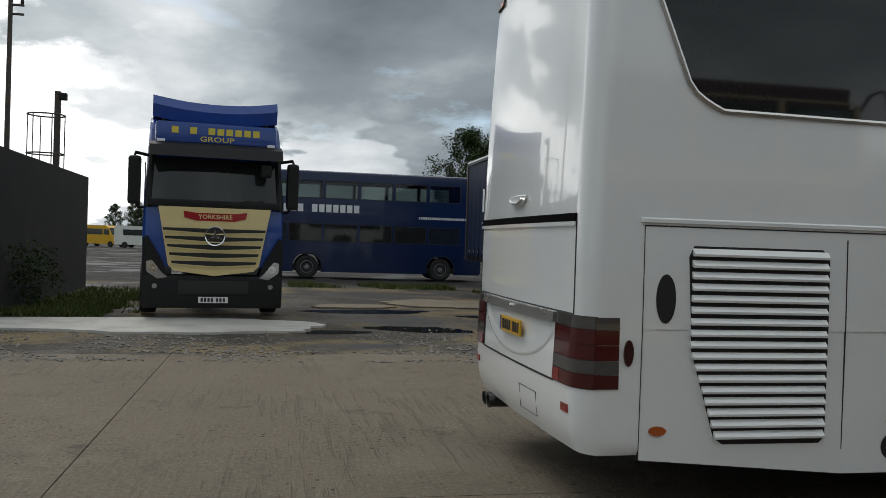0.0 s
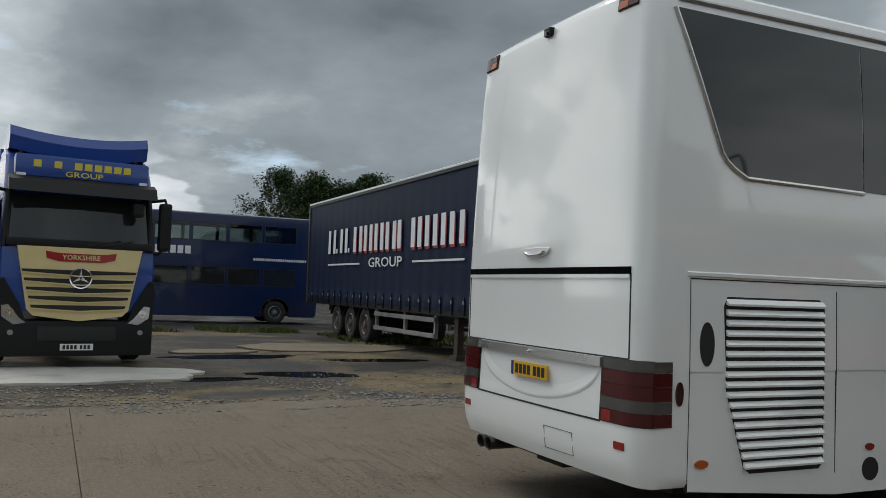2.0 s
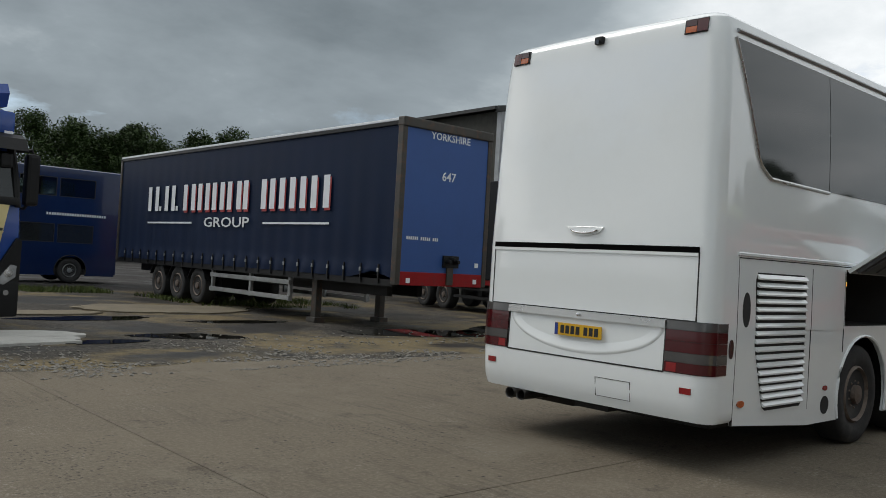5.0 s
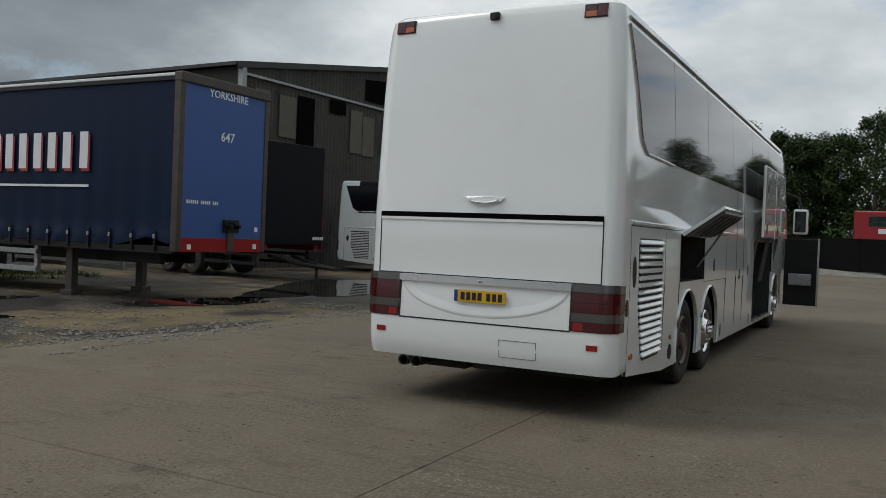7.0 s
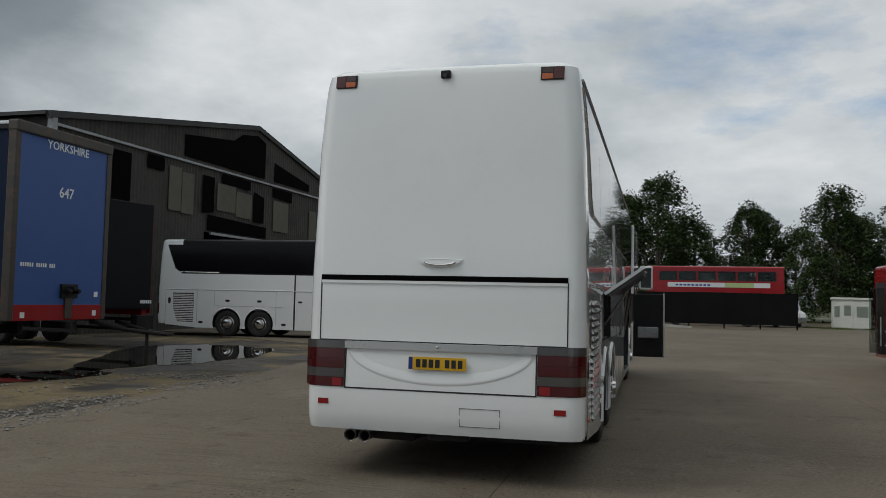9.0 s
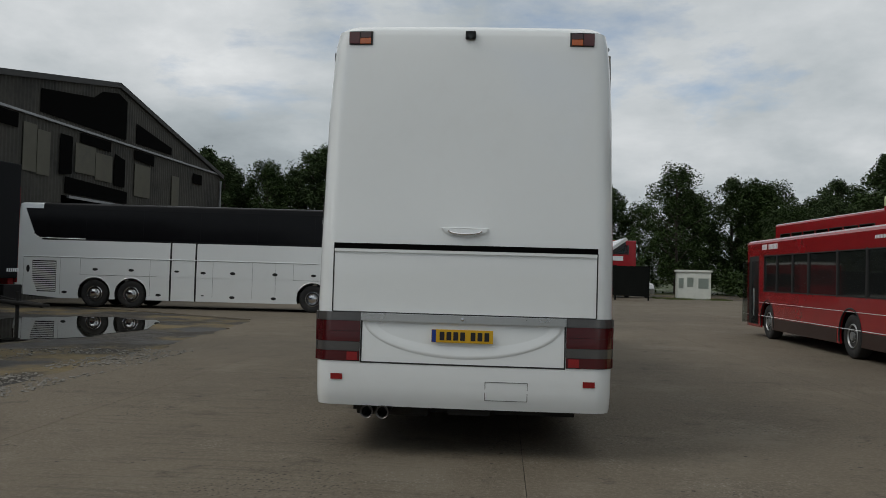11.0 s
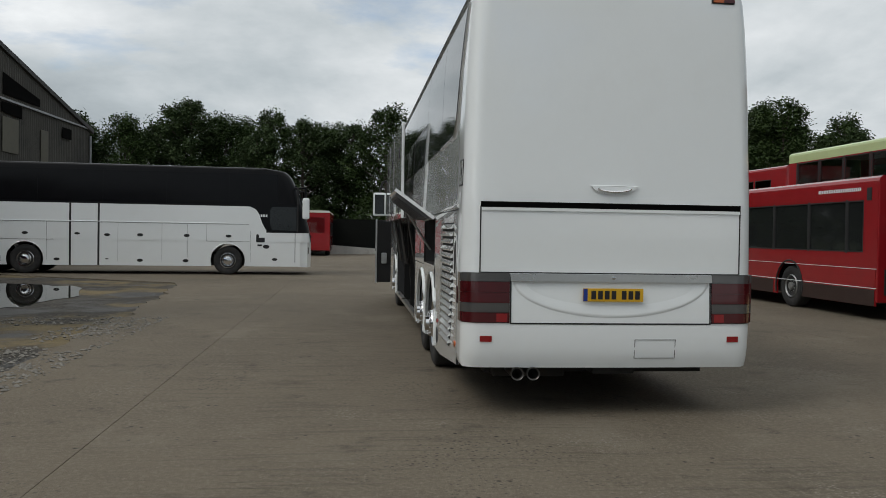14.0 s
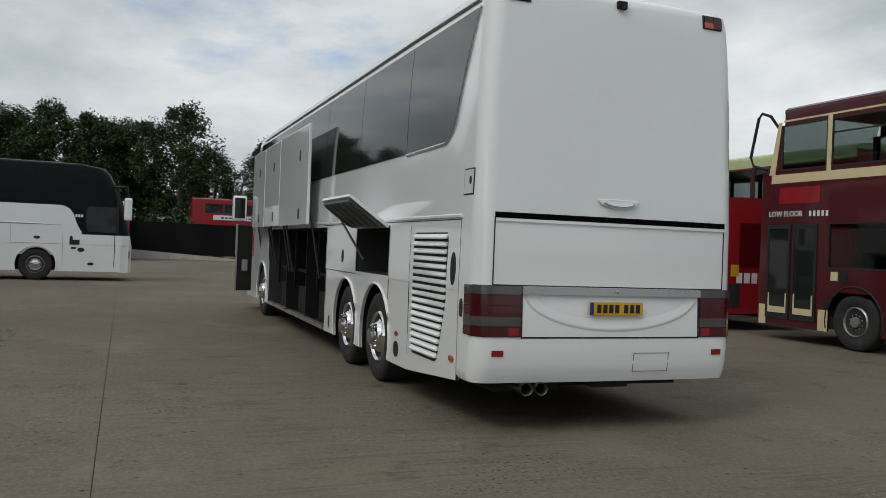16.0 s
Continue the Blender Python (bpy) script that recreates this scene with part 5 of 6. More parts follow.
# navy double-decker in the distance behind the lorry
bdd = bus("double_decker_bus", at(8.62, 36.6, 0) @ pose(0, 0, 0, 0, 0, 180), "navy blue double-decker bus with white fleet lettering", 10.2, 4.5, (1.75, 7.4), BLUEBUS, deck2=2.5, panes=[q if q[2] > 3 else (*q, "dark") for q in double_panes(10.2, 1.55, 2.28, 3.34, 4.08, n=6)])
bars("fleet_name", bdd, [(-1.6 + i * 0.29, -1.6 + i * 0.29 + 0.22, -0.16, 0.16) for i in range(12) if i != 4], LETTER, at(7.1, 1.254, 2.93, FACE_N))
bars("web_address", bdd, [(-1.1 + i * 0.095, -1.1 + i * 0.095 + 0.065, -0.05, 0.05) for i in range(24)], LETTER, at(1.65, 1.254, 2.66, FACE_N))

# red buses behind the black fence and behind the second coach
fdd = bus("double_decker_bus", at(64.5, 4.9, 0) @ pose(0, 0, 0, 0, 0, -90), "red double-decker bus with an advertisement strip behind the fence", 10.2, 4.65, (2.2, 7.6), REDBUS, deck2=2.6, panes=double_panes(10.2, 1.5, 2.2, 3.5, 4.25, n=6))
part("advert_strip", B(1.6, 9.2, -1.262, -1.25, 3.0, 3.36), LETTER, fdd, "pale green and white advertisement strip")
part("advert_patch", B(5.9, 8.0, -1.266, -1.262, 3.0, 3.36), PALEGREEN, fdd)
bars("advert_bars", fdd, [(-2.0 + i * 0.3, -2.0 + i * 0.3 + 0.2, -0.1, 0.02) for i in range(9)], BLUECAB, at(4.2, -1.263, 3.2, FACE_S))
sdd = bus("single_decker_bus", at(50.0, 10.7, 0), "red bus with a white roof rail behind the coach", 9.0, 2.95, (2.0, 6.5), REDBUS, panes=double_panes(9.0, 1.3, 2.2, 2.3, 2.35, n=5)[1::2], roofp=OFFWHITE)
part("rear_window", B(-0.035, -0.015, -0.9, 0.9, 1.5, 2.5, bevel=0.008), CLEAR, sdd)


# ---- trailers ----
def trailer_wheel(p, x, y, side, r=0.5):
    return wheel(p, x, y, side, r=r, width=0.38, rim_mat=RUSTRIM, style="steel", rim_r=0.29)


# the curtain-sided trailer: its headboard faces the yard; local x runs back from the headboard
tr = thing("semi_trailer", at(8.24, 15.05, 0) @ pose(0, 0, 0, 0, 0, 90) @ Matrix.Scale(1.05, 4), "navy curtain-sided semi-trailer standing on its landing legs", "trailer")
TL_, TH, TW = 15.0, 4.5, 1.27
for side in (-1, 1):
    bm = bmesh.new()
    nx, zs = 136, [1.12, 1.20, 1.32, 1.40, 1.6, 2.2, 2.8, 3.4, 3.9, 4.3000]
    grid = []
    for z in zs:
        row = []
        for i in range(nx + 1):
            x = 0.14 + (TL_ - 0.28) * i / nx
            fold = 0.012 * math.sin(x * 2 * math.pi / 0.62) * (1 - (z - 1.1) / 3.4)
            if z < 1.36:
                fold += 0.035 * abs(math.sin(x * math.pi / 0.62)) + 0.02 * noise.noise((x * 2.0, z * 3, 1))
            sag = 0.16 * max(0, 1 - abs(x - 0.75) / 0.8) if z < 1.25 else 0
            row.append(bm.verts.new((x, side * (TW + fold - 0.02), z + sag * (1.36 - z) / 0.24)))
        grid.append(row)
    for a, b in zip(grid, grid[1:]):
        for i in range(nx):
            bm.faces.new((a[i], a[i + 1], b[i + 1], b[i]))
    part("curtain", bm, CURTAIN, tr, "navy blue side curtain", smooth=True)
    for k in range(23):
        x = 0.55 + k * 0.62
        st = part("curtain_strap", B(x - 0.02, x + 0.02, min(side * 1.27, side * 1.295), max(side * 1.27, side * 1.295), 1.02, 1.42), PLASTIC, tr)
        part("buckle", B(x - 0.03, x + 0.03, min(side * 1.29, side * 1.31), max(side * 1.29, side * 1.31), 1.26, 1.34, bevel=0.006), STEEL, st)
    part("roof_rail", B(0.0, TL_, min(side * 1.20, side * 1.285), max(side * 1.20, side * 1.285), 4.3000, 4.3900, bevel=0.01), PLASTIC, tr)
    part("roof_edge", B(0.05, TL_, min(side * 1.18, side * 1.275), max(side * 1.18, side * 1.275), 4.3900, 4.4500, bevel=0.015), LETTER, tr)
    part("front_post", B(-0.03, 0.14, min(side * 1.16, side * 1.285), max(side * 1.16, side * 1.285), 1.02, 4.3900, bevel=0.02), BRONZE, tr)
    part("rear_post", B(TL_ - 0.14, TL_, min(side * 1.16, side * 1.285), max(side * 1.16, side * 1.285), 1.0, 4.3900, bevel=0.02), BRONZE, tr)
    part("side_rail", B(0.1, TL_, min(side * 1.16, side * 1.26), max(side * 1.16, side * 1.26), 0.98, 1.12), PLASTIC, tr)
    part("chassis_beam", B(1.2, TL_ - 0.3, min(side * 0.36, side * 0.50), max(side * 0.36, side * 0.50), 0.72, 1.02), PLASTIC, tr)
    for wx in (9.0, 10.32, 11.64):
        trailer_wheel(tr, wx, side * 1.2, side)
        part("mudguard", P([(wx + a_ * math.cos(radians(t_)), 0.5 + a_ * math.sin(radians(t_))) for a_, rng_ in ((0.58, range(20, 161, 14)), (0.56, range(160, 19, -14))) for t_ in rng_], "y", side * 0.82, side * 1.24), PLASTIC, tr)
    for z in (0.42, 0.80):
        part("side_guard", B(4.1, 8.2, min(side * 1.18, side * 1.22), max(side * 1.18, side * 1.22), z, z + 0.11, bevel=0.006), STEEL, tr, "pale grey side guard rail")
    for x in (4.1, 6.0, 8.1):
        part("guard_post", B(x, x + 0.1, min(side * 1.10, side * 1.18), max(side * 1.10, side * 1.18), 0.4, 0.98), STEEL, tr)
    leg = part("landing_leg", B(3.2, 3.4, min(side * 0.86, side * 1.02), max(side * 0.86, side * 1.02), 0.08, 1.0, bevel=0.01), BRONZE, tr, "rusty brown landing leg")
    part("leg_foot", B(3.12, 3.48, min(side * 0.80, side * 1.08), max(side * 0.80, side * 1.08), -0.028, 0.09, bevel=0.015), BRONZE, leg)
part("headboard", B(-0.01, 0.05, -1.17, 1.17, 1.30, 4.2700), HEADBOARD, tr, "bright blue front bulkhead")
part("headboard_sill", B(-0.02, 0.1, -1.27, 1.27, 1.02, 1.30, bevel=0.01), REDCHASSIS, tr, "red lower front beam")
part("front_header", B(-0.06, 0.16, -1.29, 1.29, 4.2700, 4.4700, bevel=0.03), BRONZE, tr)
part("roof_sheet", B(0.05, TL_, -1.2, 1.2, 4.3900, 4.4400), OFFWHITE, tr)
part("deck", B(0.1, TL_, -1.2, 1.2, 1.02, 1.12), UNDER, tr)
part("rear_doors", B(TL_ - 0.05, TL_ + 0.02, -1.17, 1.17, 1.1, 4.3200), HEADBOARD, tr)
part("axle_box", B(8.4, 12.2, -0.75, 0.75, 0.45, 0.75), UNDER, tr)
for k in range(3):
    part("suzi_coupling", T([(0.035, -0.2), (0.05, -0.16), (0.05, -0.06), (0.03, -0.01)], (0, -0.18 - 0.12 * (k - 1), 1.55 + 0.05 * (k % 2)), axis="x", seg=12), PLASTIC, tr)
part("coupling_plate", B(-0.06, -0.01, -0.42, 0.02, 1.42, 1.68, bevel=0.01), PLASTIC, tr)
part("coupling_post", B(-0.05, -0.01, -0.28, -0.1, 1.05, 1.45), BRONZE, tr)
words("YORKSHIRE", 0.215, at(-0.014, -0.05, 4.17, FACE_W), LETTER, tr, label="white lettering")
words("647", 0.265, at(-0.014, -0.04, 3.34, FACE_W), LETTER, tr, label="white fleet number")
bars("small_print", tr, [(-0.32 + i * 0.055, -0.285 + i * 0.055, -0.035, 0.035) for i in range(16) if i not in (6, 12)], LETTER, at(-0.014, 0.72, 2.0, FACE_W))
for y, z in ((0.95, 1.12), (-0.95, 1.14), (-0.98, 1.5)):
    part("marker_sticker", B(-0.03, -0.018, y - 0.05, y + 0.05, z - 0.05, z + 0.05), LETTER, tr)
# the haulier's name stands as plain blocks on the curtain
name_blocks = [(0.0, 0.66), (0.72, 0.84), (1.05, 1.66), (1.72, 1.84), (2.15, 2.8), (2.95, 3.55), (3.7, 4.3), (4.45, 5.1), (5.2, 6.2), (6.35, 6.95), (7.15, 7.75), (7.95, 8.6)]
for x0, x1 in name_blocks:
    h = 0.75 if x1 - x0 > 0.2 else 0.14
    sx = 12.52 - 1.165 * x0
    wd = 1.165 * (x1 - x0)
    pieces = [(sx - wd, sx, 2.62, 2.62 + h)] if h < 0.2 else [(sx - 0.24, sx, 2.62, 2.62 + h), (sx - wd, sx - wd + 0.24, 2.62, 2.62 + h)]
    for a_, b_, z0, z1 in pieces:
        part("name_block", B(a_, b_, 1.287, 1.291, z0, z1), LETTER, tr)
        if x0 > 2.0:
            part("name_shadow", B(a_ - 0.05, b_ - 0.05, 1.280, 1.285, z0 - 0.06, z1 - 0.05), REDLETTER, tr)
words("GROUP", 0.38, at(7.38, 1.286, 2.27, FACE_N), LETTER, tr, label="white lettering", stretch=2.0)
for x0, x1 in ((2.45, 5.4), (9.4, 12.5)):
    part("name_rule", B(x0, x1, 1.285, 1.289, 2.24, 2.29), LETTER, tr)

# the drawbar trailer beyond it
t2 = thing("drawbar_trailer", at(16.15, 19.33, 0) @ pose(0, 0, 0, 0, 0, 80), "black curtain-sided drawbar trailer with a red chassis", "trailer")
part("box_body", B(0.0, 8.2, -1.25, 1.25, 1.12, 4.35, bevel=0.03), DARKCURTAIN, t2)
part("front_panel", B(-0.02, 0.0, -1.2, 1.2, 1.2, 4.30), DARKCURTAIN, t2)
for side in (-1, 1):
    part("red_post", B(0.02, 0.22, min(side * 1.25, side * 1.27), max(side * 1.25, side * 1.27), 1.0, 3.75), REDCHASSIS, t2)
    part("chassis_beam", B(0.1, 8.2, min(side * 1.0, side * 1.2), max(side * 1.0, side * 1.2), 0.95, 1.12), REDCHASSIS, t2)
    for wx in (3.7, 5.1):
        trailer_wheel(t2, wx, side * 1.18, side)
    for z in (0.45, 0.75):
        part("side_guard", B(0.4, 3.0, min(side * 1.14, side * 1.18), max(side * 1.14, side * 1.18), z, z + 0.1), PLASTIC, t2)
    part("guard_post", B(0.5, 0.6, min(side * 1.08, side * 1.14), max(side * 1.08, side * 1.14), 0.4, 1.0), PLASTIC, t2)
    part("drawbar", R([(0.6, side * 0.5, 0.75), (-0.6, side * 0.3, 0.55), (-1.9, 0, 0.45)], 0.06), UNDER, t2)
part("tow_eye", T([(0.04, -0.04), (0.09, -0.04), (0.09, 0.04), (0.04, 0.04)], (-2.0, 0, 0.45), axis="z", seg=14), UNDER, t2)
part("jockey_leg", R([(-1.2, 0.1, 0.8), (-1.2, 0.1, -0.028)], 0.05), UNDER, t2)
part("light_board", B(-0.3, -0.1, -1.1, -0.4, 0.5, 0.95, bevel=0.02), PLASTIC, t2)
bars("small_print", t2, [(i * 0.08, i * 0.08 + 0.06, -0.05, 0.05) for i in range(6)], LETTER, at(-0.022, -0.8, 1.35, FACE_W))


# ---- the lorry ----
GOLD = mat("gold_cream_paint", (0.62, 0.51, 0.25), 0.3, var=0.06, coat=0.3)
lo = thing("lorry", at(-1.24, 17.0, 0) @ pose(0, 0, 0, 0, 0, 7) @ Matrix.Scale(1.075, 4), "blue and gold lorry tractor unit with a tall cab", "lorry")
# local: front at y = 0, facing -y, width along x
def slab_x(name, x0, x1, y0, y1, z0, z1, m_, bevel=0.02, label=""):
    return part(name, B(x0, x1, y0, y1, z0, z1, bevel=bevel), m_, lo, label, smooth=True)
# cab body: side profile (y, z) pushed across, slightly narrower above
bm = bmesh.new()
prof = [(0.06, 0.95), (0.02, 1.5), (0.06, 2.05), (0.28, 2.95), (0.42, 3.35), (0.62, 3.60), (1.0, 3.72), (2.25, 3.72), (2.30, 0.95)]
rows = []
for x, k in ((-1.245, 0.0), (-1.2, 0.02), (-0.9, 0.0), (-0.4, -0.03), (0, -0.04), (0.4, -0.03), (0.9, 0.0), (1.2, 0.02), (1.245, 0.0)):
    e = 0.10 if abs(x) > 1.22 else (0.03 if abs(x) > 1.1 else k)
    rows.append([bm.verts.new((x * (1 - 0.035 * max(0, z - 2.0)), y + (e if y < 0.7 else 0), z)) for y, z in prof])
for a, b in zip(rows, rows[1:]):
    for i in range(len(prof)):
        bm.faces.new((a[i], a[(i + 1) % len(prof)], b[(i + 1) % len(prof)], b[i]))
bm.faces.new(rows[0]), bm.faces.new(rows[-1][::-1])
part("cab", bm, BLUECAB, lo, "blue lorry cab", smooth=True)
# windscreen, sun visor, roof sign, air deflector
bm = bmesh.new()
rows = []
for x in (-1.13, -0.8, -0.4, 0, 0.4, 0.8, 1.13):
    e = 0.05 if abs(x) > 1 else -0.035 + 0.03 * abs(x)
    rows.append([bm.verts.new((x * (1 - 0.03 * (z - 2.0)), y + e, z)) for y, z in ((0.035, 2.06), (0.13, 2.45), (0.245, 2.92))])
for a, b in zip(rows, rows[1:]):
    for i in range(2):
        bm.faces.new((a[i], a[i + 1], b[i + 1], b[i]))
part("windscreen", bm, GLASS, lo, smooth=True)
slab_x("screen_sill", -1.16, 1.16, -0.03, 0.1, 2.03, 2.16, PLASTIC)
for s in (-1, 1):
    part("screen_pillar", R([(s * 1.17, 0.1, 2.0), (s * 1.15, 0.2, 2.5), (s * 1.12, 0.32, 2.98)], 0.06), PLASTIC, lo)
visor = part("sun_visor", P([(-0.22, 2.92), (0.30, 2.98), (0.36, 3.22), (0.1, 3.20), (-0.1, 3.12)], "x", -1.17, 1.17), PLASTIC, lo, "black sun visor")
slab_x("roof_sign", -1.08, 1.08, 0.14, 0.6, 3.20, 3.58, BLUECAB, 0.06)
for i in range(10):
    if i in (1, 3):
        continue
    part("name_block", B(-0.80 + i * 0.16, -0.80 + i * 0.16 + 0.12, 0.132, 0.145, 3.37, 3.49), YELLOWLETTER, lo)
words("GROUP", 0.13, at(0, 0.136, 3.28, FACE_S), YELLOWLETTER, lo, label="yellow lettering", stretch=1.4)
bm = bmesh.new()
n = 16
rows = []
for i in range(n + 1):
    x = -1.14 + 2.28 * i / n
    dip = 0.11 * (1 - (x / 1.14) ** 2)
    rows.append([bm.verts.new((x, y, z - dip)) for y, z in ((0.70, 3.72), (0.62, 3.95), (0.72, 4.12), (1.3, 4.10), (1.5, 3.72))])
for a, b in zip(rows, rows[1:]):
    for k in range(5):
        bm.faces.new((a[k], a[(k + 1) % 5], b[(k + 1) % 5], b[k]))
bm.faces.new(rows[0]), bm.faces.new(rows[-1][::-1])
part("air_deflector", bm, BLUECAB, lo, "blue scooped roof deflector", smooth=True)
for s in (-1, 1):
    part("deflector_strut", B(s * 0.95 - 0.03, s * 0.95 + 0.03, 0.7, 1.2, 3.6, 3.9), PLASTIC, lo)
    part("roof_lamp", B(s * 0.98 - 0.07, s * 0.98 + 0.07, 0.13, 0.2, 3.20, 3.25, bevel=0.01), LETTER, lo)
    part("side_deflector", B(s * 1.15 - 0.03, s * 1.15 + 0.03, 2.0, 2.6, 1.0, 3.85), BLUECAB, lo)
# grille: gold panel with dark slots
grille = part("grille_panel", P([(-0.99, 2.03), (0.99, 2.03), (0.80, 0.98), (0.70, 0.88), (0, 0.79), (-0.70, 0.88), (-0.80, 0.98)], "y", -0.055, 0.05), GOLD, lo, "gold cream grille panel")
for k in range(5):
    z = 1.62 - k * 0.148
    w = 0.91 - k * 0.04
    part("grille_slot", P([(-w, z + 0.03), (w, z + 0.03), (w - 0.012, z - 0.015), (0, z - 0.055 - 0.006 * k), (-w + 0.012, z - 0.015)], "y", -0.062, -0.05), SEAM, grille)
    part("grille_bar", P([(-w, z - 0.02), (0, z - 0.06), (w, z - 0.02), (w, z - 0.038), (0, z - 0.08), (-w, z - 0.038)], "y", -0.085, -0.05), GOLD, grille)
part("badge_ring", T([(0.16, -0.09), (0.18, -0.10), (0.18, -0.06), (0.15, -0.06), (0.16, -0.09)], (0, 0, 1.52), seg=32, caps=False), CHROME, lo, smooth=True)
part("badge_disc", T([(0.155, -0.075), (0.155, -0.06), (0, -0.06)], (0, 0, 1.52), seg=24), INK, lo)
bm = bmesh.new()
for a in (90, 210, 330):
    c_, s_ = math.cos(radians(a)), math.sin(radians(a))
    prism(bm, [(0.155 * c_, 1.52 + 0.155 * s_), (0.03 * math.cos(radians(a + 60)), 1.52 + 0.03 * math.sin(radians(a + 60))), (0.03 * math.cos(radians(a - 60)), 1.52 + 0.03 * math.sin(radians(a - 60)))], "y", -0.088, -0.07)
part("badge_spokes", bm, CHROME, lo)
rib = part("ribbon_sign", P([(-0.56, 1.96), (-0.34, 1.93), (0.34, 1.93), (0.56, 1.96), (0.54, 1.84), (0.34, 1.79), (-0.34, 1.79), (-0.54, 1.84)], "y", -0.064, -0.05), REDBUS, lo, "red ribbon sign")
words("YORKSHIRE", 0.115, at(0, -0.066, 1.86, FACE_S), GOLD, rib)
# bumper and lamps
slab_x("bumper", -1.24, 1.24, -0.02, 0.5, 0.20, 0.80, PLASTIC, 0.05, "black bumper")
slab_x("lower_grille", -0.62, 0.62, -0.035, 0.0, 0.46, 0.70, SEAM, 0.01)
for s in (-1, 1):
    part("corner_panel", P([(s * 0.80, 0.78), (s * 1.23, 0.78), (s * 1.24, 1.45), (s * 1.16, 1.5), (s * 0.90, 1.05)], "y", -0.01, 0.4), PLASTIC, lo)
    part("head_lamp", P([(s * 0.80, 0.76), (s * 0.98, 0.73), (s * 1.16, 0.86), (s * 1.17, 1.04), (s * 1.07, 1.06), (s * 0.90, 0.84)], "y", -0.035, 0.05), HEADLENS, lo, "clear head lamp")
    part("lamp_lens", T([(0.07, -0.045), (0.07, -0.03), (0, -0.05)], (s * 1.04, 0, 0.92), seg=16), CHROME, lo)
    part("fog_lamp", T([(0.045, -0.04), (0.045, 0.0), (0, -0.045)], (s * 1.02, 0, 0.60), seg=14), HEADLENS, lo)
    part("door_panel", P([(0.3, 1.5), (0.35, 2.0), (1.9, 2.0), (1.9, 1.3), (0.5, 1.3)], "x", s * 1.24, s * 1.255), BLUECAB, lo)
    part("side_window", P([(0.42, 2.05), (0.62, 2.85), (1.7, 2.85), (1.8, 2.05)], "x", s * 1.23, s * 1.248), GLASS, lo)
    mr = part("mirror_head", B(min(s * 1.30, s * 1.52), max(s * 1.30, s * 1.52), 0.1, 0.3, 2.05, 2.92, bevel=0.06), PLASTIC, lo, "tall black mirror")
    part("mirror_arm", R([(s * 1.18, 0.35, 2.95), (s * 1.40, 0.2, 2.98), (s * 1.42, 0.2, 2.9)], 0.03), PLASTIC, mr)
    part("mirror_arm", R([(s * 1.2, 0.3, 2.0), (s * 1.33, 0.22, 2.0), (s * 1.38, 0.2, 2.1)], 0.03), PLASTIC, mr)
    w_ = new("wheel")
    w_.parent = lo
    w_.matrix_basis = at(s * 1.14, 1.42, 0.5) @ pose(0, 0, 0, 0, 0, 90)
    part("tyre", T([(0.3, 0.15), (0.47, 0.15), (0.5, 0.11), (0.5, -0.11), (0.47, -0.15), (0.3, -0.15)], seg=36), RUBBER, w_, smooth=True)
    part("rim", T([(0.3, 0.12), (0.3, -0.12), (0.1, -0.05 * 1), (0, -0.02)], seg=24), STEEL, w_, smooth=True)
    w_ = new("wheel")
    w_.parent = lo
    w_.matrix_basis = at(s * 1.0, 5.1, 0.5) @ pose(0, 0, 0, 0, 0, 90)
    part("tyre", T([(0.3, 0.3), (0.47, 0.3), (0.5, 0.26), (0.5, -0.26), (0.47, -0.3), (0.3, -0.3)], seg=36), RUBBER, w_, smooth=True)
    part("wiper", R([(s * 0.1 + 0.2, -0.05, 2.07), (s * 0.1 + 0.75, 0.0, 2.2)], 0.012, 6), SEAM, lo)
part("front_mirror", B(0.78, 0.98, -0.14, 0.06, 2.62, 2.86, bevel=0.05), PLASTIC, lo)
part("front_mirror_arm", R([(0.95, 0.1, 3.0), (0.95, -0.05, 2.85)], 0.025), PLASTIC, lo)
part("chassis", B(-0.45, 0.45, 0.5, 6.0, 0.55, 0.95), UNDER, lo)
pl = part("number_plate", B(-0.26, 0.26, -0.045, -0.03, 0.30, 0.41, bevel=0.003), PLATEWHITE, lo)
bars("plate_bars", pl, [(-0.22 + i * 0.06 + (0.03 if i > 3 else 0), -0.18 + i * 0.06 + (0.03 if i > 3 else 0), -0.035, 0.035) for i in range(7)], INK, at(0, -0.046, 0.355, FACE_S))


# ---- the shed ----
SHEET = mat("dark_asbestos_sheet", (0.046, 0.044, 0.037), 0.85, var=0.45, scale=0.35, fine=4, bump=0.1, dirt=(0.012, 0.013, 0.012), dirt_amt=1.0, dirt_scale=0.3)
SHEETLIGHT = mat("translucent_sheet", (0.082, 0.077, 0.054), 0.6, var=0.25, scale=1.0, dirt=(0.05, 0.05, 0.04), dirt_amt=0.7, dirt_scale=0.8)
ROOFSHEET = mat("roof_sheet", (0.05, 0.05, 0.05), 0.8, var=0.3, scale=0.4)
PALEMETAL = mat("galvanised_rail", (0.30, 0.31, 0.32), 0.5, 0.4, var=0.2)
A0, E0 = Vector((20.3, 25.4, 0)), Vector((49.6, 24.4, 0))
along = (E0 - A0).normalized()
shed = tagged(thing("shed", Matrix.Translation(A0) @ Matrix.Rotation(math.atan2(along.y, along.x), 4, "Z"), "large dark sheeted shed with a long pitched gable", "shed"), kind="structure")
SL = (E0 - A0).length
RX, RZ, ZA, ZE, ZR = 15.0, 10.45, 8.0, 7.5, 7.68
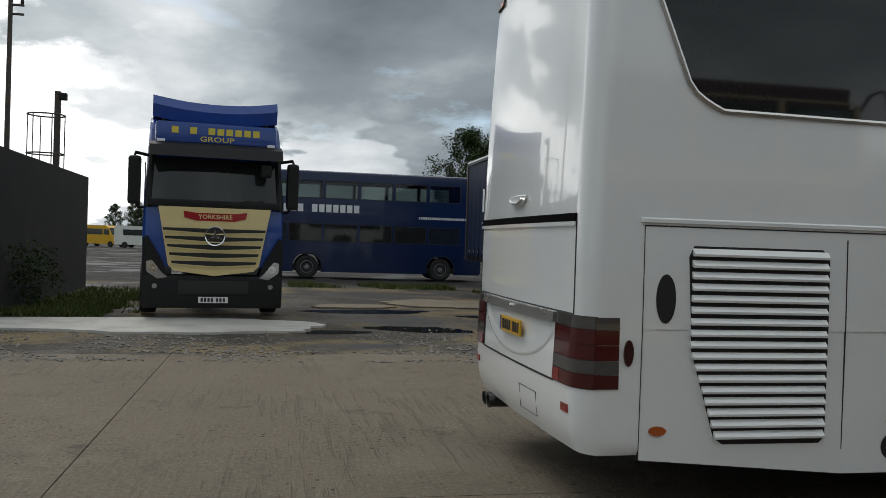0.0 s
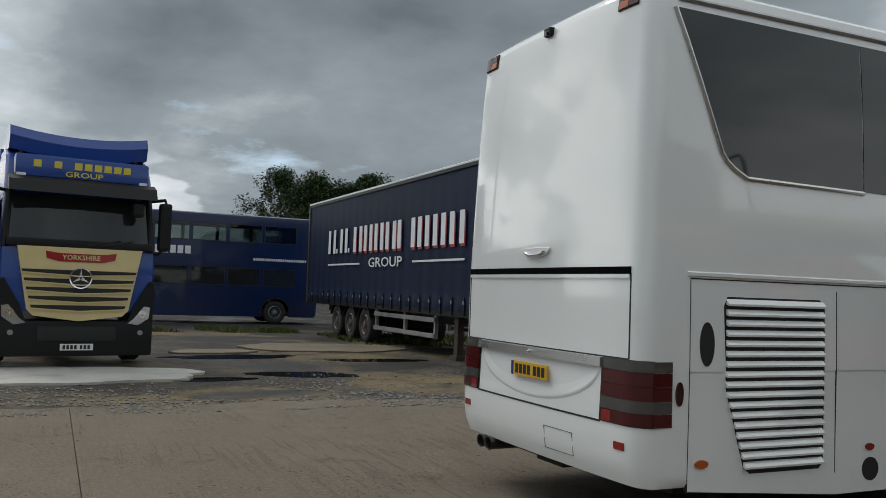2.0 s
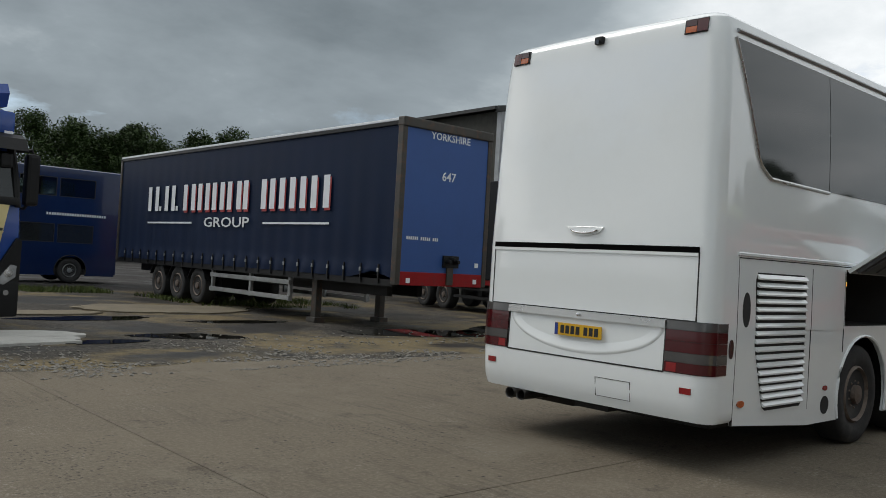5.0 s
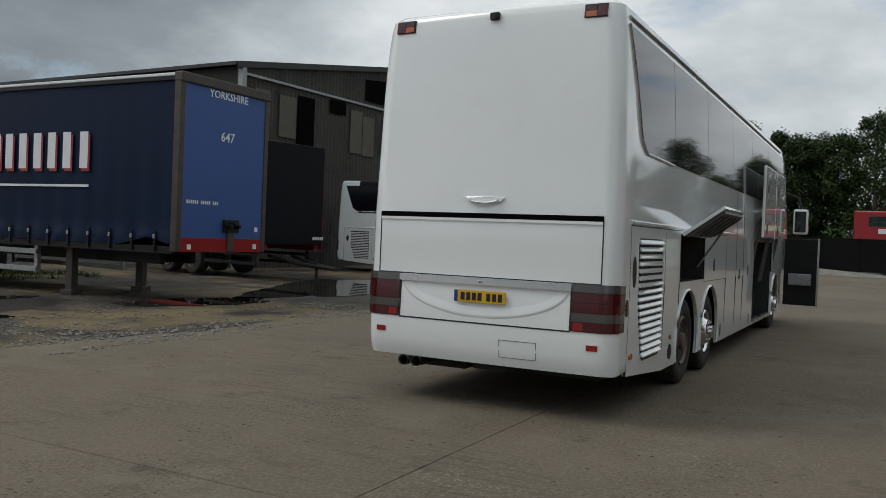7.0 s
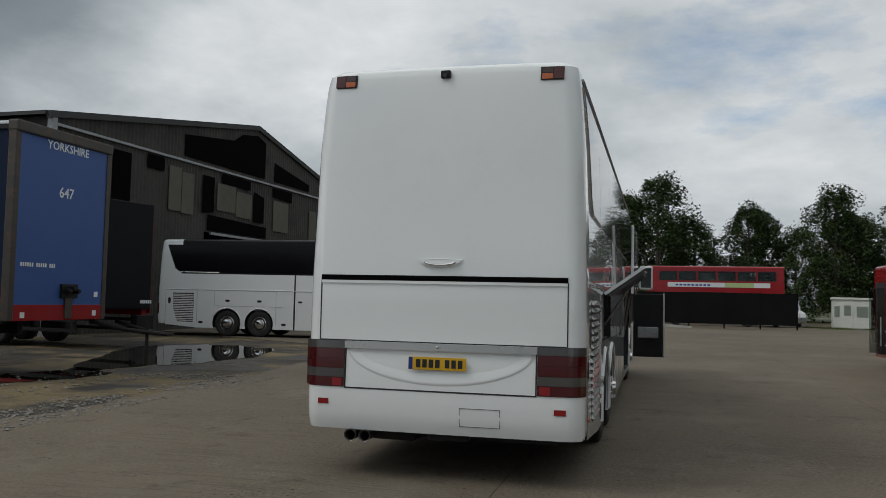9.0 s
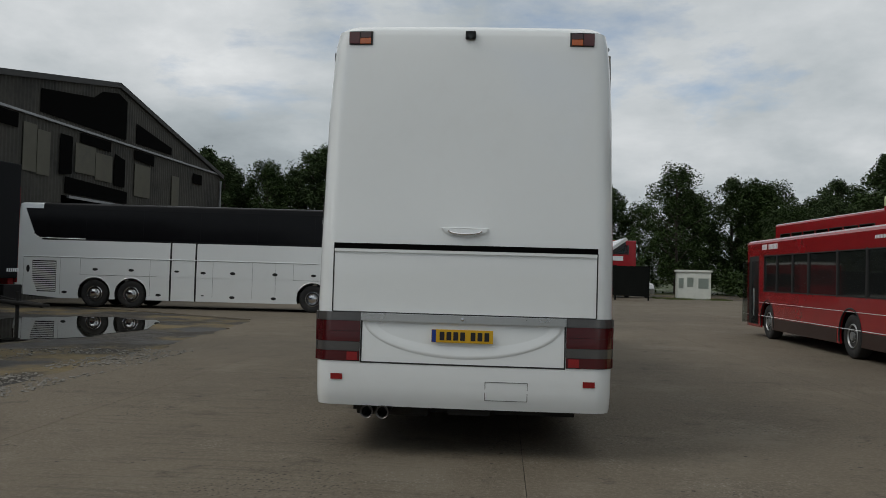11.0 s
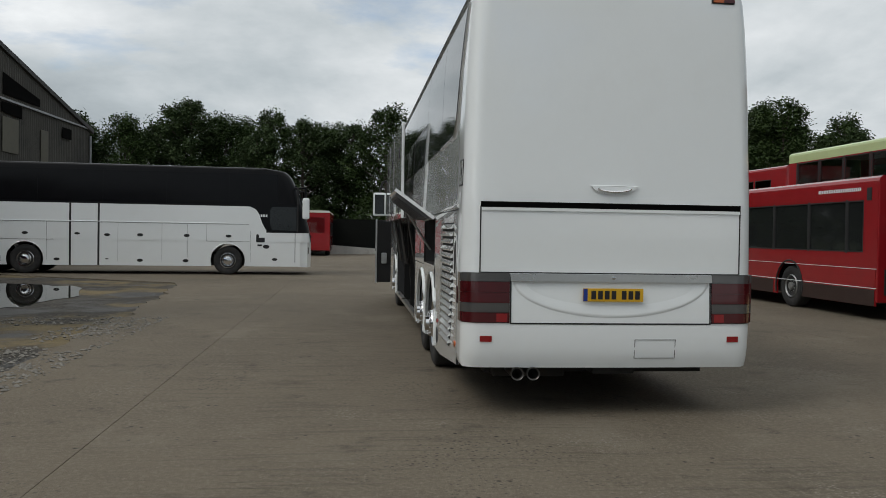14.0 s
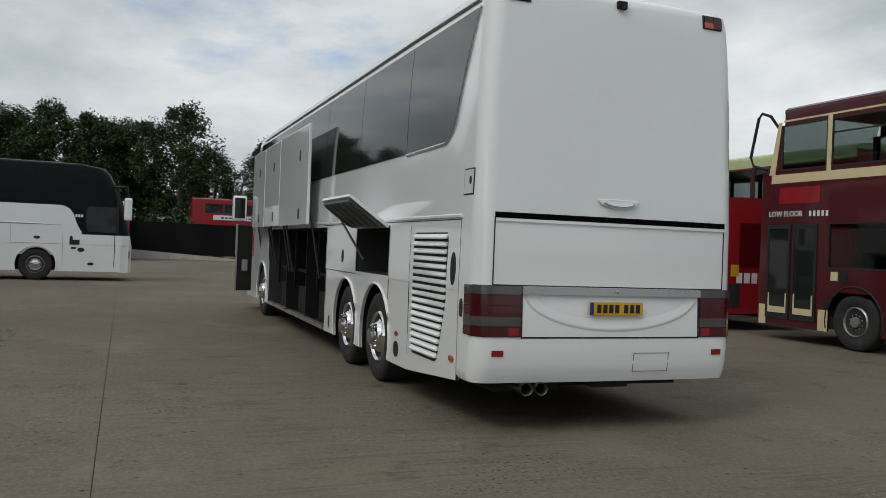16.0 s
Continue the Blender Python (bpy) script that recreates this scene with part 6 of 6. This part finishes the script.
roof_z = lambda x: ZA + (RZ - ZA) * x / RX if x < RX else RZ + (ZE - RZ) * (x - RX) / (SL - RX)
# lower and upper sheets stand side by side, each a corrugated sheet of its own
rng = random.Random(8)
x, k = 0.0, 0
while x < SL - 0.01:
    w = min(1.02, SL - x)
    for z0, z1, y in ((-0.05, ZR, 0.0), (ZR + 0.05, None, -0.04)):
        bm = bmesh.new()
        m_ = 8
        lo_, hi_ = [], []
        for i in range(m_ + 1):
            xx = x + w * i / m_
            yy = y + (0.025 if i % 2 else 0)
            lo_.append(bm.verts.new((xx, yy, z0)))
            hi_.append(bm.verts.new((xx, yy, min(z1, roof_z(min(xx, SL))) if z1 else max(z0, roof_z(min(xx, SL))))))
        for i in range(m_):
            bm.faces.new((lo_[i], lo_[i + 1], hi_[i + 1], hi_[i]))
        if z1 and 10.6 < x + w / 2 < 15.8:
            bm.free()
            bm = bmesh.new()
            lo_ = [bm.verts.new((x + w * i / m_, y + (0.025 if i % 2 else 0), 4.6)) for i in range(m_ + 1)]
            hi_ = [bm.verts.new((x + w * i / m_, y + (0.025 if i % 2 else 0), z1)) for i in range(m_ + 1)]
            for i in range(m_):
                bm.faces.new((lo_[i], lo_[i + 1], hi_[i + 1], hi_[i]))
        part("wall_sheet", bm, SHEET, shed)
    x += 1.02
    k += 1
for x0, z0, w, h in ((2.2, 5.5, 1.1, 1.75), (7.2, 5.35, 0.95, 2.0), (8.2, 5.3, 0.95, 1.9), (11.2, 5.75, 1.75, 1.35), (13.0, 5.6, 1.6, 1.3), (17.0, 5.2, 1.8, 1.7), (21.6, 4.8, 1.0, 2.0), (0.7, 5.0, 0.9, 2.3)):
    part("skylight_sheet", B(x0, x0 + w, -0.05, -0.03, z0, z0 + h), SHEETLIGHT, shed)
# black plates over the whole wall paint the darkness of missing sheets
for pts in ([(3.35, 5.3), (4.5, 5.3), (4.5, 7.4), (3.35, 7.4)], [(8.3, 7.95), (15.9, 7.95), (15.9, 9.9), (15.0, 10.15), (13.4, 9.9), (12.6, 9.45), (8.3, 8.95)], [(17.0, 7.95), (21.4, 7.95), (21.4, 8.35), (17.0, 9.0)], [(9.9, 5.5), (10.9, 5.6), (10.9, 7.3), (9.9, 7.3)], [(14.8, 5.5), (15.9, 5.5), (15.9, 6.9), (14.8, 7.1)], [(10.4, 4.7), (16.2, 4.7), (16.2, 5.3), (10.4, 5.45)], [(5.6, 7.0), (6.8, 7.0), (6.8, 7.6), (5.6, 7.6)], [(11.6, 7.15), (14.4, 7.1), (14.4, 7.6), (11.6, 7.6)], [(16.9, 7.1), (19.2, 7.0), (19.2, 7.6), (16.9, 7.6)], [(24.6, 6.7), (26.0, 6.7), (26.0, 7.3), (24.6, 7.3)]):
    part("missing_sheet", P(pts, "y", -0.068, -0.056), GAPSHADE, shed, "flat black plate painted as the shade where sheets are missing")
part("cladding_rail", B(0, SL, -0.1, 0.0, ZR, ZR + 0.10), PALEMETAL, shed)
part("doorway_head", B(10.7, 15.8, -0.1, 0.02, 4.5, 4.62), PALEMETAL, shed)
part("verge_trim", P([(-0.3, ZA - 0.1), (RX, RZ), (SL + 0.3, ZE), (SL + 0.3, ZE + 0.25), (RX, RZ + 0.25), (-0.3, ZA + 0.15)], "y", -0.15, 0.05), ROOFSHEET, shed)
part("corner_post", B(-0.12, 0.12, -0.12, 0.12, -0.03, ZA), PALEMETAL, shed)
part("downpipe", R([(SL - 0.2, -0.1, ZE - 0.2), (SL - 0.2, -0.1, -0.03)], 0.07), PALEMETAL, shed)
part("roof", P([(-0.4, ZA), (RX, RZ + 0.1), (SL + 0.4, ZE + 0.1), (SL + 0.4, ZE + 0.22), (RX, RZ + 0.24), (-0.4, ZA + 0.14)], "y", 0.0, 26.0), ROOFSHEET, shed)
part("side_wall", B(-0.05, 0.0, 0.05, 26, -0.03, ZA), SHEET, shed)
part("side_wall", B(SL, SL + 0.05, 0.05, 26, -0.03, ZE), SHEET, shed)
part("back_wall", P([(0, -0.03), (SL, -0.03), (SL, ZE), (RX, RZ), (0, ZA)], "y", 25.9, 26.0), SHEET, shed)
part("shed_floor", B(0.1, SL - 0.1, 0.1, 25.9, -0.03, -0.005), CONCRETE, shed)

# ---- walls, fence, kiosk ----
DARKWALL = mat("dark_tarred_wall", (0.018, 0.016, 0.014), 0.9, var=0.4, scale=0.8, bump=0.3, dirt=(0.035, 0.03, 0.024), dirt_amt=0.5, dirt_scale=0.8)
tagged(part("wall_west", P([(-5.40, 16.0), (-5.66, 27.0), (-6.0, 27.0), (-5.74, 16.0)], "z", -0.05, 3.28), DARKWALL), "dark weathered retaining wall", "wall", kind="structure")
pole = thing("mast", at(-6.95, 28.5, 0), "rusty mast with a safety cage behind the wall", "mast")
part("post", B(-0.085, 0.085, -0.08, 0.08, -0.03, 6.05, bevel=0.02), BRONZE, pole)
part("post_head", B(0.03, 0.27, -0.1, 0.1, 5.78, 6.0, bevel=0.03), PLASTIC, pole)
for z in (4.05, 5.27):
    part("cage_ring", R([(-0.3 + 0.55 * math.cos(radians(a)), 0.5 * math.sin(radians(a)) - 0.1, z) for a in range(0, 361, 24)], 0.025, 6), BRONZE, pole)
for a in (0, 60, 120, 180, 240, 300):
    part("cage_bar", R([(-0.3 + 0.55 * math.cos(radians(a)), 0.5 * math.sin(radians(a)) - 0.1, 3.2), (-0.3 + 0.55 * math.cos(radians(a)), 0.5 * math.sin(radians(a)) - 0.1, 5.27)], 0.018, 6), BRONZE, pole)
mast2 = thing("mast", at(-8.85, 30.0, 0), "tall thin dark pole with small side brackets behind the wall", "mast")
part("post", T([(0.10, -0.03), (0.09, 4.0), (0.06, 12.5), (0.0, 12.5)], axis="z", seg=12), BRONZE, mast2, smooth=True)
for z in (8.7, 9.0):
    part("bracket", B(-0.05, 0.42, -0.04, 0.04, z, z + 0.07, bevel=0.01), BRONZE, mast2)
part("insulator", T([(0.05, 9.07), (0.06, 9.16), (0.03, 9.25), (0.0, 9.25)], (0.36, 0, 0), axis="z", seg=10), PLASTIC, mast2)
FENCE = mat("black_fence_panel", (0.008, 0.009, 0.008), 0.85, spec=0.1, var=0.3, scale=0.6)
fence = tagged(thing("fence", at(57, -5.3, 0), "tall black boarded fence on a low grey kerb wall", "fence"), kind="structure")
for k in range(10):
    part("fence_panel", B(-0.03, 0.03, k * 2.4 + 0.01, k * 2.4 + 2.39, 0.3, 2.5 + 0.01 * (k % 3)), FENCE, fence)
    part("fence_post", B(-0.06, 0.06, k * 2.4 - 0.05, k * 2.4 + 0.05, -0.03, 2.55), FENCE, fence)
part("kerb_wall", P([(7.0, -0.03), (24.0, -0.03), (24.0, 0.95), (16, 0.7), (7.0, 0.1)], "x", -1.1, -0.8), PALECONC, fence)
ki = thing("kiosk", at(66.0, -9.2, 0) @ pose(0, 0, 0, 0, 0, -8), "cream painted prefabricated kiosk hut", "kiosk")
part("cabin", B(0, 2.4, -2.7, 0, -0.03, 2.25, bevel=0.03), OFFWHITE, ki)
part("roof", B(-0.1, 2.5, -2.8, 0.1, 2.25, 2.42, bevel=0.03), OFFWHITE, ki)
part("door", B(-0.03, 0.0, -1.45, -0.65, 0.0, 2.05), OFFWHITE, ki)
part("door_glass", B(-0.04, -0.02, -1.3, -0.8, 1.0, 1.8), CLEAR, ki)
part("window", B(-0.03, 0.01, -2.5, -1.7, 0.9, 1.75), CLEAR, ki)
part("window", B(-0.03, 0.01, -0.5, -0.12, 0.9, 1.75), CLEAR, ki)


# ---- trees, bushes, grass ----
def leaf_material(name, a, b):
    m = bpy.data.materials.new(name)
    m.use_nodes = True
    t = m.node_tree
    p = t.nodes["Principled BSDF"]
    g = t.nodes.new("ShaderNodeNewGeometry")
    r = t.nodes.new("ShaderNodeValToRGB")
    r.color_ramp.elements[0].color, r.color_ramp.elements[1].color = (*a, 1), (*b, 1)
    t.links.new(g.outputs["Random Per Island"], r.inputs[0])
    t.links.new(r.outputs[0], p.inputs["Base Color"])
    p.inputs["Roughness"].default_value = 0.7
    p.inputs["Specular IOR Level"].default_value = 0.15
    return m


LEAF = leaf_material("leaves", (0.019, 0.036, 0.010), (0.050, 0.080, 0.023))
LEAFPALE = leaf_material("pale_leaves", (0.022, 0.040, 0.014), (0.066, 0.096, 0.038))
GRASS = leaf_material("grass_blades", (0.035, 0.055, 0.012), (0.11, 0.13, 0.04))
BARK = mat("bark", (0.06, 0.05, 0.04), 0.9, var=0.4, scale=5, bump=0.4)


def leaf_cloud(rng, centres, per, size):
    """Many small leaf faces gathered in clumps round the given centres (x, y, z, r)."""
    vs, fs = [], []
    for cx, cy, cz, cr in centres:
        for _ in range(per):
            while True:
                d = Vector((rng.uniform(-1, 1), rng.uniform(-1, 1), rng.uniform(-1, 1)))
                if 0.15 < d.length <= 1:
                    break
            p = Vector((cx, cy, cz)) + d * cr * (0.75 + 0.35 * rng.random())
            q = Euler((rng.uniform(-0.9, 0.9), rng.uniform(-0.9, 0.9), rng.uniform(0, 6.28))).to_matrix()
            s = size * rng.uniform(0.55, 1.25)
            i = len(vs)
            vs += [p + q @ Vector(c) for c in ((-s, 0, 0), (0, -s * 0.5, 0.1 * s), (s, 0, 0), (0, s * 0.5, 0.1 * s))]
            fs.append((i, i + 1, i + 2, i + 3))
    me = bpy.data.meshes.new("crown")
    me.from_pydata([tuple(v) for v in vs], [], fs)
    return me


def tree(seed, height, spread, material, slim=1.0):
    rng = random.Random(seed)
    t = thing("tree", Matrix(), "tall broadleaf tree in full dark green leaf", "tree", "trees round the yard")
    bm = bmesh.new()
    pts = [(0, 0, -0.1), (rng.uniform(-.1, .1), 0.05, height * 0.25), (rng.uniform(-.3, .3), rng.uniform(-.3, .3), height * 0.6), (rng.uniform(-.4, .4), rng.uniform(-.4, .4), height * 0.9)]
    for a, b, r0, r1 in ((0, 1, 0.26, 0.2), (1, 2, 0.2, 0.12), (2, 3, 0.12, 0.04)):
        tube(bm, [pts[a], pts[b]], (r0 + r1) / 2, 7)
    centres = []
    for k in range(120):
        f = 0.12 + 0.88 * (k + rng.random()) / 120
        reach = spread * math.sin(math.pi * min(1, 0.12 + f * 0.85)) ** 0.7 * rng.uniform(0.35, 1.0)
        a = rng.uniform(0, 6.283)
        x, y, z = reach * math.cos(a), reach * math.sin(a), height * f * 0.96
        centres.append((x, y, z, rng.uniform(0.55, 1.35) * spread * 0.22))
        if k % 4 == 0:
            tube(bm, [(0, 0, max(0.8, z - 1.6)), (x * 0.8, y * 0.8, z)], 0.05, 5)
    part("trunk", bm, BARK, t)
    me = leaf_cloud(rng, centres, 150, 0.15)
    me.materials.append(material)
    cr = new("crown", me)
    cr.parent = t
    return t


kinds = [tree(1, 13.0, 4.2, LEAF), tree(2, 12.5, 3.6, LEAFPALE), tree(3, 13.6, 4.6, LEAF), tree(4, 12.0, 4.2, LEAF), tree(5, 12.8, 3.4, LEAFPALE)]
rng = random.Random(21)
spots = []
for k in range(46):
    y = -42 + k * 2.35 + rng.uniform(-1, 1)
    grown = 1.2 if y > 3 else (0.55 if -5.5 < y < -1.5 else 1.0)
    spots.append((98 + rng.uniform(-6, 8), y, grown * rng.uniform(0.88, 1.12)))
for k in range(12):
    spots.append((66 + k * 2.6 + rng.uniform(-1.5, 1.5), -21 - k * 0.6 + rng.uniform(-2, 2), rng.uniform(0.6, 0.8)))
for k in range(9):
    x = 46 + k * 2.3 + rng.uniform(-0.8, 0.8)
    spots.append((x, -27 + k * 0.3 + rng.uniform(-1.5, 1.5), rng.uniform(0.86, 0.97) if 55 < x < 63 else rng.uniform(0.68, 0.8)))
for k in range(12):
    spots.append((20.5 + k * 2.2 + rng.uniform(-0.8, 0.8), 90 + rng.uniform(-4, 5), rng.uniform(1.0, 1.2)))
for k in range(5):
    spots.append((-60 + k * 6 + rng.uniform(-2, 2), 330 + rng.uniform(-9, 9), rng.uniform(0.8, 1.1)))
used = set()
for i, (x, y, s) in enumerate(spots):
    k = i % 5
    m = at(x, y, -0.03) @ pose(0, 0, 0, 0, 0, rng.uniform(0, 360)) @ Matrix.Scale(s, 4)
    if k not in used:
        used.add(k)
        kinds[k].matrix_world = m
    else:
        c = copy_thing(kinds[k], m)
        c.scale = (s, s, s)

# undergrowth below the trees
rng = random.Random(4)
cs = []
for k in range(150):
    cs.append((92 + rng.uniform(-3, 3), -45 + k * 0.7, rng.uniform(0.5, 3.0), rng.uniform(1.0, 1.9)))
for k in range(90):
    cs.append((36 + k * 0.62, -21.5 - 2.0 * math.sin(k * 0.05) + rng.uniform(-1.5, 1.5), rng.uniform(0.4, 3.0), rng.uniform(0.9, 1.7)))
for k in range(40):
    cs.append((60.5 + rng.uniform(-1, 1), 5 + k * 0.6, rng.uniform(0.5, 3.2), rng.uniform(0.8, 1.4)))
me = leaf_cloud(rng, cs, 120, 0.2)
me.materials.append(LEAF)
tagged(new("undergrowth", me), "dense dark green undergrowth below the trees", "bushes", kind="stuff")


def grass_patch(rng, spots, n, h):
    vs, fs = [], []
    for x0, x1, y0, y1 in spots:
        for _ in range(n):
            x, y = rng.uniform(x0, x1), rng.uniform(y0, y1)
            if noise.noise((x * 0.6, y * 0.6, 2.0)) < -0.12:
                continue
            hh, a = h * rng.uniform(0.4, 1.3), rng.uniform(0, 6.28)
            dx, dy = 0.02 * math.cos(a), 0.02 * math.sin(a)
            lx, ly = rng.uniform(-0.12, 0.12), rng.uniform(-0.12, 0.12)
            i = len(vs)
            vs += [(x - dx, y - dy, -0.035), (x + dx, y + dy, -0.035), (x + lx, y + ly, hh)]
            fs.append((i, i + 1, i + 2))
    me = bpy.data.meshes.new("grass")
    me.from_pydata(vs, [], fs)
    return me


me = grass_patch(rng, [(-5.3, -2.6, 18.4, 26.0), (-5.3, -3.4, 17.4, 20.5), (0.4, 6.3, 29.0, 31.5), (6.6, 12.0, 23.0, 29.0), (62, 67, -13, -7)], 3200, 0.13)
me.materials.append(GRASS)
tagged(new("grass", me), "rough green grass and weeds at the yard's edges", "grass", kind="stuff")

# climbing weeds against the dark wall
me = leaf_cloud(rng, [(-5.25, 17.5 + rng.uniform(0, 4.5), rng.uniform(0.1, 1.2), rng.uniform(0.2, 0.45)) for _ in range(16)], 60, 0.05)
me.materials.append(LEAF)
tagged(new("weeds", me), "dark weeds growing against the wall", "weeds", kind="stuff")


# ---- vans far away ----
def van(m, paint, label):
    v = thing("van", m, label, "van", "vans in the far car park")
    part("body", P([(0, 0.35), (0, 2.3), (0.15, 2.45), (3.9, 2.45), (4.4, 2.2), (4.9, 1.35), (5.7, 1.1), (5.85, 0.8), (5.85, 0.35)], "y", -1.0, 1.0), paint, v)
    part("windscreen", P([(4.42, 2.15), (4.88, 1.4), (4.92, 1.4), (4.46, 2.17)], "y", -0.9, 0.9), GLASS, v)
    part("side_window", B(1.0, 3.6, -1.006, -0.99, 1.4, 2.05), GLASS, v)
    part("cab_window", B(3.75, 4.5, -1.006, -0.99, 1.4, 2.0), GLASS, v)
    for x in (1.2, 4.7):
        for s in (-1, 1):
            part("wheel", T([(0.0, -0.1), (0.34, -0.1), (0.34, 0.1), (0.0, 0.1)], (x, s * 0.92, 0.34), seg=18), RUBBER, v)
    return v


van(at(-22.0, 104, 0) @ pose(0, 0, 0, 0, 0, -30), YELLOW, "yellow minibus in the far car park")
van(at(-17.5, 100, 0) @ pose(0, 0, 0, 0, 0, -12), OFFWHITE, "white minibus in the far car park")
van(at(-13.0, 101, 0) @ pose(0, 0, 0, 0, 0, -10), WHITE, "white minibus in the far car park")
van(at(-8.5, 106, 0) @ pose(0, 0, 0, 0, 0, -10), WHITE, "white minibus in the far car park")
van(at(70, -4.2, 0) @ pose(0, 0, 0, 0, 0, 200), ALU, "silver van beside the fence")
